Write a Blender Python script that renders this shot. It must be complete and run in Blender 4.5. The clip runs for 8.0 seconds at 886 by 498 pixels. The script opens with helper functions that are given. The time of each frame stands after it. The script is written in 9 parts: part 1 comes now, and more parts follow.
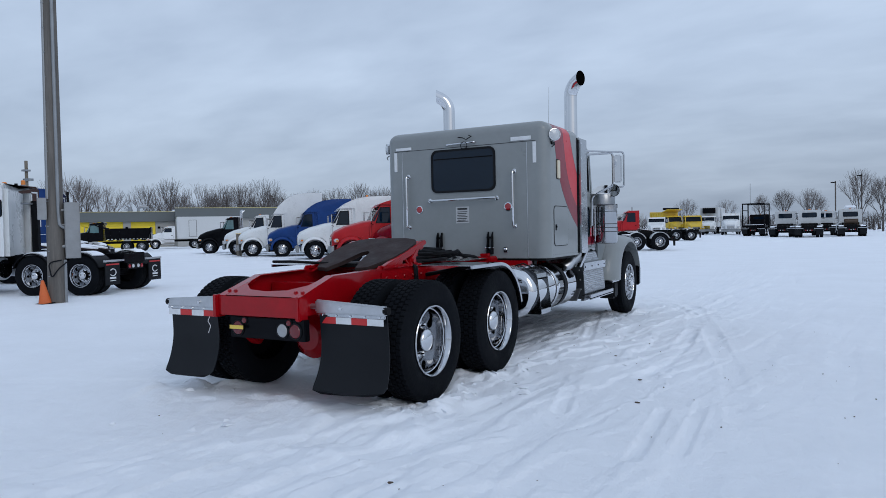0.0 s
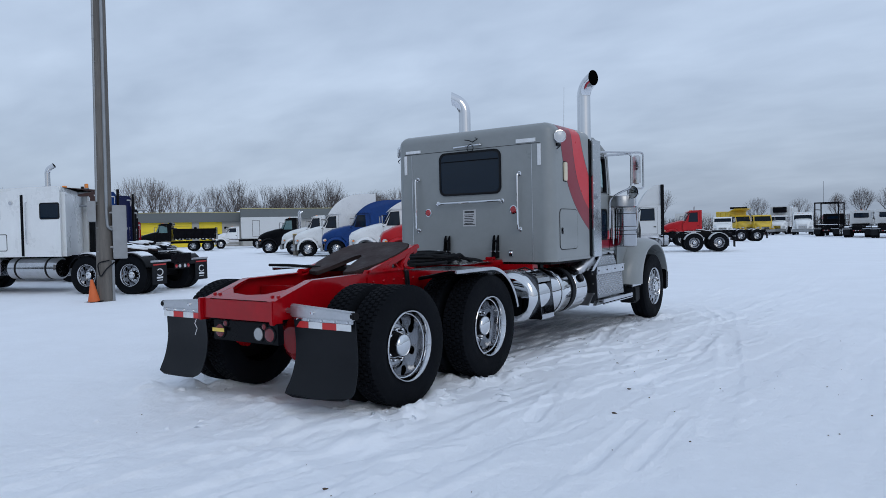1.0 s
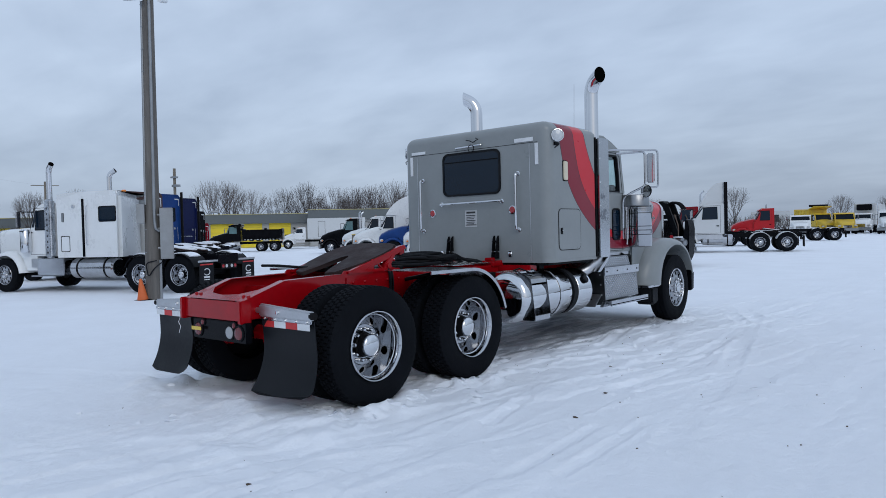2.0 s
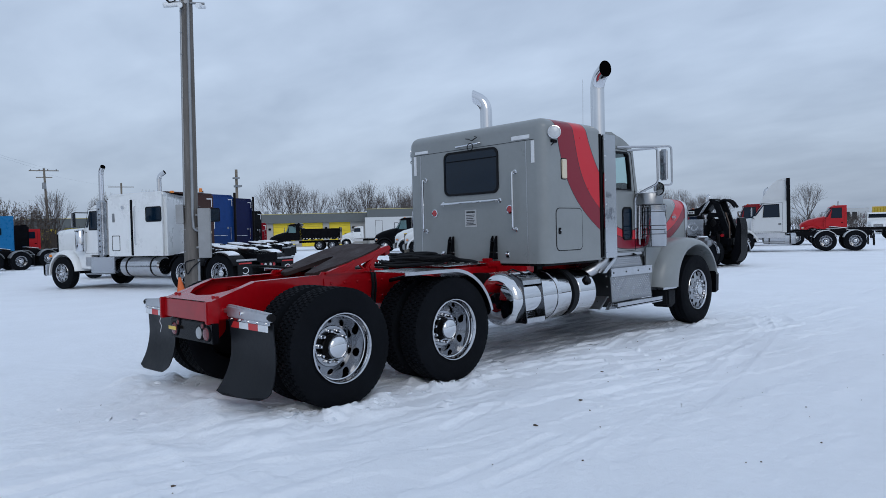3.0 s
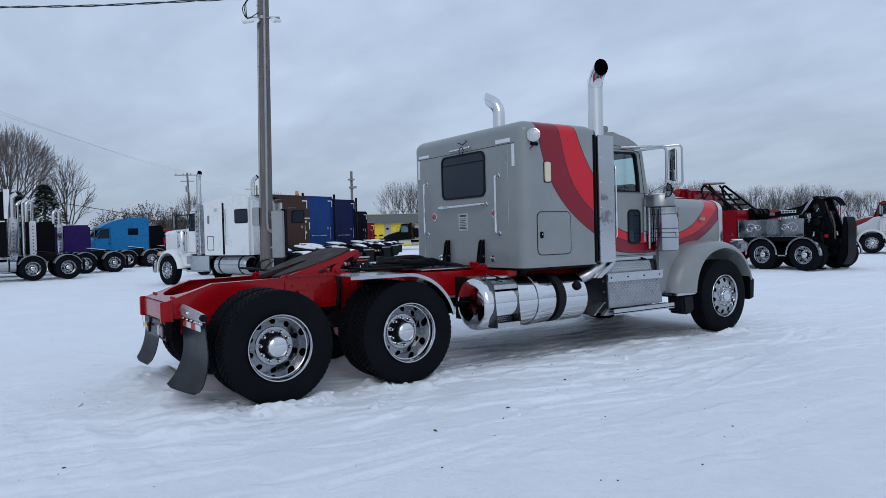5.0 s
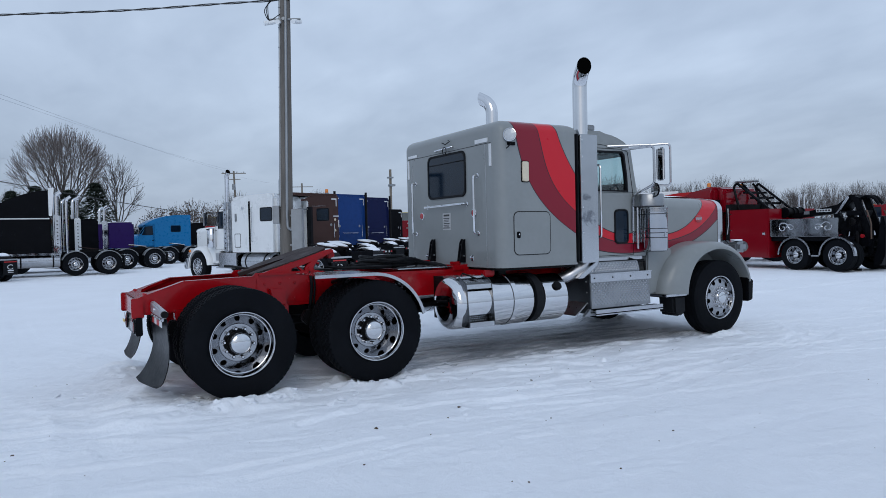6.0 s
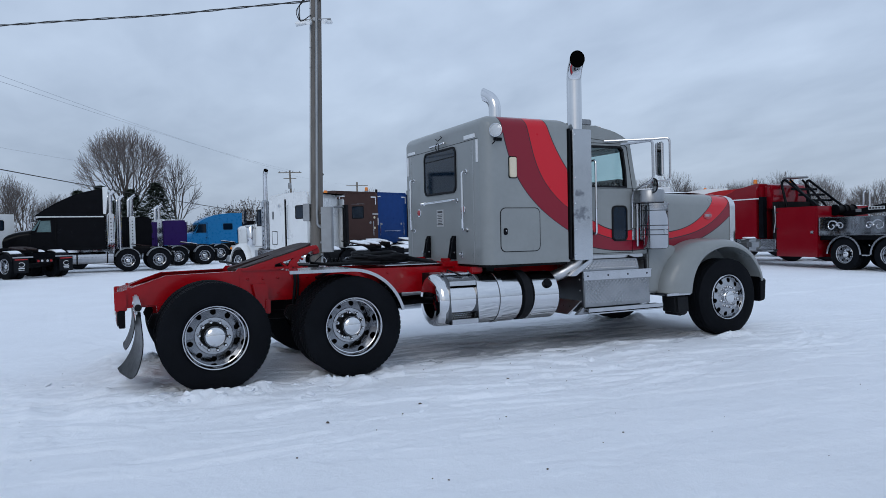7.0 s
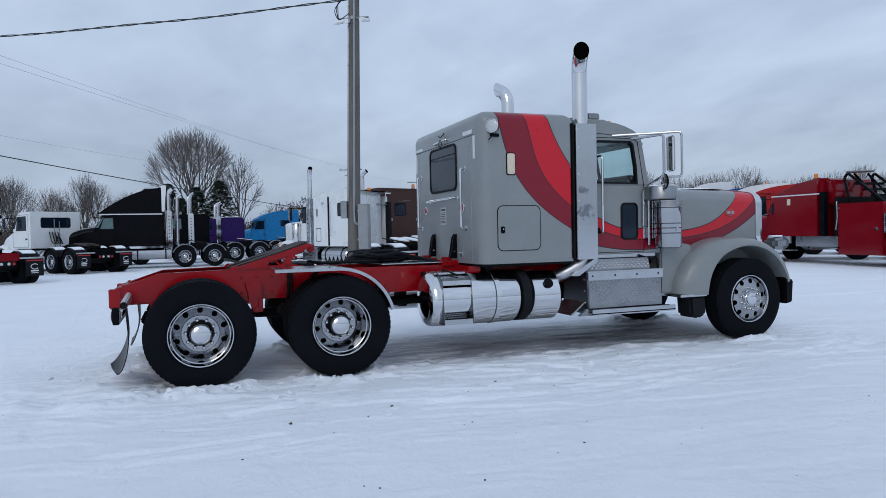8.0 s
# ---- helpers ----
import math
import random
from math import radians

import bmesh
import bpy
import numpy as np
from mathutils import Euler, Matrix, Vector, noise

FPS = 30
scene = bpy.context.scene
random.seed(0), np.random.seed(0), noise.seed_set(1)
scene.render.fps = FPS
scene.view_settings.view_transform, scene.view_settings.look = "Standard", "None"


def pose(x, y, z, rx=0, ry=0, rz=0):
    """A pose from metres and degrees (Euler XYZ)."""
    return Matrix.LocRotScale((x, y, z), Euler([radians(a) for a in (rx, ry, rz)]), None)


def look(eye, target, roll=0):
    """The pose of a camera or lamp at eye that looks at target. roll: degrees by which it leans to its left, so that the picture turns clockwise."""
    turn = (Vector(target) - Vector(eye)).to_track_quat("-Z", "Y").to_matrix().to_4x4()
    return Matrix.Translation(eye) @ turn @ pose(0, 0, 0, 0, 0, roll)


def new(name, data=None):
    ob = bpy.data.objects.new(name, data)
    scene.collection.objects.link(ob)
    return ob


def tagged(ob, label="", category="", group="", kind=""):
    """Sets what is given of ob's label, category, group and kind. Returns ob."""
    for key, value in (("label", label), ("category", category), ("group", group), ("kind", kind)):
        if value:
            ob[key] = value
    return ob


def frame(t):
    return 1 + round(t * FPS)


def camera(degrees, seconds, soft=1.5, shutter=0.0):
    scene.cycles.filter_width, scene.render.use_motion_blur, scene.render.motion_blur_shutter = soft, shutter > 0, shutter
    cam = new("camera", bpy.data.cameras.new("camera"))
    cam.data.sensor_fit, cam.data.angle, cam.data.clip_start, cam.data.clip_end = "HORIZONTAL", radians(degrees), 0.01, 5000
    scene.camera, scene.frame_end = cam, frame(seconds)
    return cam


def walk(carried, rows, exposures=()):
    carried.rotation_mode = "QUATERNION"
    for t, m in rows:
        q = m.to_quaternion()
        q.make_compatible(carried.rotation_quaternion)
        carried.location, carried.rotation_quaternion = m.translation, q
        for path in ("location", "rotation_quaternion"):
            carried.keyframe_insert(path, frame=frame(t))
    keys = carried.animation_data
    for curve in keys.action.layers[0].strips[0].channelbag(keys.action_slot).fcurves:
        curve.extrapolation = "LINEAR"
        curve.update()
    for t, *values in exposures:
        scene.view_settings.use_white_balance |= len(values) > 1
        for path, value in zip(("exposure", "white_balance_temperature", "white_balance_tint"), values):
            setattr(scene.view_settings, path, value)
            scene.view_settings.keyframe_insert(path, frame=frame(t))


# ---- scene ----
cam = camera(65.4, 8.0, soft=0.52)
PATH = [
    (0, (4.033, -4.932, 1.434), (3.062, -3.184, 1.379), -1.2),
    (0.5, (4.325, -4.767, 1.452), (3.279, -3.063, 1.399), -1.1),
    (1, (4.631, -4.532, 1.463), (3.504, -2.881, 1.411), -1.2),
    (1.5, (5.003, -4.299, 1.454), (3.791, -2.709, 1.405), -1.3),
    (3, (5.83, -3.394, 1.451), (4.407, -1.989, 1.404), -1.5),
    (3.5, (6.086, -3.088, 1.438), (4.596, -1.755, 1.391), -1.4),
    (4, (6.353, -2.779, 1.45), (4.797, -1.523, 1.4), -1.4),
    (4.5, (6.666, -2.479, 1.463), (5.055, -1.295, 1.418), -1.5),
    (6, (7.413, -1.556, 1.473), (5.689, -0.544, 1.428), -1.3),
    (6.5, (7.598, -1.198, 1.459), (5.834, -0.256, 1.411), -1.2),
    (7, (7.758, -0.844, 1.434), (5.956, 0.023, 1.388), -1.2),
    (7.5, (7.872, -0.495, 1.431), (6.036, 0.296, 1.381), -1.1),
    (8, (7.921, -0.105, 1.443), (6.048, 0.592, 1.39), -1.2),
]
EXPOSURE = 0.0
walk(cam, [(t, look(eye, target, roll)) for t, eye, target, roll in PATH], [(0.0, EXPOSURE, 6500, 10), (8.0, EXPOSURE, 6500, 10)])

# ---------------------------------------------------------------- sky and light
world = bpy.data.worlds.new("overcast_sky")
scene.world = world
world.use_nodes = True
wt = world.node_tree
wt.nodes.clear()


def wn(kind, **inputs):
    n = wt.nodes.new(kind)
    for k, v in inputs.items():
        n.inputs[k].default_value = v
    return n


w_out = wn("ShaderNodeOutputWorld")
w_bg = wn("ShaderNodeBackground")
w_bg.inputs["Strength"].default_value = 0.111
sky = wn("ShaderNodeTexSky")
sky.sky_type = "NISHITA"
sky.sun_disc = False
sky.sun_elevation = radians(32)
sky.sun_rotation = radians(122)
sky.dust_density = 3.0
w_co = wn("ShaderNodeTexCoord")
w_sep = wn("ShaderNodeSeparateXYZ")
wt.links.new(w_co.outputs["Generated"], w_sep.inputs[0])
# flatten the dome so that cloud banks crowd together towards the horizon
w_add = wn("ShaderNodeMath")
w_add.operation = "ADD"
w_add.inputs[1].default_value = 0.22
w_abs = wn("ShaderNodeMath")
w_abs.operation = "ABSOLUTE"
wt.links.new(w_sep.outputs["Z"], w_abs.inputs[0])
wt.links.new(w_abs.outputs[0], w_add.inputs[0])
w_div = wn("ShaderNodeVectorMath")
w_div.operation = "DIVIDE"
w_comb = wn("ShaderNodeCombineXYZ")
for k in "XYZ":
    wt.links.new(w_add.outputs[0], w_comb.inputs[k])
wt.links.new(w_co.outputs["Generated"], w_div.inputs[0])
wt.links.new(w_comb.outputs[0], w_div.inputs[1])
w_map = wn("ShaderNodeMapping")
w_map.inputs["Scale"].default_value = (0.9, 1.5, 1.0)
w_map.inputs["Rotation"].default_value = (0, 0, radians(30))
wt.links.new(w_div.outputs[0], w_map.inputs["Vector"])
w_n1 = wn("ShaderNodeTexNoise", Scale=1.1, Detail=5.0, Roughness=0.48, Distortion=0.3)
wt.links.new(w_map.outputs[0], w_n1.inputs["Vector"])
w_r1 = wn("ShaderNodeValToRGB")
w_r1.color_ramp.elements[0].position, w_r1.color_ramp.elements[0].color = 0.28, (3.2, 3.98, 5.25, 1)
w_r1.color_ramp.elements[1].position, w_r1.color_ramp.elements[1].color = 0.74, (4.78, 5.78, 7.28, 1)
# long streaks of finer cloud under the broad banks
w_map2 = wn("ShaderNodeMapping")
w_map2.inputs["Scale"].default_value = (1.3, 2.1, 1.0)
w_map2.inputs["Rotation"].default_value = (0, 0, radians(52))
wt.links.new(w_div.outputs[0], w_map2.inputs["Vector"])
w_n2 = wn("ShaderNodeTexNoise", Scale=2.6, Detail=5.0, Roughness=0.5, Distortion=0.25)
wt.links.new(w_map2.outputs[0], w_n2.inputs["Vector"])
w_blend = wn("ShaderNodeMath")
w_blend.operation = "MULTIPLY_ADD"
w_blend.inputs[1].default_value = 0.38
w_low = wn("ShaderNodeMath")
w_low.operation = "MULTIPLY_ADD"
w_low.inputs[1].default_value = 0.75
w_low.inputs[2].default_value = -0.065
wt.links.new(w_n1.outputs["Fac"], w_low.inputs[0])
wt.links.new(w_n2.outputs["Fac"], w_blend.inputs[0])
wt.links.new(w_low.outputs[0], w_blend.inputs[2])
wt.links.new(w_blend.outputs[0], w_r1.inputs["Fac"])
# an overcast dome is brightest overhead
w_grad = wn("ShaderNodeValToRGB")
for k, (at, level) in enumerate(((0.0, 0.90), (0.07, 1.0), (0.24, 1.16), (1.0, 1.28))):
    stop = w_grad.color_ramp.elements[k] if k < 2 else w_grad.color_ramp.elements.new(at)
    stop.position, stop.color = at, (level, level, level, 1)
wt.links.new(w_abs.outputs[0], w_grad.inputs["Fac"])
w_mul = wn("ShaderNodeVectorMath")
w_mul.operation = "SCALE"
wt.links.new(w_r1.outputs["Color"], w_mul.inputs[0])
# the cloud is thinner towards the north-east
w_dot = wn("ShaderNodeVectorMath")
w_dot.operation = "DOT_PRODUCT"
w_dot.inputs[1].default_value = (0.06, 0.03, 0.0)
wt.links.new(w_co.outputs["Generated"], w_dot.inputs[0])
w_thin = wn("ShaderNodeMath")
w_thin.operation = "ADD"
wt.links.new(w_dot.outputs["Value"], w_thin.inputs[0])
wt.links.new(w_grad.outputs["Color"], w_thin.inputs[1])
# and a darker bank lies low in the north
w_north = wn("ShaderNodeVectorMath")
w_north.operation = "DOT_PRODUCT"
w_north.inputs[1].default_value = (0.45, 0.89, 0.0)
wt.links.new(w_co.outputs["Generated"], w_north.inputs[0])
w_facing = wn("ShaderNodeMapRange")
w_facing.inputs["From Min"].default_value, w_facing.inputs["From Max"].default_value = 0.1, 0.95
w_facing.inputs["To Max"].default_value = 0.18
wt.links.new(w_north.outputs["Value"], w_facing.inputs["Value"])
w_height = wn("ShaderNodeMapRange")
w_height.inputs["From Min"].default_value, w_height.inputs["From Max"].default_value = 0.03, 0.22
w_height.inputs["To Min"].default_value, w_height.inputs["To Max"].default_value = 1.0, 0.0
wt.links.new(w_abs.outputs[0], w_height.inputs["Value"])
w_bank = wn("ShaderNodeMath")
w_bank.operation = "MULTIPLY"
wt.links.new(w_facing.outputs["Result"], w_bank.inputs[0])
wt.links.new(w_height.outputs["Result"], w_bank.inputs[1])
w_level = wn("ShaderNodeMath")
w_level.operation = "SUBTRACT"
wt.links.new(w_thin.outputs[0], w_level.inputs[0])
wt.links.new(w_bank.outputs[0], w_level.inputs[1])
wt.links.new(w_level.outputs[0], w_mul.inputs["Scale"])
w_mix = wn("ShaderNodeMixRGB")
w_mix.inputs["Fac"].default_value = 0.9
wt.links.new(sky.outputs["Color"], w_mix.inputs["Color1"])
wt.links.new(w_mul.outputs[0], w_mix.inputs["Color2"])
wt.links.new(w_mix.outputs["Color"], w_bg.inputs["Color"])
wt.links.new(w_bg.outputs[0], w_out.inputs["Surface"])

sun = new("sun", bpy.data.lights.new("sun", "SUN"))
sun.data.energy, sun.data.angle, sun.data.color = 0.5, radians(30), (0.98, 0.98, 0.96)
sun.matrix_world = look((0, 0, 30), (-8.8, 5.5, 30 - 10.4 * math.tan(radians(32))))


# ---------------------------------------------------------------- materials
def material(name, colour, rough=0.5, metal=0.0, spread=0.12, scale=6.0, bump=0.0, bump_scale=60.0, coat=0.0, dirt=0.0, dirt_colour=(0.25, 0.25, 0.25), dirt_scale=1.2, spec=0.5, per_object=0.0):
    """A surface with a broad and a fine variation of tone, gloss and relief, in object space (metres)."""
    m = bpy.data.materials.new(name)
    m.use_nodes = True
    nt = m.node_tree
    b = nt.nodes["Principled BSDF"]
    b.inputs["Metallic"].default_value = metal
    b.inputs["Specular IOR Level"].default_value = spec
    b.inputs["Coat Weight"].default_value = coat
    b.inputs["Coat Roughness"].default_value = 0.06
    co = nt.nodes.new("ShaderNodeTexCoord")
    n1 = nt.nodes.new("ShaderNodeTexNoise")
    n1.inputs["Scale"].default_value, n1.inputs["Detail"].default_value = scale, 6
    n2 = nt.nodes.new("ShaderNodeTexNoise")
    n2.inputs["Scale"].default_value, n2.inputs["Detail"].default_value = scale * 9, 3
    for n in (n1, n2):
        nt.links.new(co.outputs["Object"], n.inputs["Vector"])
    add = nt.nodes.new("ShaderNodeMath")
    add.operation = "MULTIPLY_ADD"
    add.inputs[1].default_value = 0.45
    nt.links.new(n2.outputs["Fac"], add.inputs[0])
    nt.links.new(n1.outputs["Fac"], add.inputs[2])
    rng = nt.nodes.new("ShaderNodeMapRange")
    rng.inputs["From Min"].default_value, rng.inputs["From Max"].default_value = 0.45, 1.0
    rng.inputs["To Min"].default_value, rng.inputs["To Max"].default_value = 1 - spread, 1 + spread
    nt.links.new(add.outputs[0], rng.inputs["Value"])
    val = nt.nodes.new("ShaderNodeHueSaturation")
    val.inputs["Color"].default_value = (*colour, 1)
    nt.links.new(rng.outputs["Result"], val.inputs["Value"])
    tip = val.outputs["Color"]
    if per_object:
        info = nt.nodes.new("ShaderNodeObjectInfo")
        r2 = nt.nodes.new("ShaderNodeMapRange")
        r2.inputs["To Min"].default_value, r2.inputs["To Max"].default_value = 1 - per_object, 1 + per_object
        nt.links.new(info.outputs["Random"], r2.inputs["Value"])
        v2 = nt.nodes.new("ShaderNodeHueSaturation")
        nt.links.new(tip, v2.inputs["Color"])
        nt.links.new(r2.outputs["Result"], v2.inputs["Value"])
        tip = v2.outputs["Color"]
    if dirt:
        n3 = nt.nodes.new("ShaderNodeTexNoise")
        n3.inputs["Scale"].default_value, n3.inputs["Detail"].default_value, n3.inputs["Roughness"].default_value = dirt_scale, 9, 0.65
        nt.links.new(co.outputs["Object"], n3.inputs["Vector"])
        r3 = nt.nodes.new("ShaderNodeMapRange")
        r3.inputs["From Min"].default_value, r3.inputs["From Max"].default_value = 0.45, 0.75
        r3.inputs["To Max"].default_value = dirt
        nt.links.new(n3.outputs["Fac"], r3.inputs["Value"])
        mx = nt.nodes.new("ShaderNodeMixRGB")
        mx.inputs["Color2"].default_value = (*dirt_colour, 1)
        nt.links.new(r3.outputs["Result"], mx.inputs["Fac"])
        nt.links.new(tip, mx.inputs["Color1"])
        tip = mx.outputs["Color"]
    nt.links.new(tip, b.inputs["Base Color"])
    rr = nt.nodes.new("ShaderNodeMapRange")
    rr.inputs["From Min"].default_value, rr.inputs["From Max"].default_value = 0.45, 1.0
    rr.inputs["To Min"].default_value, rr.inputs["To Max"].default_value = max(0.02, rough * 0.75), min(1.0, rough * 1.3)
    nt.links.new(add.outputs[0], rr.inputs["Value"])
    nt.links.new(rr.outputs["Result"], b.inputs["Roughness"])
    if bump:
        nb = nt.nodes.new("ShaderNodeTexNoise")
        nb.inputs["Scale"].default_value, nb.inputs["Detail"].default_value = bump_scale, 4
        nt.links.new(co.outputs["Object"], nb.inputs["Vector"])
        bp = nt.nodes.new("ShaderNodeBump")
        bp.inputs["Strength"].default_value, bp.inputs["Distance"].default_value = bump, 0.01
        nt.links.new(nb.outputs["Fac"], bp.inputs["Height"])
        nt.links.new(bp.outputs["Normal"], b.inputs["Normal"])
    return m


def math_node(nt, op, a, b=None, c=None):
    n = nt.nodes.new("ShaderNodeMath")
    n.operation = op
    for i, v in enumerate((a, b, c)):
        if v is None:
            continue
        if isinstance(v, (int, float)):
            n.inputs[i].default_value = v
        else:
            nt.links.new(v, n.inputs[i])
    return n.outputs[0]


def polynomial(nt, x, coeffs):
    """Horner's rule, highest power first."""
    out = coeffs[0]
    for c in coeffs[1:]:
        out = math_node(nt, "MULTIPLY_ADD", x, out, c)
    return out


SILVER, MAROON, BRIGHT_RED = (0.222, 0.240, 0.245), (0.20, 0.004, 0.018), (0.52, 0.006, 0.018)


def striped_paint(name, axis, edges, offset, upper=None):
    """Silver paint with a maroon and a red band between three curved edges, each edged by a thin dark line.
    axis 'y': the edges are places along y for a depth below the roof; axis 'z': heights for a place along y."""
    m = material(name, SILVER, rough=0.34, spread=0.06, scale=2.2, coat=0.32, spec=0.25, bump=0.05, bump_scale=3.2, dirt=0.25, dirt_colour=(0.18, 0.19, 0.195), dirt_scale=2.5)
    nt = m.node_tree
    b = nt.nodes["Principled BSDF"]
    base = b.inputs["Base Color"].links[0].from_socket
    geo = nt.nodes.new("ShaderNodeTexCoord")
    sep = nt.nodes.new("ShaderNodeSeparateXYZ")
    nt.links.new(geo.outputs["Object"], sep.inputs[0])
    if axis == "y":
        u = math_node(nt, "MAXIMUM", math_node(nt, "SUBTRACT", offset, sep.outputs["Z"]), 0.0)
        value = sep.outputs["Y"]
    else:
        u = math_node(nt, "SUBTRACT", sep.outputs["Y"], offset)
        value = sep.outputs["Z"]
    side = [math_node(nt, "SUBTRACT", value, polynomial(nt, u, e)) for e in edges]
    col = base

    def mix(fac, colour, tip):
        mx = nt.nodes.new("ShaderNodeMixRGB")
        nt.links.new(fac, mx.inputs["Fac"])
        nt.links.new(tip, mx.inputs["Color1"])
        mx.inputs["Color2"].default_value = (*colour, 1)
        return mx.outputs["Color"]

    step = [math_node(nt, "GREATER_THAN", s, 0.0) for s in side]
    between = lambda a, c: math_node(nt, "MULTIPLY", step[a], math_node(nt, "SUBTRACT", 1.0, step[c]))
    low, high = (MAROON, BRIGHT_RED)
    col = mix(between(0, 1), low, col)
    col = mix(between(1, 2), high, col)
    for s in side:
        col = mix(math_node(nt, "LESS_THAN", math_node(nt, "ABSOLUTE", s), 0.006), (0.03, 0.01, 0.015), col)
    nt.links.new(col, b.inputs["Base Color"])
    return m


def clear_pane(name, tint):
    """Thin tinted glass: it lets light through and mirrors more at a glance."""
    m = bpy.data.materials.new(name)
    m.use_nodes = True
    nt = m.node_tree
    nt.nodes.clear()
    out = nt.nodes.new("ShaderNodeOutputMaterial")
    see = nt.nodes.new("ShaderNodeBsdfTransparent")
    see.inputs["Color"].default_value = (*tint, 1)
    gloss = nt.nodes.new("ShaderNodeBsdfGlossy")
    gloss.inputs["Roughness"].default_value = 0.03
    lw = nt.nodes.new("ShaderNodeLayerWeight")
    lw.inputs["Blend"].default_value = 0.3
    fr = math_node(nt, "MULTIPLY_ADD", math_node(nt, "POWER", lw.outputs["Facing"], 2.0), 0.6, 0.05)
    mx = nt.nodes.new("ShaderNodeMixShader")
    nt.links.new(fr, mx.inputs["Fac"])
    nt.links.new(see.outputs[0], mx.inputs[1])
    nt.links.new(gloss.outputs[0], mx.inputs[2])
    nt.links.new(mx.outputs[0], out.inputs["Surface"])
    return m


def painted_reflections(m, spots, colour):
    """Dark reflections painted in with ragged edges at given places: (y, z, half width, half height)."""
    nt = m.node_tree
    b = nt.nodes["Principled BSDF"]
    co = nt.nodes.new("ShaderNodeTexCoord")
    sep = nt.nodes.new("ShaderNodeSeparateXYZ")
    nt.links.new(co.outputs["Object"], sep.inputs[0])
    n = nt.nodes.new("ShaderNodeTexNoise")
    n.inputs["Scale"].default_value, n.inputs["Detail"].default_value = 14, 3
    nt.links.new(co.outputs["Object"], n.inputs["Vector"])
    tip = b.inputs["Base Color"].links[0].from_socket
    for y, z, wy, wz in spots:
        dy = math_node(nt, "DIVIDE", math_node(nt, "SUBTRACT", sep.outputs["Y"], y), wy)
        dz = math_node(nt, "DIVIDE", math_node(nt, "SUBTRACT", sep.outputs["Z"], z), wz)
        d = math_node(nt, "ADD", math_node(nt, "MULTIPLY", dy, dy), math_node(nt, "MULTIPLY", dz, dz))
        d = math_node(nt, "MULTIPLY_ADD", n.outputs["Fac"], 3.6, d)
        r = nt.nodes.new("ShaderNodeMapRange")
        r.inputs["From Min"].default_value, r.inputs["From Max"].default_value = 2.5, 1.9
        r.inputs["To Max"].default_value = 0.6
        nt.links.new(d, r.inputs["Value"])
        mx = nt.nodes.new("ShaderNodeMixRGB")
        mx.inputs["Color2"].default_value = (*colour, 1)
        nt.links.new(r.outputs["Result"], mx.inputs["Fac"])
        nt.links.new(tip, mx.inputs["Color1"])
        tip = mx.outputs["Color"]
    nt.links.new(tip, b.inputs["Base Color"])


M = {}
M["silver"] = material("silver_paint", SILVER, rough=0.34, spread=0.06, scale=2.2, coat=0.32, spec=0.25, bump=0.05, bump_scale=3.2, dirt=0.25, dirt_colour=(0.18, 0.19, 0.195), dirt_scale=2.5)
M["sleeper"] = striped_paint("sleeper_paint", "y", [(0.398, -0.197, 0.267, 3.051), (0.6975, -0.6, 0.429, 3.366), (0.3987, 0.2713, 3.652)], 2.75)
M["door"] = striped_paint("door_paint", "z", [(0.182, 0.0065, 1.167), (0.2975, -0.0473, 1.2895), (0.6232, 0.1313, 1.4226)], 5.0)
M["hood"] = striped_paint("hood_paint", "z", [(0.2551, -0.3937, 1.3427), (0.1679, -0.3683, 0.3738, 1.1519), (0.3322, -0.6481, 0.5026, 1.2364)], 5.0)
M["red_frame"] = material("red_frame_paint", (0.31, 0.002, 0.006), rough=0.2, spread=0.14, scale=3.0, coat=0.22, spec=0.2, bump=0.1, bump_scale=11, dirt=0.45, dirt_colour=(0.13, 0.008, 0.008), dirt_scale=3.5)
M["tyre"] = material("tyre_rubber", (0.0045, 0.0055, 0.0075), rough=0.8, spread=0.25, scale=5.0, bump=0.25, bump_scale=90, dirt=0.35, dirt_colour=(0.012, 0.0135, 0.017), dirt_scale=3, spec=0.07)
M["rubber"] = material("black_rubber", (0.006, 0.007, 0.009), rough=0.62, spread=0.25, scale=4.0, bump=0.12, bump_scale=40, dirt=0.4, dirt_colour=(0.022, 0.024, 0.028), dirt_scale=2.4, spec=0.14)
M["chrome"] = material("chrome", (0.66, 0.67, 0.69), rough=0.045, metal=1.0, spread=0.04, scale=3.0)
M["alu"] = material("polished_aluminium", (0.50, 0.51, 0.53), rough=0.13, metal=1.0, spread=0.1, scale=4.0, bump=0.04, bump_scale=25, dirt=0.3, dirt_colour=(0.22, 0.225, 0.235), dirt_scale=5)
M["rim"] = material("polished_rim", (0.56, 0.57, 0.59), rough=0.07, metal=1.0, spread=0.06, scale=5.0, bump=0.01, bump_scale=25, dirt=0.3, dirt_colour=(0.28, 0.285, 0.30), dirt_scale=9)
# rim metal darkened, with the dark surroundings it mirrors put into the colour
M["disc"] = material("darkened_wheel_disc", (0.40, 0.41, 0.43), rough=0.12, metal=1.0, spread=0.12, scale=6.0, bump=0.01, bump_scale=25, dirt=0.55, dirt_colour=(0.15, 0.155, 0.165), dirt_scale=8)
M["brushed"] = material("brushed_aluminium", (0.55, 0.56, 0.58), rough=0.38, metal=1.0, spread=0.12, scale=5.0, bump=0.08, bump_scale=40, dirt=0.4, dirt_colour=(0.36, 0.37, 0.38), dirt_scale=4)
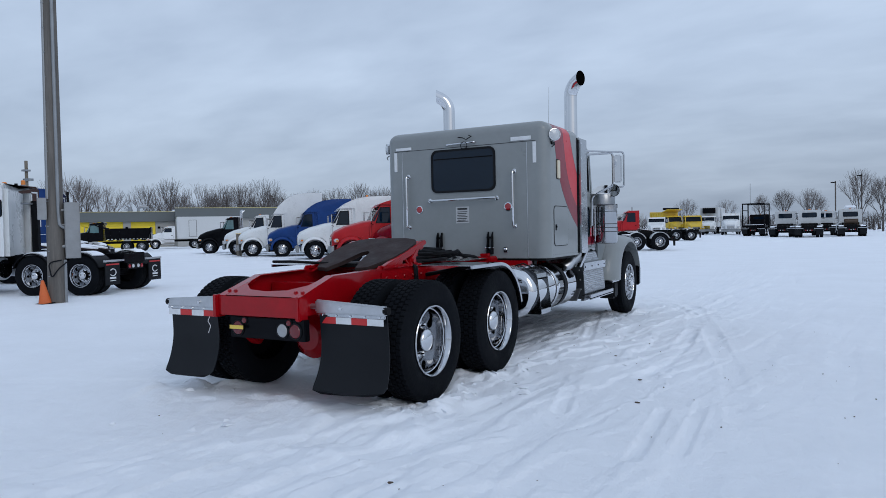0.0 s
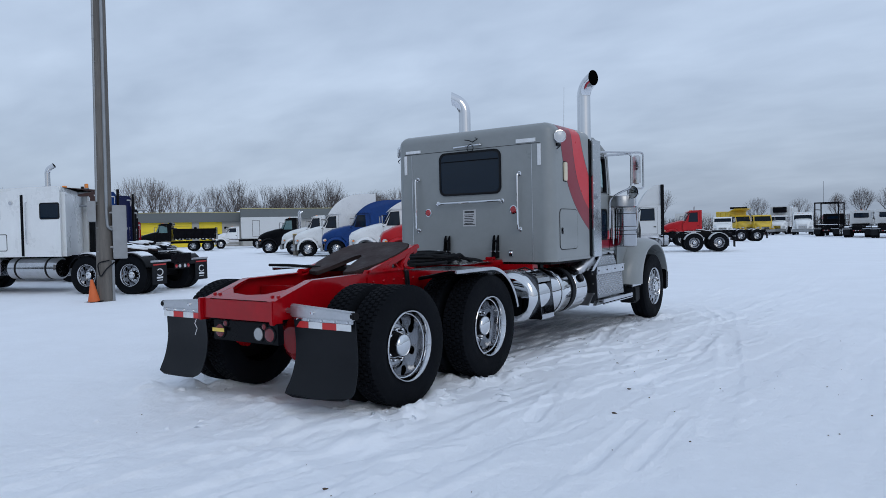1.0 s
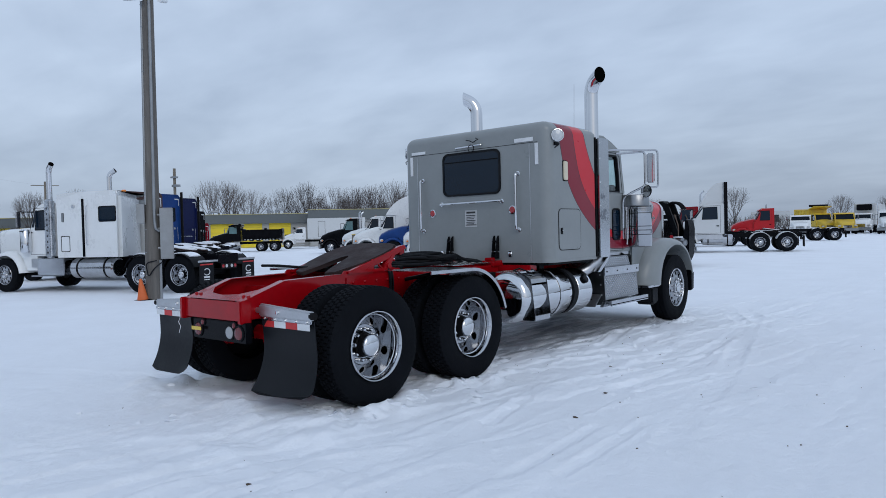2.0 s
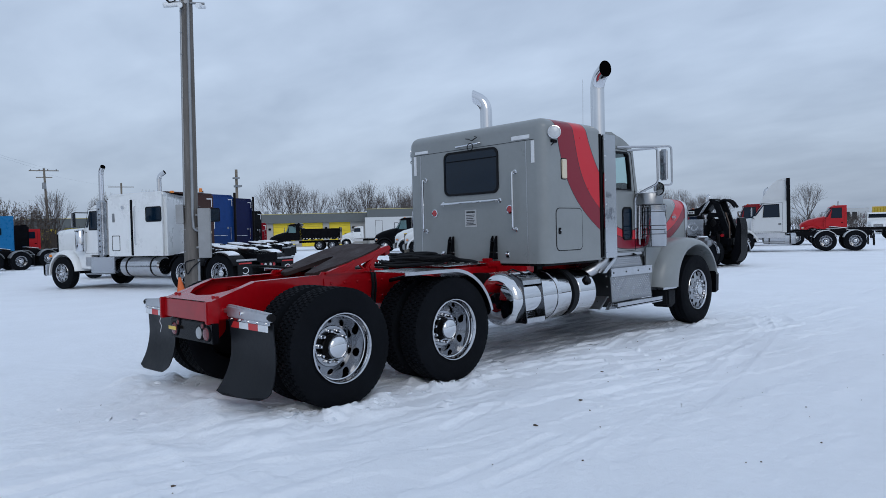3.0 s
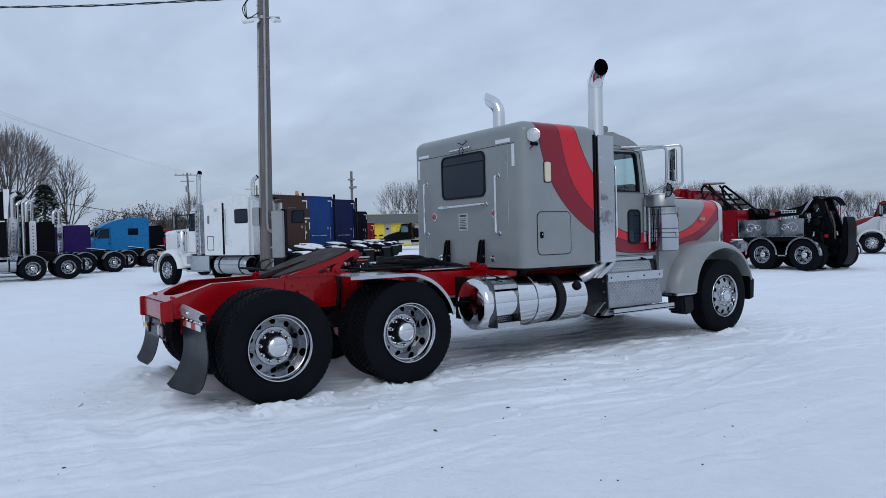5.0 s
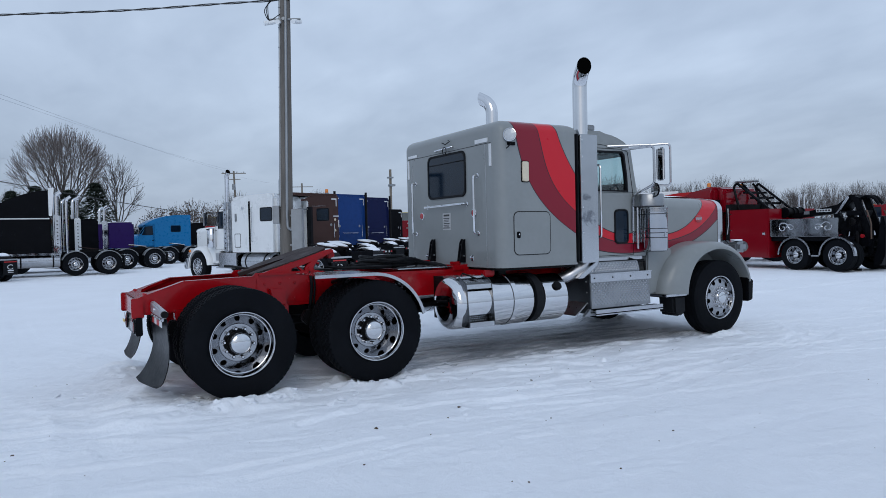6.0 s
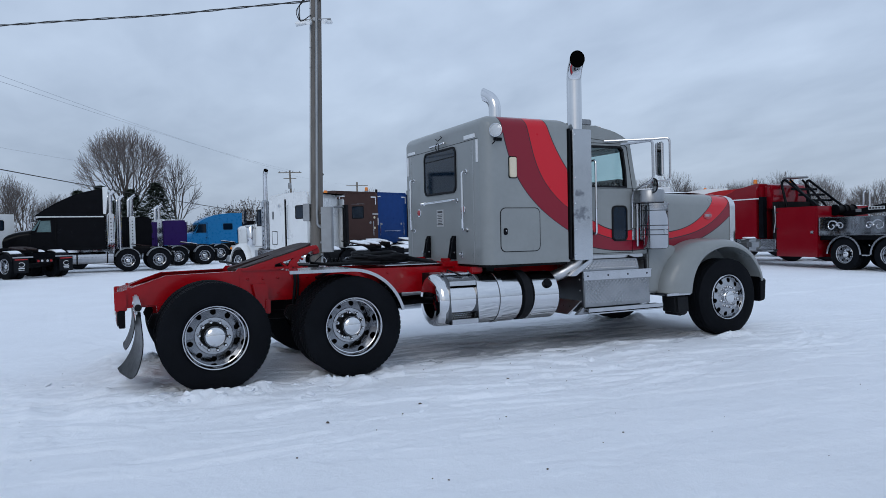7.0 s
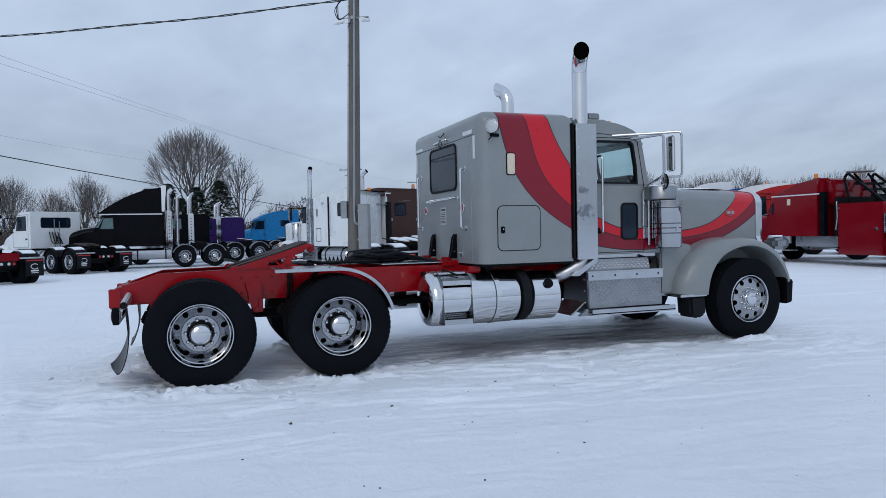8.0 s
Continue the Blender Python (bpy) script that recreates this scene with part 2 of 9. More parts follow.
M["stainless"] = material("scorched_stainless", (0.56, 0.58, 0.61), rough=0.26, metal=1.0, spread=0.1, scale=3.0, bump=0.05, bump_scale=10, dirt=0.85, dirt_colour=(0.13, 0.135, 0.15), dirt_scale=2.6)
M["black"] = material("black_paint", (0.004, 0.0044, 0.006), rough=0.22, spread=0.2, scale=3.0, spec=0.07)
M["grime"] = material("oily_black_steel", (0.004, 0.004, 0.005), rough=0.55, spread=0.3, scale=5.0, spec=0.12, bump=0.2, bump_scale=30, dirt=0.5, dirt_colour=(0.016, 0.014, 0.014), dirt_scale=4)
M["grease"] = material("greasy_plate_steel", (0.028, 0.018, 0.018), rough=0.6, spec=0.12, spread=0.3, scale=6.0, bump=0.25, bump_scale=22, dirt=0.55, dirt_colour=(0.06, 0.042, 0.04), dirt_scale=4)
M["glass"] = material("dark_window_glass", (0.002, 0.010, 0.022), rough=0.04, spread=0.05, spec=0.35, bump=0.01, bump_scale=3)
M["pane"] = clear_pane("tinted_cab_pane", (0.80, 0.90, 0.90))
M["cab_glass"] = material("cab_window_glass", (0.085, 0.165, 0.175), rough=0.06, spread=0.3, scale=1.6, spec=0.8)
M["red_lens"] = material("red_lens", (0.35, 0.012, 0.018), rough=0.2, coat=0.5)
M["white_lens"] = material("clear_lens", (0.50, 0.52, 0.54), rough=0.15, coat=0.6)
M["amber"] = material("amber_lens", (0.75, 0.22, 0.025), rough=0.22, coat=0.4)
M["cream"] = material("cream_lens", (0.62, 0.55, 0.42), rough=0.35)
M["tape_white"] = material("white_reflective_tape", (0.66, 0.68, 0.70), rough=0.35, spread=0.08, dirt=0.3, dirt_colour=(0.4, 0.4, 0.4), dirt_scale=20)
M["tape_red"] = material("red_reflective_tape", (0.5, 0.02, 0.02), rough=0.35, spread=0.1)
M["mirror_box"] = material("polished_stainless_locker", (0.44, 0.45, 0.47), rough=0.06, metal=1.0, spread=0.05, scale=2.0, bump=0.03, bump_scale=4.0)
M["shield"] = material("polished_heat_shield", (0.50, 0.515, 0.535), rough=0.16, metal=1.0, spread=0.05, scale=2.0, bump=0.02, bump_scale=4.0, dirt=0.2, dirt_colour=(0.4, 0.41, 0.43), dirt_scale=1.6)
# two dark reflections painted into the polished shield's colour
painted_reflections(M["shield"], ((4.10, 1.87, 0.075, 0.05), (4.13, 1.62, 0.13, 0.10)), (0.10, 0.11, 0.14))
M["strap"] = material("dark_steel_strap", (0.10, 0.105, 0.11), rough=0.35, metal=1.0, spread=0.1)
M["cheek"] = material("polished_step_plate", (0.13, 0.135, 0.145), rough=0.22, metal=1.0, spread=0.1, scale=5.0)
M["step_alu"] = material("dull_step_aluminium", (0.30, 0.31, 0.325), rough=0.3, metal=1.0, spread=0.1, scale=5.0, dirt=0.4, dirt_colour=(0.16, 0.165, 0.17), dirt_scale=4)
M["tread_bar"] = material("worn_tread_bars", (0.62, 0.63, 0.65), rough=0.2, metal=1.0, spread=0.06, scale=6)
M["dim_lens"] = material("dull_clear_lens", (0.30, 0.31, 0.32), rough=0.2, coat=0.3)
M["tail_red"] = material("dark_red_tail_lens", (0.13, 0.008, 0.012), rough=0.25, coat=0.3)
M["cab_lining"] = material("grey_cab_lining", (0.16, 0.17, 0.18), rough=0.8, spread=0.1)
M["soot"] = material("black_soot", (0.002, 0.002, 0.002), rough=1.0, spread=0.1, spec=0.0)
M["flap"] = material("grey_black_flap_rubber", (0.0035, 0.0045, 0.007), rough=0.38, spread=0.15, scale=3.0, bump=0.05, bump_scale=30, dirt=0.35, dirt_colour=(0.010, 0.012, 0.015), dirt_scale=2.0, spec=0.22)
M["label"] = material("label_plate", (0.42, 0.43, 0.44), rough=0.4)
M["ink"] = material("black_print", (0.02, 0.02, 0.022), rough=0.5)
M["yellow_tag"] = material("yellow_tag", (0.7, 0.5, 0.08), rough=0.5)
M["white_paint"] = material("white_truck_paint", (0.72, 0.74, 0.75), rough=0.3, spread=0.05, scale=1.2, coat=0.3, dirt=0.07, dirt_colour=(0.56, 0.57, 0.57), dirt_scale=0.9)
M["brown_paint"] = material("brown_truck_paint", (0.05, 0.024, 0.02), rough=0.42, spread=0.1, spec=0.25)
M["blue_paint"] = material("deep_blue_truck_paint", (0.006, 0.04, 0.17), rough=0.35, spread=0.12, spec=0.22)
M["navy_paint"] = material("navy_truck_paint", (0.004, 0.008, 0.05), rough=0.35, spread=0.12, spec=0.18)
M["bright_blue"] = material("bright_blue_truck_paint", (0.006, 0.15, 0.36), rough=0.3, spread=0.08, spec=0.3)
M["purple_paint"] = material("purple_truck_paint", (0.018, 0.004, 0.075), rough=0.34, spread=0.1, spec=0.22)
M["red_paint"] = material("red_truck_paint", (0.40, 0.007, 0.012), rough=0.34, spread=0.1, scale=2, spec=0.3)
M["dark_red"] = material("dark_red_truck_paint", (0.19, 0.002, 0.008), rough=0.14, spread=0.06, scale=2, spec=0.3, coat=0.2)
M["yellow_paint"] = material("yellow_truck_paint", (0.62, 0.42, 0.03), rough=0.45, spread=0.12, scale=2, dirt=0.4, dirt_colour=(0.3, 0.2, 0.05), dirt_scale=1.5)
M["yellow_door"] = material("yellow_door_paint", (0.72, 0.55, 0.02), rough=0.5, spread=0.06, scale=1.0)
M["fascia"] = material("grey_metal_fascia", (0.10, 0.115, 0.12), rough=0.55, spread=0.08, scale=0.8)
M["wall_block"] = material("painted_block_wall", (0.34, 0.34, 0.33), rough=0.8, spread=0.1, scale=1.0)
M["roof_edge"] = material("yellow_roof_edge", (0.45, 0.40, 0.18), rough=0.6)
M["grey_steel"] = material("galvanised_steel", (0.27, 0.285, 0.30), rough=0.5, metal=0.7, spread=0.14, scale=4, bump=0.06, dirt=0.4, dirt_colour=(0.18, 0.18, 0.185), dirt_scale=3)
M["trailer_white"] = material("white_trailer_panel", (0.54, 0.56, 0.57), rough=0.5, spread=0.06, scale=0.7, dirt=0.3, dirt_colour=(0.45, 0.45, 0.45), dirt_scale=0.7)
M["orange"] = material("orange_cone_plastic", (0.62, 0.12, 0.025), rough=0.6, spread=0.15, scale=6, dirt=0.4, dirt_colour=(0.3, 0.12, 0.06), dirt_scale=6)
M["old_wood"] = material("weathered_timber", (0.17, 0.145, 0.115), rough=0.85, spread=0.2, scale=2, dirt=0.6, dirt_colour=(0.09, 0.085, 0.075), dirt_scale=1.5)
M["bark"] = material("bare_branch_bark", (0.085, 0.073, 0.068), rough=0.9, spread=0.25, scale=0.8, per_object=0.25)
M["twig"] = material("fine_twig_bark", (0.105, 0.09, 0.086), rough=0.9, spread=0.2, scale=0.5, per_object=0.25)
M["leaf_brown"] = material("withered_brown_leaves", (0.075, 0.05, 0.036), rough=0.9, spread=0.3, scale=2, per_object=0.2)
M["needles"] = material("dark_evergreen_needles", (0.022, 0.036, 0.024), rough=0.85, spread=0.35, scale=2)
M["brush"] = material("dry_brush_twigs", (0.06, 0.047, 0.04), rough=0.95, spread=0.3, scale=0.4)
M["snow_cap"] = material("fresh_snow", (0.85, 0.88, 0.93), rough=0.75, spread=0.04, scale=5, bump=0.3, bump_scale=30)
M["wire"] = material("black_cable", (0.02, 0.02, 0.02), rough=0.6)
M["far_wire"] = material("grey_line_wire", (0.22, 0.24, 0.27), rough=0.6)


def plank_grain(m, along=(9, 9, 0.5)):
    """Stretches a material's tone noise along z, as in standing timber."""
    nt = m.node_tree
    co = nt.nodes.new("ShaderNodeTexCoord")
    mp = nt.nodes.new("ShaderNodeMapping")
    mp.inputs["Scale"].default_value = along
    nt.links.new(co.outputs["Object"], mp.inputs["Vector"])
    for n in nt.nodes:
        if n.bl_idname == "ShaderNodeTexNoise":
            nt.links.new(mp.outputs["Vector"], n.inputs["Vector"])


M["pole_wood"] = material("weathered_pole_wood", (0.125, 0.115, 0.105), rough=0.85, spread=0.35, scale=2.0, bump=0.5, bump_scale=5, dirt=0.6, dirt_colour=(0.05, 0.046, 0.042), dirt_scale=1.2)
plank_grain(M["pole_wood"], (6, 6, 0.35))

# tread plate: rows of raised lozenges
M["tread_plate"] = material("aluminium_tread_plate", (0.5, 0.51, 0.53), rough=0.22, metal=1.0, spread=0.1, scale=5)
nt_tp = M["tread_plate"].node_tree
tp_co = nt_tp.nodes.new("ShaderNodeTexCoord")
tp_map = nt_tp.nodes.new("ShaderNodeMapping")
tp_map.inputs["Rotation"].default_value = (radians(45), 0, 0)
tp_map.inputs["Scale"].default_value = (38, 38, 38)
nt_tp.links.new(tp_co.outputs["Object"], tp_map.inputs["Vector"])
tp_chk = nt_tp.nodes.new("ShaderNodeTexChecker")
tp_chk.inputs["Scale"].default_value = 1.0
nt_tp.links.new(tp_map.outputs["Vector"], tp_chk.inputs["Vector"])
tp_b = nt_tp.nodes.new("ShaderNodeBump")
tp_b.inputs["Strength"].default_value, tp_b.inputs["Distance"].default_value = 0.9, 0.006
nt_tp.links.new(tp_chk.outputs["Fac"], tp_b.inputs["Height"])
nt_tp.links.new(tp_b.outputs["Normal"], nt_tp.nodes["Principled BSDF"].inputs["Normal"])


# ---------------------------------------------------------------- mesh helpers
def finish(bm, name, mat, smooth=35):
    bmesh.ops.recalc_face_normals(bm, faces=bm.faces)
    me = bpy.data.meshes.new(name)
    bm.to_mesh(me)
    bm.free()
    for one in (mat if isinstance(mat, (list, tuple)) else (mat,)):
        me.materials.append(M[one])
    if smooth:
        me.polygons.foreach_set("use_smooth", [True] * len(me.polygons))
        me.set_sharp_from_angle(angle=radians(smooth))
    return me


def part(name, bm, mat, parent, label="", smooth=35, at=None):
    """Links a bmesh (or a finished mesh) as one mesh object under a thing or a part."""
    me = bm if isinstance(bm, bpy.types.Mesh) else finish(bm, name, mat, smooth)
    ob = new(name, me)
    ob.parent = parent
    if at is not None:
        ob.matrix_basis = at
    if label:
        tagged(ob, label)
    return ob


def thing(name, label, category, m=None, group="", kind=""):
    ob = new(name)
    ob.empty_display_size = 0.3
    if m is not None:
        ob.matrix_basis = m
    return tagged(ob, label, category, group, kind)


def box(x0, x1, y0, y1, z0, z1, bevel=0.0, seg=2):
    bm = bmesh.new()
    bmesh.ops.create_cube(bm, size=1.0)
    for v in bm.verts:
        v.co = Vector(((x0 + x1) / 2 + v.co.x * (x1 - x0), (y0 + y1) / 2 + v.co.y * (y1 - y0), (z0 + z1) / 2 + v.co.z * (z1 - z0)))
    if bevel:
        bmesh.ops.bevel(bm, geom=list(bm.edges), offset=bevel, segments=seg, affect="EDGES", clamp_overlap=True)
    return bm


def join(*bms):
    out = bmesh.new()
    for b in bms:
        me = bpy.data.meshes.new("tmp")
        b.to_mesh(me)
        b.free()
        out.from_mesh(me)
        bpy.data.meshes.remove(me)
    return out


def moved(bm, m):
    bmesh.ops.transform(bm, matrix=m, verts=bm.verts)
    return bm


def tube(points, r, n=10, cap=True, r_end=None):
    """A round bar swept along a line of points."""
    pts = [Vector(p) for p in points]
    bm = bmesh.new()
    rings = []
    side = None
    for i, p in enumerate(pts):
        a = pts[max(i - 1, 0)]
        b = pts[min(i + 1, len(pts) - 1)]
        t = (b - a).normalized()
        if side is None:
            side = t.orthogonal().normalized()
        else:
            side = (side - t * side.dot(t)).normalized()
        up = t.cross(side)
        rad = r if r_end is None else r + (r_end - r) * i / (len(pts) - 1)
        rings.append([bm.verts.new(p + rad * (math.cos(2 * math.pi * k / n) * side + math.sin(2 * math.pi * k / n) * up)) for k in range(n)])
    for a, b in zip(rings, rings[1:]):
        for k in range(n):
            bm.faces.new((a[k], a[(k + 1) % n], b[(k + 1) % n], b[k]))
    if cap:
        bm.faces.new(rings[0][::-1])
        bm.faces.new(rings[-1])
    return bm


def bent(points, radius, steps=5):
    """The line of points with its corners rounded."""
    pts = [Vector(p) for p in points]
    out = [pts[0]]
    for a, b, c in zip(pts, pts[1:], pts[2:]):
        u, v = (a - b), (c - b)
        d = min(radius, u.length * 0.49, v.length * 0.49)
        p0, p1 = b + u.normalized() * d, b + v.normalized() * d
        for i in range(steps + 1):
            t = i / steps
            out.append((1 - t) ** 2 * p0 + 2 * t * (1 - t) * b + t * t * p1)
    out.append(pts[-1])
    return out


def lathe(profile, n=32, turn=None, closed=False):
    """Turns a profile of (radius, height) about z, then moves it by turn."""
    bm = bmesh.new()
    rings = []
    for r, h in profile:
        if r < 1e-5:
            rings.append([bm.verts.new((0, 0, h))])
        else:
            rings.append([bm.verts.new((r * math.cos(2 * math.pi * k / n), r * math.sin(2 * math.pi * k / n), h)) for k in range(n)])
    pairs = list(zip(rings, rings[1:]))
    if closed:
        pairs.append((rings[-1], rings[0]))
    for a, b in pairs:
        for k in range(n):
            q = (k + 1) % n
            if len(a) == 1 and len(b) > 1:
                bm.faces.new((a[0], b[q], b[k]))
            elif len(b) == 1 and len(a) > 1:
                bm.faces.new((a[k], a[q], b[0]))
            elif len(a) > 1:
                bm.faces.new((a[k], a[q], b[q], b[k]))
    if turn is not None:
        moved(bm, turn)
    return bm


def rod(p0, p1, r, n=16):
    return tube([p0, p1], r, n)


def prism(outline, x0, x1, axis="x", bevel=0.0, seg=2, only=None):
    """A flat outline given a thickness. axis x: outline in (y, z); y: in (x, z); z: in (x, y)."""
    def put(u, v, w):
        return {"x": (w, u, v), "y": (u, w, v), "z": (u, v, w)}[axis]
    bm = bmesh.new()
    a = [bm.verts.new(put(u, v, x0)) for u, v in outline]
    b = [bm.verts.new(put(u, v, x1)) for u, v in outline]
    n = len(outline)
    bm.faces.new(a)
    bm.faces.new(b[::-1])
    for k in range(n):
        bm.faces.new((a[k], b[k], b[(k + 1) % n], a[(k + 1) % n]))
    if bevel:
        edges = [e for e in bm.edges if only is None or only(e)]
        bmesh.ops.bevel(bm, geom=edges, offset=bevel, segments=seg, affect="EDGES", clamp_overlap=True)
    return bm


def rounded(u0, u1, v0, v1, r, steps=4):
    """The outline of a rectangle with round corners."""
    out = []
    for cu, cv, a in ((u1 - r, v1 - r, 0), (u0 + r, v1 - r, 90), (u0 + r, v0 + r, 180), (u1 - r, v0 + r, 270)):
        for i in range(steps + 1):
            t = radians(a + 90 * i / steps)
            out.append((cu + r * math.cos(t), cv + r * math.sin(t)))
    return out


def ring_frame(outer, inner, w0, w1, axis="x"):
    """A frame between two outlines with as many corners."""
    def put(u, v, w):
        return {"x": (w, u, v), "y": (u, w, v), "z": (u, v, w)}[axis]
    bm = bmesh.new()
    loops = [[bm.verts.new(put(u, v, w)) for u, v in line] for line, w in ((outer, w0), (outer, w1), (inner, w1), (inner, w0))]
    n = len(outer)
    for a, b in zip(loops, loops[1:] + loops[:1]):
        for k in range(n):
            bm.faces.new((a[k], a[(k + 1) % n], b[(k + 1) % n], b[k]))
    return bm


def arc_strip(cy, cz, r, thick, a0, a1, x0, x1, n=16, lip=0.0):
    """A curved sheet about an axis along x: a mudguard. Angles in degrees from +y towards +z."""
    bm = bmesh.new()
    rows = []
    for i in range(n + 1):
        a = radians(a0 + (a1 - a0) * i / n)
        ca, sa = math.cos(a), math.sin(a)
        rows.append([bm.verts.new((x, cy + q * ca, cz + q * sa)) for x, q in ((x0, r), (x1, r), (x1, r - thick - lip), (x1 - 0.02, r - thick - lip), (x1 - 0.02, r - thick), (x0, r - thick))])
    k = 6
    for a, b in zip(rows, rows[1:]):
        for j in range(k):
            bm.faces.new((a[j], a[(j + 1) % k], b[(j + 1) % k], b[j]))
    bm.faces.new(rows[0])
    bm.faces.new(rows[-1][::-1])
    return bm




# ---------------------------------------------------------------- snow ground
NOISE_TABLES = {}


def value_noise(x, y, cell, seed):
    """Smooth noise between -1 and 1 on a lattice of the given cell."""
    if seed not in NOISE_TABLES:
        NOISE_TABLES[seed] = np.random.RandomState(seed).rand(256, 256) * 2 - 1
    table = NOISE_TABLES[seed]
    u, v = x / cell, y / cell
    i, j = np.floor(u).astype(int), np.floor(v).astype(int)
    fu, fv = u - i, v - j
    fu, fv = fu * fu * (3 - 2 * fu), fv * fv * (3 - 2 * fv)
    a, b = table[i % 256, j % 256], table[(i + 1) % 256, j % 256]
    c, d = table[i % 256, (j + 1) % 256], table[(i + 1) % 256, (j + 1) % 256]
    return (a * (1 - fu) + b * fu) * (1 - fv) + (c * (1 - fu) + d * fu) * fv


def near_line(x, y, pts):
    """The distance of each place from a line of points."""
    best = np.full(x.shape, 1e9)
    for (ax, ay), (bx, by) in zip(pts, pts[1:]):
        dx, dy = bx - ax, by - ay
        t = np.clip(((x - ax) * dx + (y - ay) * dy) / (dx * dx + dy * dy), 0, 1)
        best = np.minimum(best, np.hypot(x - ax - t * dx, y - ay - t * dy))
    return best


RUTS = [
    ([(1.75, -3.2), (1.72, 1.0), (1.78, 5.0), (2.1, 9.5), (2.9, 15.0), (4.5, 24)], 0.15, 0.018),
    ([(2.35, -4.5), (2.25, 0.0), (2.2, 5.0), (2.5, 9.5), (3.3, 15.0)], 0.14, 0.012),
    ([(3.6, -6.0), (3.35, -1.0), (3.4, 3.5), (3.9, 8.0), (5.2, 13.5), (7.5, 20)], 0.15, 0.009),
    ([(4.4, -3.5), (4.15, 0.5), (4.2, 4.0), (4.8, 8.5), (6.3, 14.0)], 0.13, 0.007),
    ([(1.3, 7.9), (1.76, 7.4), (2.21, 6.4), (2.45, 4.9), (2.55, 3.45), (2.6, 1.6)], 0.09, 0.022),
    ([(1.7, 8.2), (2.1, 7.4), (2.4, 6.0), (2.8, 4.2), (3.21, 2.3), (3.5, 0.4)], 0.10, 0.018),
    ([(3.17, 0.9), (3.22, -0.5)], 0.05, 0.02),
    ([(2.93, 0.5), (3.0, -0.8)], 0.05, 0.016),
    ([(0.75, 6.2), (1.25, 4.1), (1.93, 1.47), (2.2, 0.2)], 0.06, 0.02),
    ([(-2.4, -4.6), (-0.18, -2.64), (0.45, -1.91), (0.97, -1.29), (1.4, -0.6)], 0.10, 0.02),
    ([(-7.0, -5.5), (-3.0, -3.8), (1.0, -2.8), (5.0, -2.6)], 0.16, 0.012),
    ([(-7.0, -4.3), (-3.0, -2.7), (1.0, -1.7), (4.5, -1.7)], 0.16, 0.012),
    ([(-9.0, -2.0), (-4.5, -1.7), (-1.3, -0.3)], 0.14, 0.014),
    ([(-6, 3.2), (-3, 7.0), (-2.0, 12.0), (-3.0, 22)], 0.2, 0.03),
    ([(-8, 4.2), (-5, 8.0), (-4.2, 13.0), (-5.0, 24)], 0.2, 0.03),
    ([(-1.05, -0.2), (-1.05, 7)], 0.22, 0.02),
    ([(0.70, 2.0), (0.83, 3.1), (1.02, 4.06), (1.05, 5.2)], 0.035, 0.03),
]


def crust(x, y, across, along, seed, level, edge):
    """Thin plates of wind-packed snow with crisp edges, drawn out along the tracks: 0 to 1."""
    u = x - 0.16 * y + 0.10 * value_noise(x, y, 0.5, seed + 2)
    n = value_noise(u / across, y / along, 1.0, seed) + 0.14 * value_noise(x, y, 0.13, seed + 1)
    return np.clip((n - level) / edge, 0, 1)


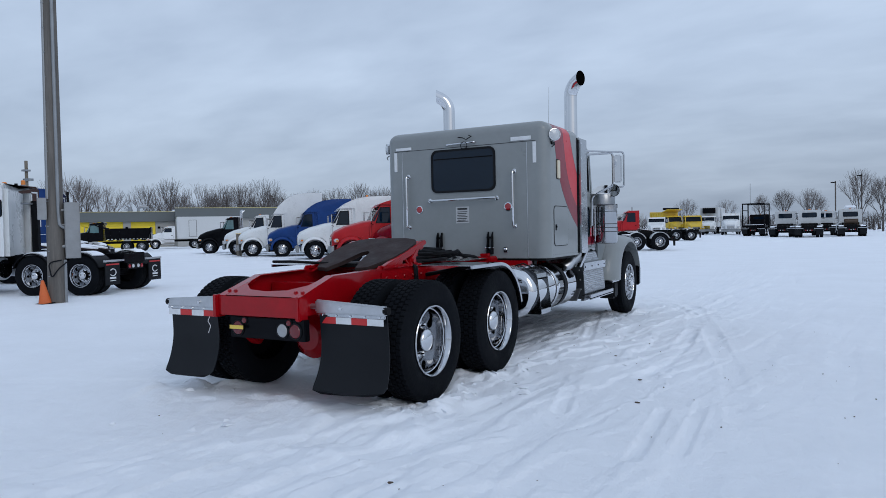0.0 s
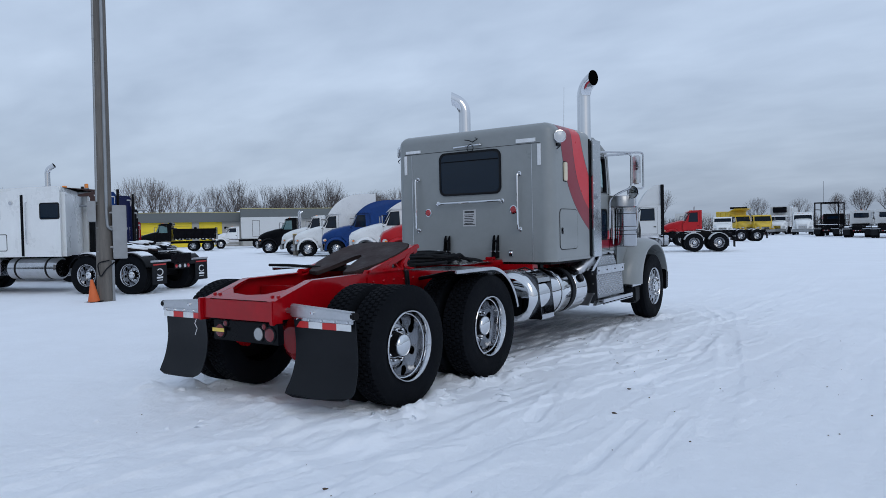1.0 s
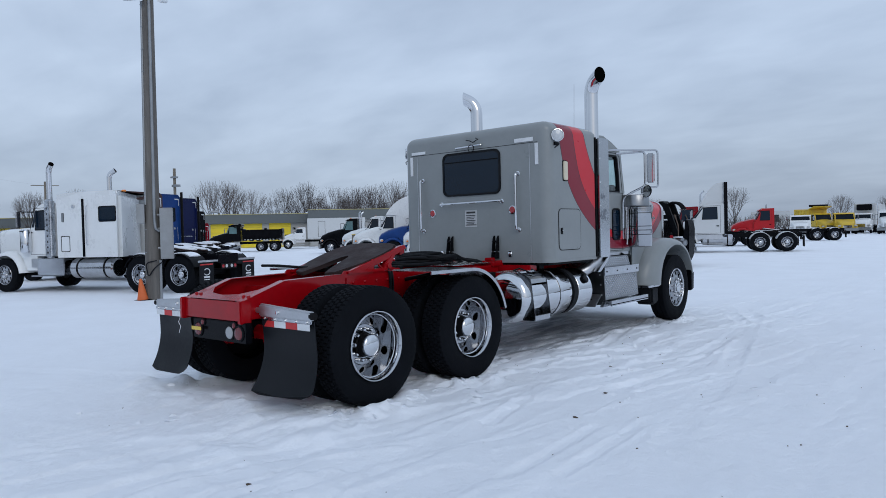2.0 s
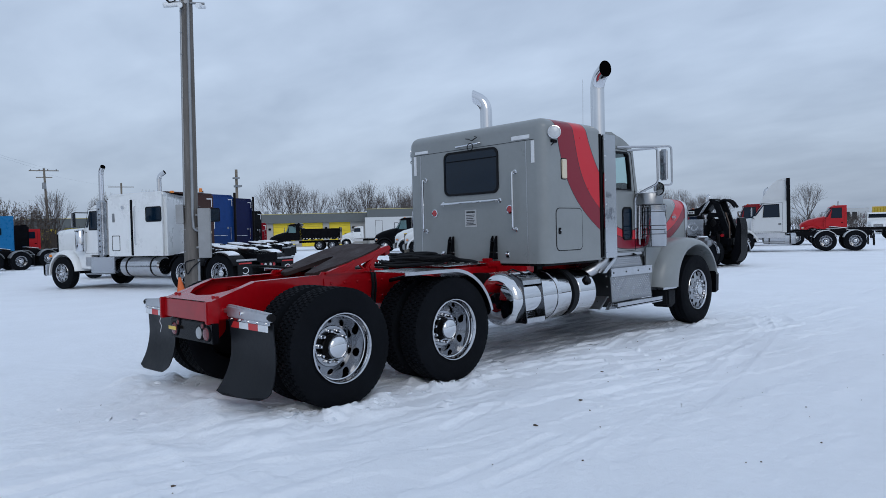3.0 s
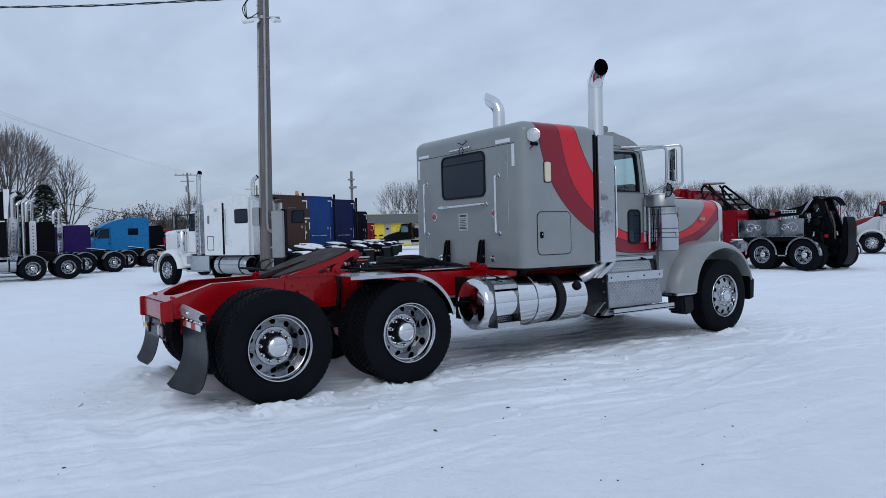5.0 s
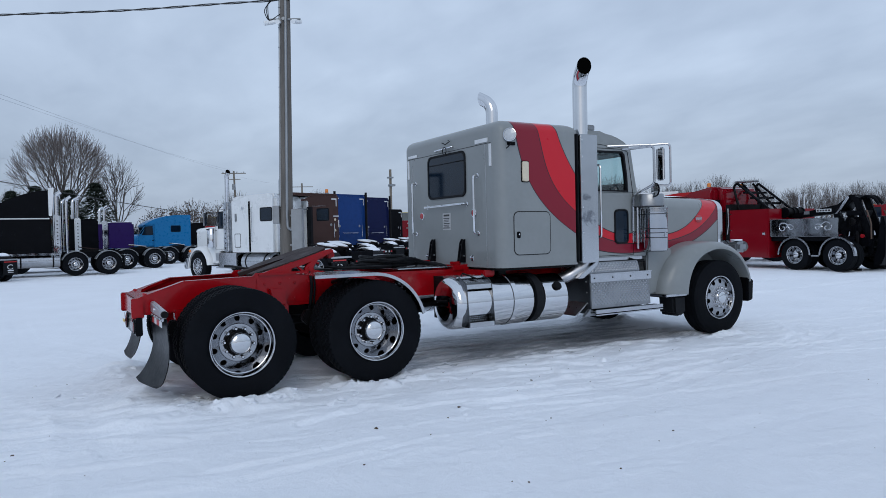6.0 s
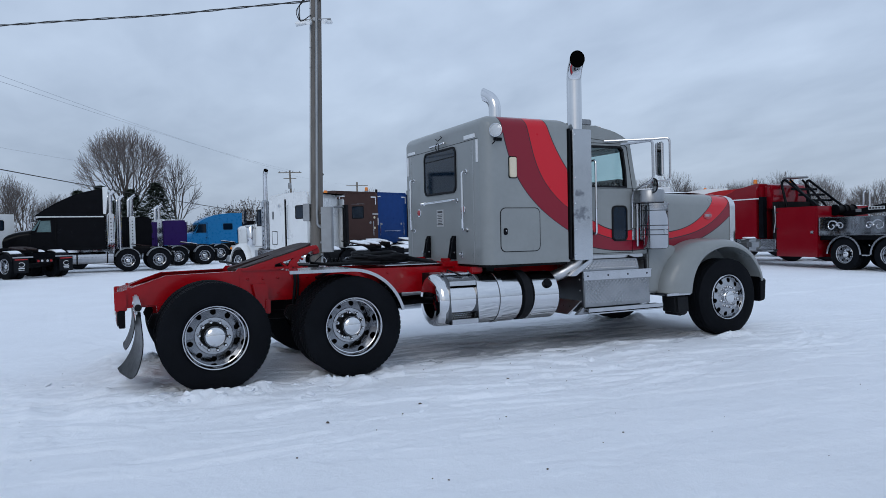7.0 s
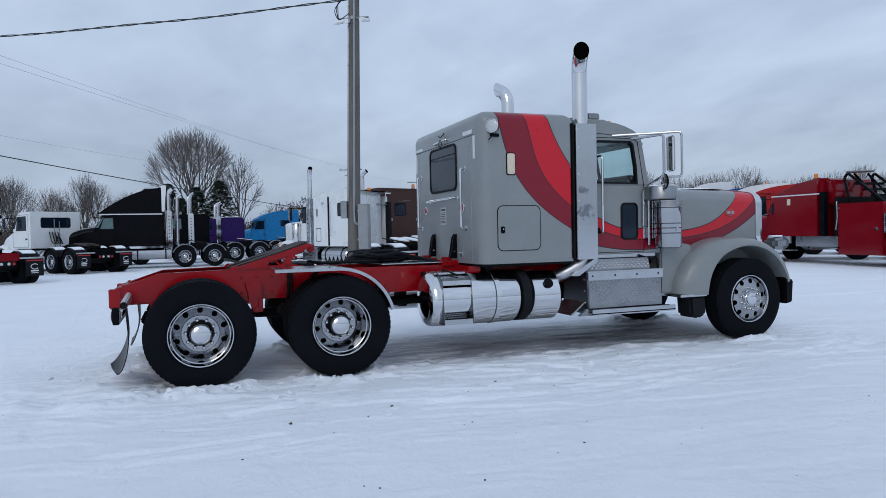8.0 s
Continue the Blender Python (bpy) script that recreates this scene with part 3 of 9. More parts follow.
def ground_height(x, y):
    near = np.exp(-(np.hypot(x - 1.5, y - 1.5) / 16.0) ** 2)
    h = 0.012 + 0.05 * value_noise(x, y, 11.0, 1) * np.clip(np.hypot(x, y - 3) / 14 - 0.5, 0, 1)
    h += near * (0.014 * value_noise(x, y, 1.6, 2) + 0.008 * value_noise(x + 0.3 * y, y, 0.62, 3) + 0.005 * value_noise(x, y + 0.4 * x, 0.19, 4))
    driven = np.clip(1.35 - np.abs(x - 1.6) / 1.9, 0.22, 1) * (0.75 + 0.35 * value_noise(x, y, 2.3, 23))
    h += near * driven * (0.030 * crust(x, y, 0.20, 1.7, 41, 0.12, 0.06) + 0.018 * crust(x, y, 0.085, 0.9, 51, 0.18, 0.09))
    # narrow scrapes left by tyre shoulders, drawn out along the way of driving
    u = x - 0.16 * y + 0.05 * value_noise(x, y, 0.9, 61)
    scrape = np.clip(value_noise(u / 0.05, y / 1.6, 1.0, 62) - 0.25, 0, 1) * np.clip(0.2 + value_noise(x, y, 1.3, 63), 0, 1)
    h -= near * driven * 0.016 * scrape
    # crumbs
    h += near * driven * 0.02 * np.clip(value_noise(x, y, 0.09, 22) - 0.45, 0, 0.5) * np.clip(0.3 + value_noise(x, y, 0.9, 24), 0, 1)
    churn = np.exp(-(near_line(x, y, [(1.35, -1.2), (1.4, 2.0), (1.45, 7.5)]) / 0.5) ** 2) + 0.7 * np.exp(-(near_line(x, y, [(-2.0, -1.1), (1.6, -1.2)]) / 0.55) ** 2)
    h += churn * (0.026 * np.clip(value_noise(x, 0.6 * y, 0.13, 6) - 0.15, 0, 1) + 0.014 * value_noise(x, y, 0.3, 7))
    for pts, w, depth in RUTS:
        d = near_line(x, y, pts)
        worn = 0.6 + 0.5 * value_noise(x, y, 1.4, 8)
        h += worn * (-depth * np.exp(-(d / w) ** 6) + depth * 0.55 * np.exp(-((d - w * 1.35) / (w * 0.28)) ** 2) * (0.6 + 0.8 * value_noise(x, y, 0.22, 9)))
    # the wheels have pushed up the snow that they stand in
    for wx, wy in ((1.07, 0), (1.07, 1.32), (-1.07, 0), (-1.07, 1.32), (1.07, 6.47), (-1.07, 6.47)):
        d = np.hypot((x - wx) / 1.0, (y - wy) / 1.3)
        rough = np.clip(value_noise(x, y, 0.15, 10) + 0.6 * value_noise(x, y, 0.07, 25), -0.5, 1)
        h += 0.055 * np.exp(-((d - 0.30) / 0.12) ** 2) * (0.5 + 0.8 * rough)
    # snow thrown up behind the tail
    bank = np.exp(-(near_line(x, y, [(-1.3, -0.75), (1.3, -0.72)]) / 0.30) ** 2)
    h += bank * (0.03 + 0.05 * np.clip(value_noise(x, y, 0.24, 71) + 0.1, 0, 1) + 0.03 * np.clip(value_noise(x, y, 0.10, 72) - 0.1, 0, 1))
    # thin, driven-over snow below the truck
    inside = np.clip((1.0 - np.abs(x)) / 0.3, 0, 1) * np.clip((y + 0.6) / 0.6, 0, 1) * np.clip((7.8 - y) / 0.8, 0, 1)
    h -= 0.025 * inside
    return h


def graded(lo, hi, fine0, fine1, step):
    """Steps that are fine from fine0 to fine1 and grow beyond."""
    mid = list(np.arange(fine0, fine1 + step / 2, step))
    up, s = [], step
    while (up or mid)[-1] < hi:
        s *= 1.09
        up.append((up or mid)[-1] + s)
    down, s = [], step
    while (down or mid[:1])[-1] > lo:
        s *= 1.09
        down.append((down or mid[:1])[-1] - s)
    return np.array(down[::-1] + mid + up)


gx = graded(-1500, 1500, -2.6, 6.0, 0.020)
gy = graded(-1500, 1500, -3.8, 8.6, 0.027)
GX, GY = np.meshgrid(gx, gy, indexing="ij")
GZ = ground_height(GX, GY)
ground_me = bpy.data.meshes.new("ground")
nx, ny = len(gx), len(gy)
ground_me.vertices.add(nx * ny)
ground_me.vertices.foreach_set("co", np.stack((GX, GY, GZ), -1).astype(np.float32).ravel())
idx = np.arange(nx * ny).reshape(nx, ny)
quads = np.stack((idx[:-1, :-1], idx[1:, :-1], idx[1:, 1:], idx[:-1, 1:]), -1).reshape(-1, 4)
ground_me.loops.add(quads.size)
ground_me.loops.foreach_set("vertex_index", quads.astype(np.int32).ravel())
ground_me.polygons.add(len(quads))
ground_me.polygons.foreach_set("loop_start", (np.arange(len(quads)) * 4).astype(np.int32))
ground_me.polygons.foreach_set("use_smooth", np.ones(len(quads), bool))
ground_me.update(calc_edges=True)

m_snow = material("snow", (0.875, 0.905, 0.955), rough=0.72, spread=0.035, scale=0.8, spec=0.3)
nts = m_snow.node_tree
sb = nts.nodes["Principled BSDF"]
s_co = nts.nodes.new("ShaderNodeTexCoord")
s_sep = nts.nodes.new("ShaderNodeSeparateXYZ")
nts.links.new(s_co.outputs["Object"], s_sep.inputs[0])
s_n = nts.nodes.new("ShaderNodeTexNoise")
s_n.inputs["Scale"].default_value, s_n.inputs["Detail"].default_value, s_n.inputs["Roughness"].default_value = 1.7, 9, 0.68
s_map = nts.nodes.new("ShaderNodeMapping")
s_map.inputs["Scale"].default_value = (2.6, 0.55, 1)
nts.links.new(s_co.outputs["Object"], s_map.inputs["Vector"])
nts.links.new(s_map.outputs[0], s_n.inputs["Vector"])
# wet, driven slush where the truck has stood, greyed further to paint its shade
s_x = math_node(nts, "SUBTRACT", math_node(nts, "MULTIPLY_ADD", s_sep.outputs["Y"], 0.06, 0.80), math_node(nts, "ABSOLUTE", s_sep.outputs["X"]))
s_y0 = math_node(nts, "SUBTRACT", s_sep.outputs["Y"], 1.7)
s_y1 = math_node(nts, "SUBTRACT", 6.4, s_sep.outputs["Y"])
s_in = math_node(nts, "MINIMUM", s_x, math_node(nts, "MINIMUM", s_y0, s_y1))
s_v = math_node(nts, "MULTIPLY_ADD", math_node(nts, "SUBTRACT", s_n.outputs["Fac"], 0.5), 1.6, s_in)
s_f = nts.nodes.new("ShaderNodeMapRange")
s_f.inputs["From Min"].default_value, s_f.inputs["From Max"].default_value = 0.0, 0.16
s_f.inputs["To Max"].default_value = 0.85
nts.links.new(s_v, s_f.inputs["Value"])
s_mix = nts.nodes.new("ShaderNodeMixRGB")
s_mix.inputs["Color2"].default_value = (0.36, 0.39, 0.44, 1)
# streaks of whiter snow left in the slush
s_map2 = nts.nodes.new("ShaderNodeMapping")
s_map2.inputs["Scale"].default_value = (5.0, 0.9, 1)
nts.links.new(s_co.outputs["Object"], s_map2.inputs["Vector"])
s_n2 = nts.nodes.new("ShaderNodeTexNoise")
s_n2.inputs["Scale"].default_value, s_n2.inputs["Detail"].default_value, s_n2.inputs["Roughness"].default_value = 1.5, 8, 0.62
nts.links.new(s_map2.outputs[0], s_n2.inputs["Vector"])
s_pr = nts.nodes.new("ShaderNodeMapRange")
s_pr.inputs["From Min"].default_value, s_pr.inputs["From Max"].default_value, s_pr.inputs["To Min"].default_value = 0.44, 0.54, 0.15
nts.links.new(s_n2.outputs["Fac"], s_pr.inputs["Value"])
s_wet_shade = math_node(nts, "MULTIPLY", s_f.outputs["Result"], s_pr.outputs["Result"])
nts.links.new(s_wet_shade, s_mix.inputs["Fac"])
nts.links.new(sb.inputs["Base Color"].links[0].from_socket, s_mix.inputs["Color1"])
# grit in the churned snow
s_g = nts.nodes.new("ShaderNodeTexNoise")
s_g.inputs["Scale"].default_value, s_g.inputs["Detail"].default_value, s_g.inputs["Roughness"].default_value = 5.5, 8, 0.75
nts.links.new(s_co.outputs["Object"], s_g.inputs["Vector"])
s_gr = nts.nodes.new("ShaderNodeMapRange")
s_gr.inputs["From Min"].default_value, s_gr.inputs["From Max"].default_value, s_gr.inputs["To Max"].default_value = 0.72, 0.80, 0.42
nts.links.new(s_g.outputs["Fac"], s_gr.inputs["Value"])
s_mix2 = nts.nodes.new("ShaderNodeMixRGB")
s_mix2.inputs["Color2"].default_value = (0.20, 0.205, 0.22, 1)
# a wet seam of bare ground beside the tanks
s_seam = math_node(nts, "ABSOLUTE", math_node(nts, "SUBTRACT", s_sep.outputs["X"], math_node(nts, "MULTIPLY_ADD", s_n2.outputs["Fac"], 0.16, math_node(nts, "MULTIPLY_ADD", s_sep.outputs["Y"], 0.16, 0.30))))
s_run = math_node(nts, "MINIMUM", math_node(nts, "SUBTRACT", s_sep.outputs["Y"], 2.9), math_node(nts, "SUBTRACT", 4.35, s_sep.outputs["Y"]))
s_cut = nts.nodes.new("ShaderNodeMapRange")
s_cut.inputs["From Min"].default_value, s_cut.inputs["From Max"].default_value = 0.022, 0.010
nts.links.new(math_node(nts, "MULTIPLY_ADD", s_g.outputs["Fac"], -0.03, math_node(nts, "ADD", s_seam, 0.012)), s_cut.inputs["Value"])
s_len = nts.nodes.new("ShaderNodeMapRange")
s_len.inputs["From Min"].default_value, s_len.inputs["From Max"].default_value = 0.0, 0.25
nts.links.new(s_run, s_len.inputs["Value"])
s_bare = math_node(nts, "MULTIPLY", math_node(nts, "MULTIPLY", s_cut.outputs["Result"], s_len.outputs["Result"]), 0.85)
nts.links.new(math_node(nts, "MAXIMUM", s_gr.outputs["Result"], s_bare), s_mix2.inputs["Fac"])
nts.links.new(s_mix.outputs["Color"], s_mix2.inputs["Color1"])
nts.links.new(s_mix2.outputs["Color"], sb.inputs["Base Color"])
s_b1 = nts.nodes.new("ShaderNodeTexNoise")
s_b1.inputs["Scale"].default_value, s_b1.inputs["Detail"].default_value, s_b1.inputs["Roughness"].default_value = 11.0, 10, 0.76
nts.links.new(s_co.outputs["Object"], s_b1.inputs["Vector"])
s_bp = nts.nodes.new("ShaderNodeBump")
s_bp.inputs["Strength"].default_value, s_bp.inputs["Distance"].default_value = 0.6, 0.05
nts.links.new(s_b1.outputs["Fac"], s_bp.inputs["Height"])
nts.links.new(s_bp.outputs["Normal"], sb.inputs["Normal"])
s_ro = nts.nodes.new("ShaderNodeMapRange")
s_ro.inputs["From Max"].default_value, s_ro.inputs["To Min"].default_value, s_ro.inputs["To Max"].default_value = 0.85, 0.72, 0.32
nts.links.new(s_wet_shade, s_ro.inputs["Value"])
nts.links.new(s_ro.outputs["Result"], sb.inputs["Roughness"])
sb.inputs["Subsurface Weight"].default_value = 0.0
M["snow"] = m_snow
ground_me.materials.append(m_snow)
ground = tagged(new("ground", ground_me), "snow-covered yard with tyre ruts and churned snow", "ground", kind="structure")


# ---------------------------------------------------------------- wheels
def tyre_mesh(r=0.505, w=0.27, bead=0.295, n=180, lugs=True, hw=None):
    """A truck tyre about the x axis: side walls, and a tread of ribs cut by grooves and slots."""
    h = w / 2
    side = [(bead, -h * 0.72), (bead + 0.012, -h * 0.86), (bead + 0.06, -h * 0.98), (r - 0.12, -h), (r - 0.06, -h * 0.97), (r - 0.028, -h * 0.93)]
    tread = []
    ribs = 5 if lugs else 3
    for k in range(ribs):
        a = -h * 0.86 + k * (h * 1.72) / ribs
        b = a + (h * 1.72) / ribs
        g = 0.011
        tread += [(r - 0.016, a, -1), (r, a + g * 0.5, k), (r, b - g * 0.5, k), (r - 0.016, b, -1)]
    prof = [(q, x, -2) for q, x in side] + tread + [(q, -x, -2) for q, x in side[::-1]]
    bm = bmesh.new()
    rings = []
    for i in range(n):
        a = 2 * math.pi * i / n
        ring = []
        for q, x, rib in prof:
            rad = q
            if lugs and rib >= 0:
                crown = 0.004 * (x / h) ** 2
                rad -= crown
                if (i + (rib % 2) * 3) % 6 == 0:
                    rad -= 0.010 if rib in (0, ribs - 1) else 0.012
            elif lugs and rib == -2 and q > r - 0.045 and i % 6 == 0:
                rad -= 0.006
            ring.append(bm.verts.new((x, rad * math.cos(a), rad * math.sin(a))))
        rings.append(ring)
    m = len(prof)
    for i in range(n):
        a, b = rings[i], rings[(i + 1) % n]
        for k in range(m - 1):
            bm.faces.new((a[k], a[k + 1], b[k + 1], b[k]))
    return bm


def disc_with_holes(r0, r1, x0, x1, count, hole, turn=0.0, k=12, hole_at=0.5):
    """The pressed face of a truck wheel between two radii, with round hand holes all round."""
    bm = bmesh.new()
    step = 2 * math.pi / count
    rm = r0 + (r1 - r0) * hole_at

    def put(r, a):
        t = (r - r0) / (r1 - r0)
        return (x0 + (x1 - x0) * t, r * math.cos(a), r * math.sin(a))
    for s in range(count):
        a0 = turn + s * step
        outer, inner, back = [], [], []
        q = k // 4
        square = [(-1 + 2 * i / q, -1) for i in range(q)] + [(1, -1 + 2 * i / q) for i in range(q)] + [(1 - 2 * i / q, 1) for i in range(q)] + [(-1, 1 - 2 * i / q) for i in range(q)]
        for u, v in square:
            outer.append(bm.verts.new(put(r0 + (r1 - r0) * (v + 1) / 2, a0 + u * step / 2)))
            ang = math.atan2(v, u)
            rr, aa = rm + hole * math.sin(ang), a0 + hole * math.cos(ang) / rm
            inner.append(bm.verts.new(put(rr, aa)))
            p = put(rr, aa)
            back.append(bm.verts.new((p[0] - 0.014, p[1], p[2])))
        for i in range(k):
            j = (i + 1) % k
            bm.faces.new((outer[i], outer[j], inner[j], inner[i]))
            bm.faces.new((inner[i], inner[j], back[j], back[i]))
    bmesh.ops.remove_doubles(bm, verts=bm.verts, dist=0.0004)
    return bm


LAY = Matrix.Rotation(radians(90), 4, "Y")     # z of a lathe becomes x
WHEEL = {}


def wheel_meshes(key, r, w, dish, detail):
    """The meshes of one wheel, built once. dish: 1 an outer dual (hollow), -1 a steer wheel (proud)."""
    if key in WHEEL:
        return WHEEL[key]
    fine = detail == "fine"
    n = 48 if fine else 24
    b = 0.284 * r / 0.505
    s = r / 0.505
    d = {}
    d["tyre"] = finish(tyre_mesh(r, w, b * 1.0, 360 if fine else 36, fine and dish > 0), "tyre", "tyre", 40)
    x_out = w / 2 * 0.93
    x_face = -0.092 * s if dish > 0 else 0.092 * s
    # barrel and flange
    prof = [(b * 1.035, x_out - 0.006), (b * 1.045, x_out), (b * 1.03, x_out + 0.006), (b * 1.0, x_out + 0.004), (b * 0.965, x_out - 0.012), (b * 0.955, x_out - 0.03), (b * 0.945, x_out - 0.036), (b * 0.94, x_out - 0.052), (b * 0.915, x_out - 0.056), (b * 0.91, x_face + 0.03), (b * 0.90, x_face), (b * 0.9, x_face - 0.05)]
    rim = lathe(prof, n, LAY)
    if dish > 0:
        face = disc_with_holes(b * 0.62, b * 0.905, x_face + 0.045 * s, x_face, 10, 0.027 * s, 0.1, 16 if fine else 8, 0.55)
        flat = lathe([(b * 0.62, x_face + 0.045 * s), (b * 0.6, x_face + 0.055 * s), (b * 0.36, x_face + 0.055 * s), (b * 0.33, x_face + 0.05 * s)], n, LAY)
        x_hub = x_face + 0.055 * s
    else:
        face = disc_with_holes(b * 0.60, b * 0.925, x_face + 0.022 * s, x_face, 10, 0.031 * s, 0.1, 16 if fine else 8, 0.55)
        flat = lathe([(b * 0.60, x_face + 0.022 * s), (b * 0.57, x_face + 0.027 * s), (b * 0.31, x_face + 0.025 * s), (b * 0.27, x_face + 0.02 * s)], n, LAY)
        x_hub = x_face + 0.027 * s
    d["rim"] = finish(rim, "rim", "rim", 40)
    d["wheel_disc"] = finish(join(face, flat), "wheel_disc", "disc", 40)
    d["drum"] = finish(lathe([(0.0, x_face - 0.06), (b * 0.88, x_face - 0.06), (b * 0.88, x_face - 0.2), (0.0, x_face - 0.2)], n, LAY), "wheel", "grime", 40)
    # hub cap; drive hub sides are black to paint in their dark reflection
    hb = b * (0.345 if dish > 0 else 0.27)
    length = (0.105 if dish > 0 else 0.045) * s
    barrel = [(hb * 1.06, x_hub - 0.01), (hb * 1.06, x_hub + 0.012), (hb * 0.97, x_hub + 0.018), (hb * 0.97, x_hub + length * 0.82)]
    d["hub_barrel"] = finish(lathe(barrel, n, LAY), "hub_barrel", "grime" if dish > 0 else "chrome", 40)
    cap = [(hb * 0.965, x_hub + length * 0.80), (hb * 1.0, x_hub + length * 0.82), (hb * 0.98, x_hub + length * 0.93), (hb * 0.85, x_hub + length * 1.06), (hb * 0.5, x_hub + length * 1.16), (0.0, x_hub + length * 1.2)]
    d["hub_cap"] = finish(lathe(cap, n, LAY), "hub_cap", "chrome", 40)
    nut = lathe([(0.019 * s, 0.0), (0.019 * s, 0.018), (0.0165 * s, 0.02), (0.0165 * s, 0.042), (0.010 * s, 0.05), (0.0, 0.052)], 10 if fine else 6, Matrix.Translation((x_hub, 0, 0)) @ LAY)
    d["lug_nut"] = finish(nut, "lug_nut", "chrome", 40)
    d["nut_circle"] = b * 0.47
    if not fine:
        bits = []
        for i in range(10):
            a = radians(36 * i)
            bits.append(lathe([(0.022 * s, 0.0), (0.018 * s, 0.03), (0.0, 0.032)], 5, Matrix.Translation((x_hub, b * 0.47 * math.cos(a), b * 0.47 * math.sin(a))) @ LAY))
        d["nuts"] = finish(join(*bits), "lug_nuts", "chrome", 40)
    WHEEL[key] = d
    return d


def add_wheel(parent, x, y, z, side, key, r=0.505, w=0.27, dish=1, detail="fine", dual=0.0, turn=0.0, rim_mat=None):
    d = wheel_meshes(key, r, w, dish, detail)
    at = Matrix.Translation((x, y, z)) @ (Matrix.Identity(4) if side > 0 else Matrix.Rotation(math.pi, 4, "Z")) @ Matrix.Rotation(radians(turn), 4, "X")
    wheel = part("wheel", d["drum"], None, parent, at=at)
    part("tyre", d["tyre"], None, wheel, "black truck tyre with worn tread" if detail == "fine" else "")
    part("rim", d["rim"], None, wheel, "polished rim with round hand holes" if detail == "fine" else "")
    part("wheel_disc", d["wheel_disc"], None, wheel, "aluminium wheel disc, darkened for its reflections" if detail == "fine" else "")
    part("hub_barrel", d["hub_barrel"], None, wheel)
    part("hub_cap", d["hub_cap"], None, wheel, "chrome hub cap" if detail == "fine" else "")
    if detail == "fine":
        for i in range(10):
            a = radians(36 * i + 18)
            rr = d["nut_circle"]
            part("lug_nut", d["lug_nut"], None, wheel, at=Matrix.Translation((0, rr * math.cos(a), rr * math.sin(a))))
    else:
        tagged(part("wheel_nut_ring", d["nuts"], None, wheel), kind="stuff")
    if dual:
        part("inner_tyre", d["tyre"], None, wheel, at=Matrix.Translation((-dual, 0, 0)) @ Matrix.Rotation(radians(31), 4, "X"))
    return wheel


# ---------------------------------------------------------------- the silver tractor
truck = thing("semi_truck", "silver semi tractor with red stripes, sleeper and bare red frame", "truck")
for sx in (1, -1):
    for wy, turn in ((0.0, 12), (1.32, 40)):
        add_wheel(truck, 1.065 * sx, wy, 0.52, sx, "rear", dual=0.335, turn=turn)
    add_wheel(truck, 1.075 * sx, 6.47, 0.516, sx, "steer", dish=-1, turn=5)


def mirror_parts(build):
    """Calls build with 1 and -1 for the two sides."""
    for sx in (1, -1):
        build(sx)


def flip(bm, sx):
    if sx < 0:
        bmesh.ops.scale(bm, vec=(-1, 1, 1), verts=bm.verts)
    return bm


# frame rails, dropped at the tail
rail_line = [(-0.79, 0.765), (-0.79, 0.925), (-0.36, 1.068), (0.30, 1.082), (0.33, 1.115), (1.0, 1.115), (1.03, 1.06), (7.0, 1.02), (7.0, 0.76), (0.5, 0.77), (-0.55, 0.79)]


def rail(sx):
    web = prism(rail_line, 0.425, 0.44, "x")
    top = join(prism([(-0.79, 0.92), (-0.36, 1.063), (0.30, 1.077), (0.30, 1.085), (-0.36, 1.071), (-0.79, 0.928)], 0.36, 0.442, "x"), box(0.36, 0.442, 1.0, 7.0, 1.02, 1.03), box(0.36, 0.442, 0.2, 7.0, 0.765, 0.775))
    part("frame_rail", flip(join(web, top), sx), "red_frame", truck, "glossy red steel frame rail")


mirror_parts(rail)


def doubler(sx):
    """The bolted plate that stiffens the rail over the axles."""
    dp = part("doubler_plate", flip(prism([(0.34, 0.80), (0.34, 1.05), (2.02, 1.035), (2.06, 1.0), (2.06, 0.80)], 0.44, 0.452, "x", 0.003), sx), "red_frame", truck, "red doubler plate bolted to the rail")
    for k in range(11):
        for z in (0.84, 1.0):
            part("rail_bolt", flip(lathe([(0.014, 0), (0.014, 0.008), (0.009, 0.014), (0, 0.015)], 8, Matrix.Translation((0.451, 0.42 + 0.155 * k, z)) @ LAY), sx), "red_frame", dp)
    for ay, r in ((0.90, 0.016), (0.935, 0.011)):
        part("air_line", flip(tube(bent([(0.40, ay - 0.02, 1.10), (0.47, ay, 1.095), (0.475, ay + 0.01, 0.95), (0.47, ay - 0.01, 0.76), (0.40, ay, 0.68)], 0.05), r, 6), sx), "rubber", truck)


mirror_parts(doubler)
# tail crossmember, with the arched opening in its top plate
part("tail_crossmember", join(box(-0.425, 0.425, -0.80, -0.785, 0.765, 0.925, 0.004)), "red_frame", truck, "red tail crossmember")
arch_outer = [(-0.425, -0.78), (-0.30, -0.78), (-0.15, -0.78), (0.0, -0.78), (0.15, -0.78), (0.30, -0.78), (0.425, -0.78)]
arch_inner = [(-0.40, -0.34), (-0.33, -0.56), (-0.2, -0.66), (0.0, -0.69), (0.2, -0.66), (0.33, -0.56), (0.40, -0.34)]
bm = bmesh.new()
slope = lambda y: 0.927 + (y + 0.79) * 0.333
lines = []
for line, dz in ((arch_outer, 0.0), (arch_inner, 0.0), (arch_inner, -0.03), (arch_outer, -0.03)):
    lines.append([bm.verts.new((x, y, slope(y) + dz)) for x, y in line])
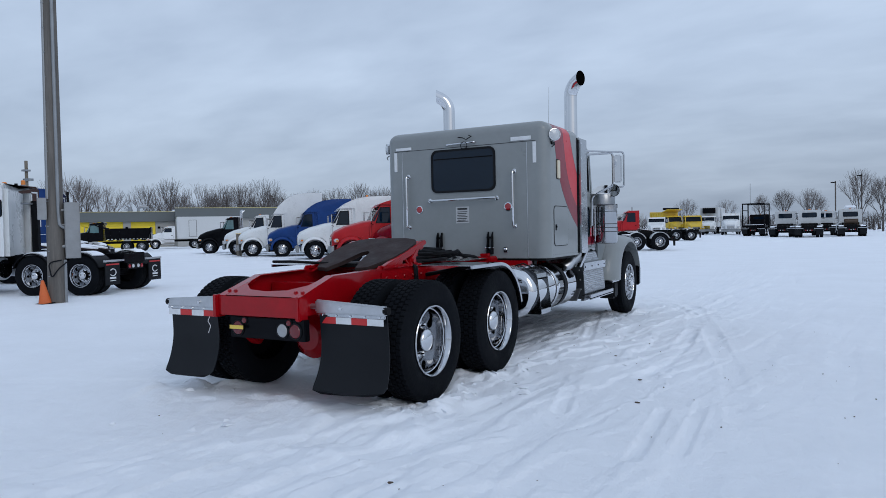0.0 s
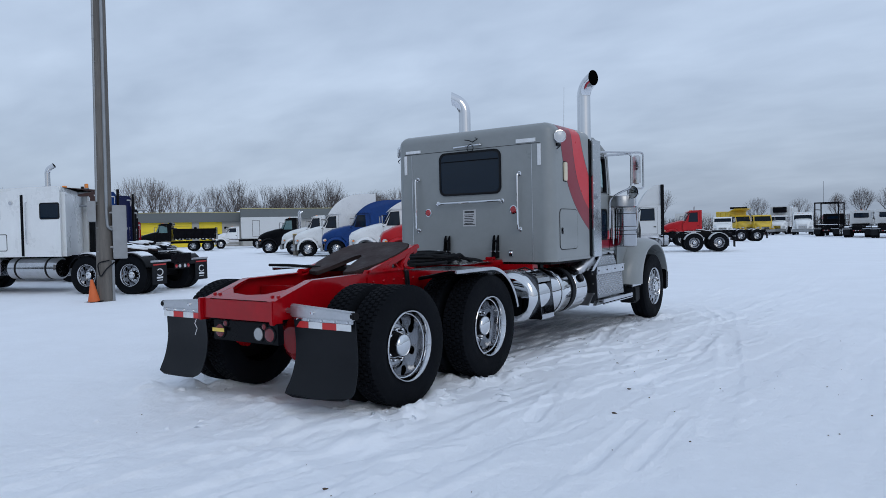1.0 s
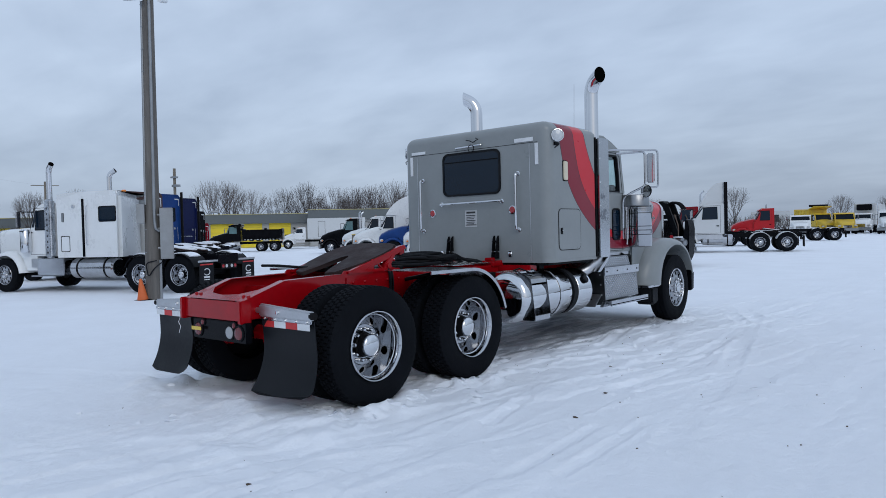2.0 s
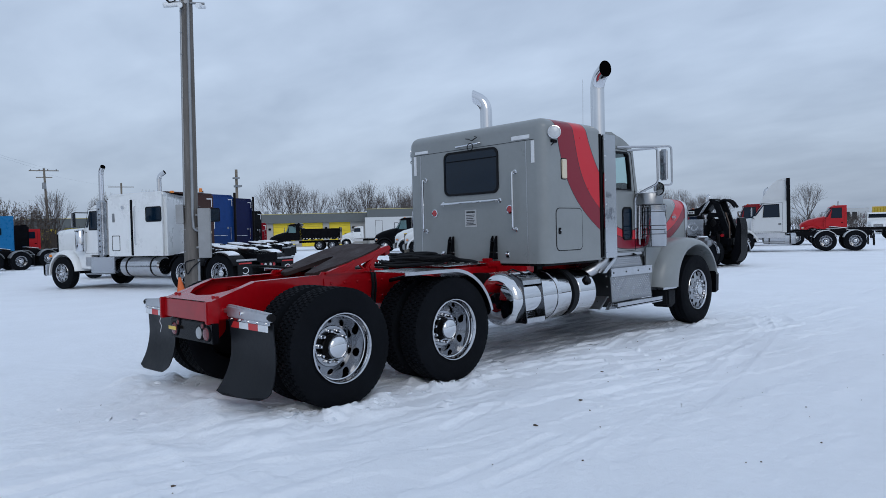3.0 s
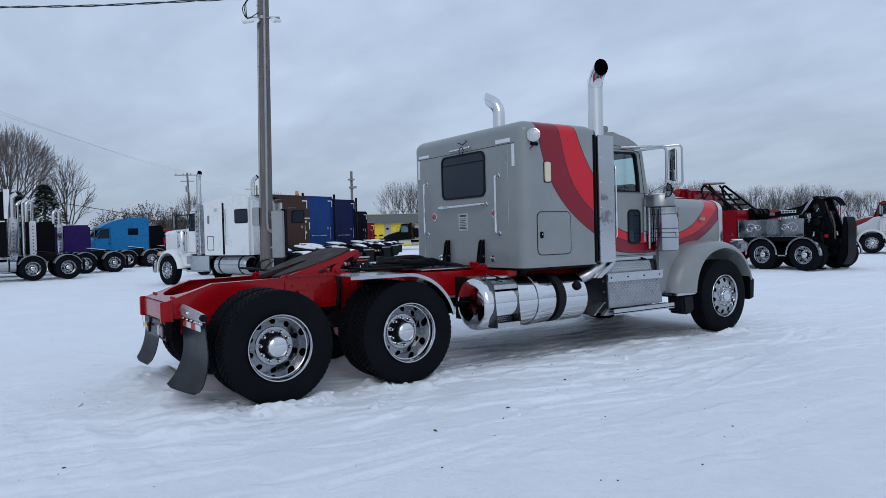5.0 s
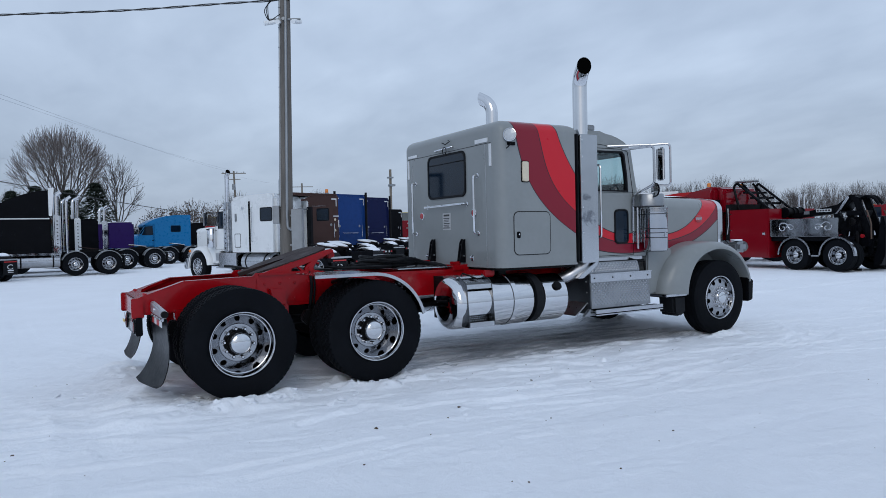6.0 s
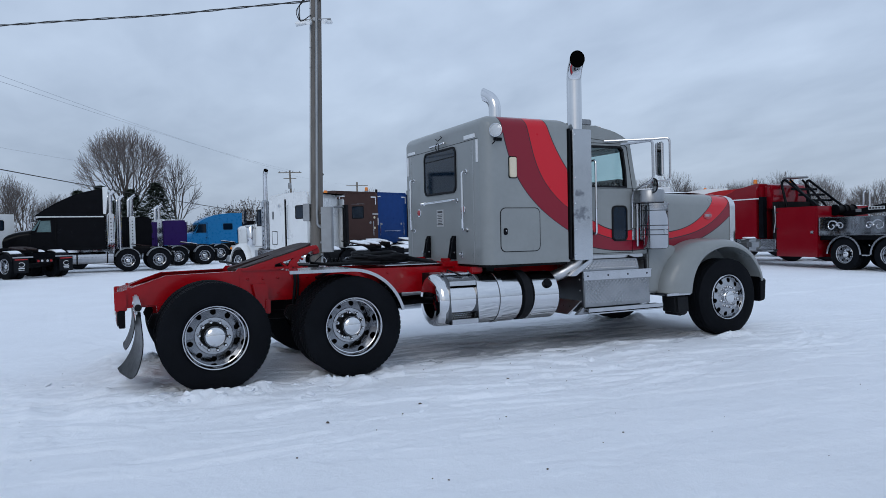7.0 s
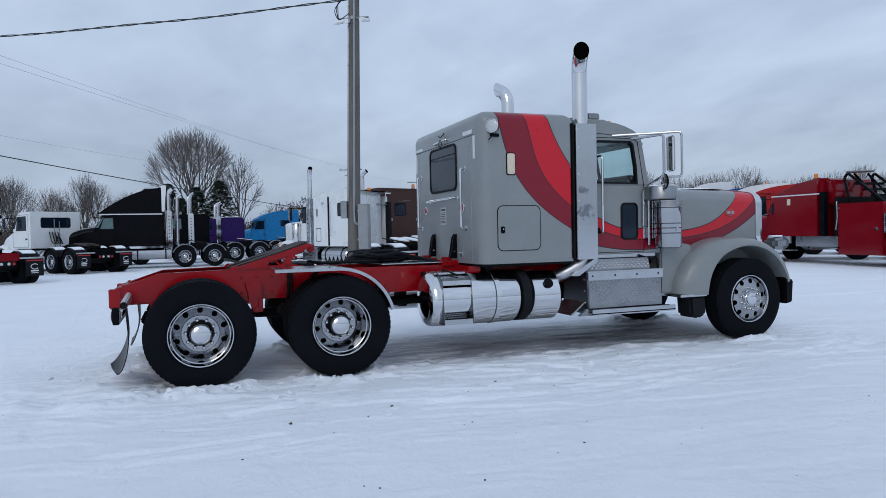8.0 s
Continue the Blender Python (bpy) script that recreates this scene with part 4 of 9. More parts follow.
for a, b in zip(lines, lines[1:]):
    for k in range(6):
        bm.faces.new((a[k], a[k + 1], b[k + 1], b[k]))
part("tail_top_plate", bm, "red_frame", truck)
part("tail_inner_bottom", box(-0.42, 0.42, -0.78, -0.1, 0.77, 0.78), "red_frame", truck)
for ycm in (-0.12, 2.05, 3.3, 4.6):
    part("crossmember", box(-0.42, 0.42, ycm - 0.06, ycm + 0.06, 0.82, 0.99, 0.01), "red_frame", truck)
mirror_parts(lambda sx: part("tail_end_cap", flip(box(0.425, 0.47, -0.83, -0.72, 0.745, 0.935, 0.008), sx), "red_frame", truck))
for bx in (-0.40, -0.33, 0.33, 0.40):
    part("frame_bolt", lathe([(0.016, 0), (0.016, 0.012), (0.011, 0.018), (0, 0.02)], 8, Matrix.Translation((bx, -0.70, slope(-0.70) - 0.004))), "red_frame", truck)
part("tail_grease_fitting", lathe([(0.03, 0), (0.03, 0.02), (0.014, 0.03), (0.014, 0.06), (0, 0.065)], 12, Matrix.Translation((0.2, -0.35, 0.86))), "red_frame", truck)
# rear lamp panel under the tail
part("lamp_panel", box(-0.30, 0.50, -0.80, -0.74, 0.585, 0.755, 0.006), "black", truck, "black steel tail lamp panel")
for lx, r, mat in ((0.275, 0.054, "dim_lens"), (0.405, 0.056, "tail_red"), (-0.205, 0.056, "tail_red"), (0.345, 0.024, "tail_red"), (-0.13, 0.024, "tail_red")):
    lz = 0.665 if r > 0.05 else 0.728
    lamp = part("tail_lamp", lathe([(r, 0.0), (r, 0.008), (r * 0.86, 0.016), (0.0, 0.024)], 24, Matrix.Translation((lx, -0.80, lz)) @ Matrix.Rotation(radians(90), 4, "X")), mat, truck)
    part("lamp_grommet", lathe([(r * 1.18, 0.0), (r * 1.18, 0.01), (r, 0.012)], 24, Matrix.Translation((lx, -0.80, lz)) @ Matrix.Rotation(radians(90), 4, "X")), "rubber", lamp)
part("paper_tag", box(-0.27, -0.12, -0.835, -0.832, 0.66, 0.69), "yellow_tag", truck, "yellow tag strip")
part("hanging_strap", tube([(-0.56, -0.78, 0.74), (-0.57, -0.79, 0.70), (-0.545, -0.785, 0.66), (-0.575, -0.785, 0.60)], 0.003, 6), "tape_white", truck)
# differentials, axles, suspension
for ay in (0.0, 1.32):
    axle = part("drive_axle", join(rod((-0.95, ay, 0.52), (0.95, ay, 0.52), 0.075, 14)), "red_frame", truck, "red drive axle housing")
    part("differential", lathe([(0.0, -0.2), (0.12, -0.19), (0.2, -0.12), (0.22, 0.0), (0.2, 0.12), (0.12, 0.19), (0.0, 0.2)], 24, Matrix.Translation((0.05, ay - 0.05, 0.52)) @ Matrix.Rotation(radians(90), 4, "X")), "red_frame", axle)
    for sx in (1, -1):
        part("air_spring", lathe([(0.0, 0.0), (0.1, 0.0), (0.13, 0.04), (0.115, 0.09), (0.13, 0.14), (0.1, 0.2), (0.0, 0.2)], 20, Matrix.Translation((0.5 * sx, ay + 0.33, 0.55))), "rubber", axle)
        part("suspension_arm", flip(prism([(ay - 0.55, 0.62), (ay - 0.5, 0.72), (ay + 0.1, 0.60), (ay + 0.45, 0.56), (ay + 0.45, 0.50), (ay, 0.46), (ay - 0.5, 0.56)], 0.46, 0.55, "x", 0.012), sx), "grime", axle)
        part("brake_chamber", flip(lathe([(0, -0.12), (0.075, -0.12), (0.085, 0.0), (0.075, 0.12), (0, 0.12)], 18, Matrix.Translation((0.3, ay + 0.24, 0.66)) @ Matrix.Rotation(radians(75), 4, "X")), sx), "grime", axle)
mirror_parts(lambda sx: part("spring_hanger", flip(join(prism([(0.45, 0.95), (0.62, 0.95), (0.625, 0.74), (0.60, 0.64), (0.53, 0.63), (0.50, 0.74)], 0.44, 0.52, "x", 0.01), box(0.44, 0.56, 0.585, 0.63, 0.64, 0.79, 0.008), rod((0.43, 0.57, 0.665), (0.55, 0.57, 0.665), 0.03, 12)), sx), "red_frame", truck, "red cast suspension hanger"))
mirror_parts(lambda sx: part("tail_hanger", flip(prism([(-0.46, 0.80), (-0.20, 0.82), (-0.22, 0.56), (-0.34, 0.44), (-0.44, 0.52)], 0.40, 0.52, "x", 0.012), sx), "red_frame", truck))
part("drive_shaft", rod((0, 0.3, 0.58), (0, 1.1, 0.56), 0.05), "grime", truck)
part("long_drive_shaft", rod((0, 1.6, 0.6), (0, 5.2, 0.72), 0.055), "grime", truck)
part("gearbox", box(-0.3, 0.3, 4.2, 5.6, 0.55, 1.05, 0.08, 3), "grime", truck)
part("front_axle", join(rod((-0.95, 6.47, 0.5), (0.95, 6.47, 0.5), 0.06, 12), box(-0.35, 0.35, 6.1, 7.0, 0.6, 1.2, 0.05)), "grime", truck)


# mudflaps on chrome hangers
def mudflap(sx):
    dx, fy = (-0.11, 0.145) if sx > 0 else (-0.05, 0.145)
    shift = Matrix.Translation((dx, fy, 0))
    arm = prism([(0.60, 0.905), (0.60, 0.80), (1.275, 0.80), (1.275, 0.868)], -0.815, -0.765, "y", 0.012, 2)
    hanger = part("mudflap_hanger", flip(moved(arm, shift), sx), "brushed", truck, "tapered polished mudflap hanger")
    part("hanger_end", flip(moved(rod((1.25, -0.79, 0.835), (1.29, -0.79, 0.835), 0.03, 16), shift), sx), "grime", hanger)
    part("hanger_rod", flip(moved(rod((0.44, -0.79, 0.85), (1.27, -0.79, 0.835), 0.022, 12), shift), sx), "brushed", hanger)
    for bx in (0.86,):
        part("hanger_bolt", flip(moved(lathe([(0.016, 0), (0.016, 0.012), (0, 0.016)], 10, Matrix.Translation((bx, -0.815, 0.845)) @ Matrix.Rotation(radians(90), 4, "X")), shift), sx), "chrome", hanger)
    part("clamp_strip", flip(moved(box(0.62, 1.265, -0.812, -0.796, 0.775, 0.80, 0.003), shift), sx), "alu", hanger)
    for i in range(5):
        part("clamp_bolt", flip(moved(lathe([(0.009, 0), (0.009, 0.008), (0, 0.01)], 8, Matrix.Translation((0.68 + i * 0.135, -0.812, 0.787)) @ Matrix.Rotation(radians(90), 4, "X")), shift), sx), "chrome", hanger)
    # the flap hangs in a slight forward curl
    bm = bmesh.new()
    rows = []
    for i in range(13):
        t = i / 12
        z = 0.79 - 0.595 * t
        bow = -0.80 + 0.02 * math.sin(t * 2.4) - (0.27 if sx > 0 else 0.22) * max(0, t - 0.35) ** 1.9
        row = []
        for thick in (0.0, 0.009):
            for k in range(9):
                u = k / 8
                x = (0.655 + 0.61 * u if sx > 0 else 0.66 + 0.57 * u) + 0.02 * max(0, t - 0.4)
                if i == 12:
                    x = 0.965 + (x - 0.965) * 0.94
                twist = (u - 0.5) * 0.61 * math.tan(radians(4 + 9 * t * t)) if sx > 0 else 0.0
                lift = 0.03 * max(0.0, abs(2 * u - 1) - 0.72) / 0.28 * (abs(2 * u - 1) > 0.72) * t ** 12
                row.append(bm.verts.new((x, bow + thick + twist + 0.010 * math.sin(u * 3.1 + t * 2), z + lift)))
        rows.append(row)
    for a, b in zip(rows, rows[1:]):
        for k in range(8):
            bm.faces.new((a[k], a[k + 1], b[k + 1], b[k]))
            bm.faces.new((a[9 + k], b[9 + k], b[10 + k], a[10 + k]))
        bm.faces.new((a[0], b[0], b[9], a[9]))
        bm.faces.new((a[8], a[17], b[17], b[8]))
    bm.faces.new([rows[-1][k] for k in range(9)] + [rows[-1][k] for k in range(17, 8, -1)])
    part("mudflap", flip(moved(bm, shift), sx), "flap", truck, "black rubber mudflap with a curled lower edge")
    for i in range(4):
        part("reflective_tape", flip(moved(box(0.66 + i * 0.148, 0.66 + (i + 1) * 0.148, -0.8125, -0.8095, 0.722, 0.773), shift), sx), "tape_red" if i % 2 == 0 else "tape_white", hanger)


mirror_parts(mudflap)

# fifth wheel, tipped back
fw = Matrix.Translation((0, 0.76, 1.215)) @ Matrix.Rotation(radians(17.5), 4, "X")
plate = [(-0.44, 0.05), (-0.43, 0.25), (-0.36, 0.37), (-0.22, 0.42), (0.22, 0.42), (0.36, 0.37), (0.43, 0.25), (0.44, 0.05), (0.42, -0.18), (0.30, -0.44), (0.17, -0.47), (0.11, -0.30), (0.055, -0.02), (0.0, 0.03), (-0.055, -0.02), (-0.11, -0.30), (-0.17, -0.47), (-0.30, -0.44), (-0.42, -0.18)]
fifth = part("fifth_wheel", moved(prism(plate, -0.02, 0.02, "z", 0.006), fw), "grease", truck, "greasy black fifth wheel plate tipped back")
for sx in (1, -1):
    part("plate_skirt", flip(moved(prism([(0.38, -0.02), (0.30, -0.075), (-0.30, -0.05), (-0.46, -0.02)], 0.35, 0.39, "x"), fw), sx), "red_frame", fifth, "red plate skirt")
    br = join(prism([(0.36, 1.10), (0.80, 1.235), (1.10, 1.330), (1.16, 1.335), (1.175, 1.30), (1.06, 1.255), (0.80, 1.170), (0.52, 1.086)], 0.40, 0.45, "x", 0.006),
              prism([(0.56, 1.09), (0.70, 1.09), (0.70, 1.14), (0.76, 1.20), (0.70, 1.19)], 0.40, 0.452, "x", 0.006),
              prism([(0.84, 1.09), (0.97, 1.09), (0.96, 1.12), (0.93, 1.15), (1.04, 1.27), (0.96, 1.25), (0.86, 1.16)], 0.395, 0.455, "x", 0.008),
              tube([(0.43, 0.66 + 0.35 * k / 8, 1.155 + 0.05 * math.sin(k * 1.1)) for k in range(9)], 0.014, 6),
              box(0.40, 0.46, 0.36, 1.06, 1.083, 1.106, 0.004))
    part("pivot_bracket", flip(br, sx), "red_frame", fifth, "red cast pivot bracket")
    part("pivot_pin", flip(rod((0.34, 0.905, 1.135), (0.47, 0.905, 1.135), 0.026, 14), sx), "red_frame", fifth)
    part("front_ramp", flip(moved(box(0.18, 0.40, 0.36, 0.44, -0.10, -0.02, 0.01), fw), sx), "red_frame", fifth)
part("slide_base", box(-0.38, 0.38, 0.55, 1.2, 1.085, 1.12, 0.006), "grime", fifth)
part("release_handle", tube([(-0.25, 0.45, 1.13), (-0.45, 0.40, 1.14), (-0.62, 0.36, 1.15), (-0.86, 0.33, 1.15)], 0.014, 8), "grime", fifth, "black release handle")

# deck plate, hoses and quarter fenders
part("deck_plate", box(-0.43, 0.43, 1.95, 2.75, 1.075, 1.085), "tread_plate", truck, "aluminium tread deck plate")


def quarter_fender(sx):
    top = box(0.62, 1.215, 0.68, 1.29, 1.098, 1.104)
    lip = box(1.197, 1.217, 0.68, 1.29, 1.072, 1.10, 0.003)
    curve = arc_strip(1.29, 0.52, 0.584, 0.006, 14, 90, 0.62, 1.215, 18, 0.025)
    q = part("quarter_fender", flip(join(top, lip, curve), sx), "alu", truck, "polished aluminium quarter fender")
    part("fender_bracket", flip(rod((0.44, 1.15, 0.98), (1.05, 1.15, 1.085), 0.02, 8), sx), "grime", q)
    part("fender_bracket", flip(rod((0.44, 1.75, 0.95), (0.95, 1.75, 0.93), 0.02, 8), sx), "grime", q)


mirror_parts(quarter_fender)
rng = random.Random(4)
for i in range(5):
    cx, cy, cz = -0.12 + rng.uniform(-0.14, 0.14), 2.0 + rng.uniform(-0.14, 0.14), 1.112 + 0.021 * i
    rx, ry, ph = rng.uniform(0.24, 0.33), rng.uniform(0.2, 0.28), rng.uniform(0, 6.28)
    pts = [(cx + rx * math.cos(ph + k * 0.62) * (1 + 0.12 * math.sin(k * 1.7 + i)), cy + ry * math.sin(ph + k * 0.62), cz + 0.02 * math.sin(k * 0.9 + i)) for k in range(20)]
    pts += [(cx + 0.2, 2.40, cz - 0.012 * i), (-0.3 + 0.15 * i, 2.58, 1.105), (-0.3 + 0.15 * i, 2.70, 1.06)]
    part("air_hose", tube(bent(pts, 0.05, 2), 0.019, 8), "rubber", truck, "black air hose lying in a loose coil" if i == 0 else "")
part("hose_tail", tube(bent([(0.25, 1.95, 1.11), (0.40, 1.6, 1.12), (0.36, 1.3, 1.115), (0.2, 1.16, 1.13)], 0.1, 4), 0.018, 8), "rubber", truck)
coil = [(-0.35 + 0.035 * math.cos(k * 0.9), 1.45 + 0.007 * k, 1.125 + 0.03 * math.sin(k * 0.9)) for k in range(44)]
part("coiled_cable", tube(coil, 0.008, 6), "rubber", truck, "coiled black cable")

# ---- sleeper
def sleeper_body():
    bm = bmesh.new()
    bmesh.ops.create_cube(bm, size=1.0)
    for v in bm.verts:
        v.co = Vector((v.co.x * 2.29, 3.43 + v.co.y * 1.14, 1.92 + v.co.z * 1.70))
    back = lambda e: all(v.co.y < 2.9 for v in e.verts)
    high = lambda e: all(v.co.z > 2.7 for v in e.verts)
    upright = lambda e: abs(e.verts[0].co.z - e.verts[1].co.z) > 1
    edges = [e for e in bm.edges if high(e) or (upright(e) and back(e))]
    bmesh.ops.bevel(bm, geom=edges, offset=0.135, segments=7, affect="EDGES", profile=0.5)
    bmesh.ops.bevel(bm, geom=[e for e in bm.edges if upright(e) and all(v.co.y > 3.9 for v in e.verts)], offset=0.04, segments=3, affect="EDGES")
    # a gentle crown on the roof
    for v in bm.verts:
        if v.co.z > 2.6:
            v.co.z -= 0.05 * (v.co.x / 1.145) ** 2 * (v.co.z - 2.5) / 0.27
    return bm


sl = part("sleeper", sleeper_body(), "sleeper", truck, "silver sleeper box with curved maroon and red stripes", smooth=40)
part("sleeper_skirt", box(-1.10, 1.10, 2.89, 3.97, 1.04, 1.07), "grime", sl)
# a shallow seam below the roof and down the back panel
part("roof_seam", box(-1.0, 1.0, 2.8575, 2.861, 2.480, 2.485), "grime", sl)
mirror_parts(lambda sx: part("panel_seam", box(0.885 * sx - 0.003, 0.885 * sx + 0.003, 2.857, 2.861, 1.09, 2.47), "brushed", sl))
part("bottom_trim", join(box(-1.02, 1.02, 2.852, 2.862, 1.07, 1.092), box(1.141, 1.149, 3.0, 3.98, 1.07, 1.09)), "silver", sl)
# rear window
w_in, w_out2 = rounded(-0.415, 0.445, 1.935, 2.435, 0.07, 5), rounded(-0.44, 0.47, 1.91, 2.46, 0.085, 5)
rw = part("rear_window", prism(w_in, 2.852, 2.866, "y"), "glass", sl, "dark tinted rear window")
part("window_rubber", ring_frame(w_out2, w_in, 2.845, 2.868, "y"), "rubber", rw)
part("window_bar", rod((-0.40, 2.848, 2.34), (0.43, 2.848, 2.34), 0.006, 6), "black", rw)
# grab bars
for gx, z0, z1 in ((0.72, 1.465, 2.135), (-0.79, 1.475, 2.145)):
    hb = part("grab_bar", tube(bent([(gx, 2.86, z0), (gx, 2.80, z0), (gx, 2.80, z1), (gx, 2.86, z1)], 0.035), 0.0135, 10), "chrome", sl, "chrome grab bar")
    for z in (z0, z1):
        part("bar_foot", lathe([(0.028, 0.0), (0.028, 0.008), (0.016, 0.014)], 14, Matrix.Translation((gx, 2.862, z)) @ Matrix.Rotation(radians(90), 4, "X")), "chrome", hb)
hb = part("grab_bar", tube(bent([(-0.47, 2.86, 1.812), (-0.47, 2.80, 1.812), (0.48, 2.80, 1.822), (0.48, 2.86, 1.822)], 0.035), 0.0135, 10), "chrome", sl, "long chrome grab bar below the window")
for gx in (-0.47, 0.48):
    part("bar_foot", lathe([(0.028, 0.0), (0.028, 0.008), (0.016, 0.014)], 14, Matrix.Translation((gx, 2.862, 1.817)) @ Matrix.Rotation(radians(90), 4, "X")), "chrome", hb)
for lx in (0.632, -0.632):
    lamp = part("marker_lamp", lathe([(0.043, 0.0), (0.043, 0.008), (0.034, 0.018), (0.0, 0.024)], 20, Matrix.Translation((lx, 2.86, 1.705)) @ Matrix.Rotation(radians(90), 4, "X")), "red_lens", sl, "round red lamp")
    part("lamp_ring", lathe([(0.052, 0.0), (0.052, 0.009), (0.042, 0.012)], 20, Matrix.Translation((lx, 2.861, 1.705)) @ Matrix.Rotation(radians(90), 4, "X")), "chrome", lamp)
plate_l = part("warning_label", box(-0.095, 0.095, 2.857, 2.861, 1.515, 1.725), "label", sl, "small grey warning label")
part("print_bar", join(box(-0.07, 0.07, 2.8555, 2.857, 1.685, 1.708), *[box(-0.075 + 0.006 * (k % 2), 0.07 - 0.012 * (k % 3), 2.8555, 2.857, 1.655 - 0.021 * k, 1.664 - 0.021 * k) for k in range(6)], box(-0.085, 0.085, 2.8555, 2.857, 1.535, 1.545)), "ink", plate_l)
# latch handle above the window
top_bar = part("top_handle", tube(bent([(-0.20, 2.86, 2.515), (-0.20, 2.82, 2.515), (0.20, 2.82, 2.525), (0.20, 2.86, 2.525)], 0.02), 0.011, 8), "chrome", sl, "chrome handle with a wire hook")
part("hook_ring", tube([(0.06 + 0.045 * math.cos(k * 0.52), 2.81, 2.49 + 0.045 * math.sin(k * 0.52)) for k in range(13)], 0.005, 6), "black", top_bar)
part("hook_wire", tube([(-0.03, 2.83, 2.60), (0.05, 2.80, 2.585), (0.10, 2.80, 2.56), (0.16, 2.83, 2.60), (0.12, 2.83, 2.615)], 0.006, 6), "black", top_bar)
# reflective tape at the upper corners
for sx in (1, -1):
    part("reflective_tape", join(box(0.70 * sx - 0.02, 0.70 * sx + 0.24 * sx, 2.853, 2.8615, 2.50, 2.545) if sx > 0 else box(-0.98, -0.74, 2.853, 2.8615, 2.495, 2.53), box(0.985 * sx - 0.022, 0.985 * sx + 0.022, 2.853, 2.8615, 2.22, 2.47)), "tape_white", sl, "worn white reflective tape")
# tie-down brackets at the foot of the back wall
for bx in (-0.33, 0.39):
    hk = part("hose_bracket", join(prism([(2.86, 1.12), (2.775, 1.12), (2.815, 1.36), (2.84, 1.40), (2.86, 1.40)], bx - 0.034, bx - 0.024, "x"), prism([(2.86, 1.12), (2.775, 1.12), (2.815, 1.36), (2.84, 1.40), (2.86, 1.40)], bx + 0.024, bx + 0.034, "x"), rod((bx - 0.04, 2.825, 1.33), (bx + 0.04, 2.825, 1.33), 0.012, 8), box(bx - 0.026, bx + 0.026, 2.785, 2.80, 1.12, 1.18)), "black", sl, "black hose bracket")
    part("bracket_pin", rod((bx - 0.06, 2.82, 1.20), (bx + 0.06, 2.82, 1.20), 0.009, 8), "chrome", hk)
for bx in (-0.48, 0.59):
    part("latch_plate", join(box(bx - 0.025, bx + 0.025, 2.845, 2.862, 1.14, 1.21, 0.004), rod((bx, 2.84, 1.175), (bx, 2.82, 1.19), 0.012, 8)), "chrome", sl)
for bx in (-0.36, 0.36):
    part("cab_mount", join(box(bx - 0.11, bx + 0.11, 2.66, 2.88, 1.03, 1.10, 0.01), box(bx - 0.05, bx + 0.05, 2.70, 2.80, 1.10, 1.135, 0.008)), "red_frame", truck, "red sleeper mount on the frame")
part("mount_crossmember", box(-0.9, 0.9, 2.80, 2.95, 0.97, 1.045, 0.01), "red_frame", truck, "red crossmember below the sleeper")
# side hatches, lamps, cream marker
for sx in (1, -1):
    hi, ho = rounded(3.055, 3.565, 1.215, 1.695, 0.06, 4), rounded(3.047, 3.573, 1.207, 1.703, 0.066, 4)
    hatch = part("side_hatch", flip(prism(hi, 1.144, 1.153, "x", 0.003), sx), "silver", sl, "silver luggage hatch")
    part("hatch_seal", flip(ring_frame(ho, hi, 1.140, 1.1495, "x"), sx), "grime", hatch)
    part("hatch_lock", flip(join(prism(rounded(3.085, 3.135, 1.40, 1.475, 0.015, 2), 1.15, 1.158, "x"), rod((1.155, 3.11, 1.445), (1.166, 3.11, 1.445), 0.014, 12)), sx), "black", hatch)
    part("lock_cylinder", flip(rod((1.164, 3.11, 1.445), (1.17, 3.11, 1.445), 0.008, 10), sx), "chrome", hatch)
    mk = part("side_marker", flip(prism(rounded(3.175, 3.265, 2.04, 2.265, 0.015, 2), 1.14, 1.165, "x", 0.005), sx), "cream", sl, "cream rectangular side marker lamp")
    part("marker_back", flip(prism(rounded(3.165, 3.275, 2.03, 2.275, 0.018, 2), 1.138, 1.150, "x"), sx), "black", mk)
    wl_at = Matrix.Translation((1.195, 2.985, 2.55)) @ Matrix.Rotation(radians(42), 4, "Z") @ Matrix.Rotation(radians(90), 4, "X")
    lampb = part("work_lamp", flip(lathe([(0.0, -0.09), (0.04, -0.085), (0.068, -0.04), (0.075, 0.0), (0.075, 0.012), (0.066, 0.014)], 22, wl_at), sx), "chrome", sl, "round chrome work lamp")
    part("work_lamp_lens", flip(lathe([(0.066, 0.010), (0.04, 0.02), (0.0, 0.024)], 22, wl_at), sx), "white_lens", lampb)
    part("lamp_bracket", flip(join(rod((1.14, 3.04, 2.50), (1.19, 3.05, 2.54), 0.012, 8), box(1.14, 1.165, 2.98, 3.08, 2.44, 2.475, 0.004), tube([(1.18, 3.0, 2.46), (1.20, 2.97, 2.43), (1.17, 2.95, 2.40)], 0.006, 6)), sx), "black", lampb)
rivet_me = finish(lathe([(0.006, 0.0), (0.005, 0.003), (0.0, 0.004)], 6, LAY), "rivet", "silver")
for sx in (1, -1):
    turned = Matrix.Identity(4) if sx > 0 else Matrix.Rotation(math.pi, 4, "Z")
    spots = [(3.02 + 0.07 * k, 1.108) for k in range(14)] + [(3.022, 1.16 + 0.075 * k) for k in range(17)]
    for y, z in spots:
        part("rivet", rivet_me, None, sl, at=Matrix.Translation((1.1445 * sx, y, z)) @ turned)

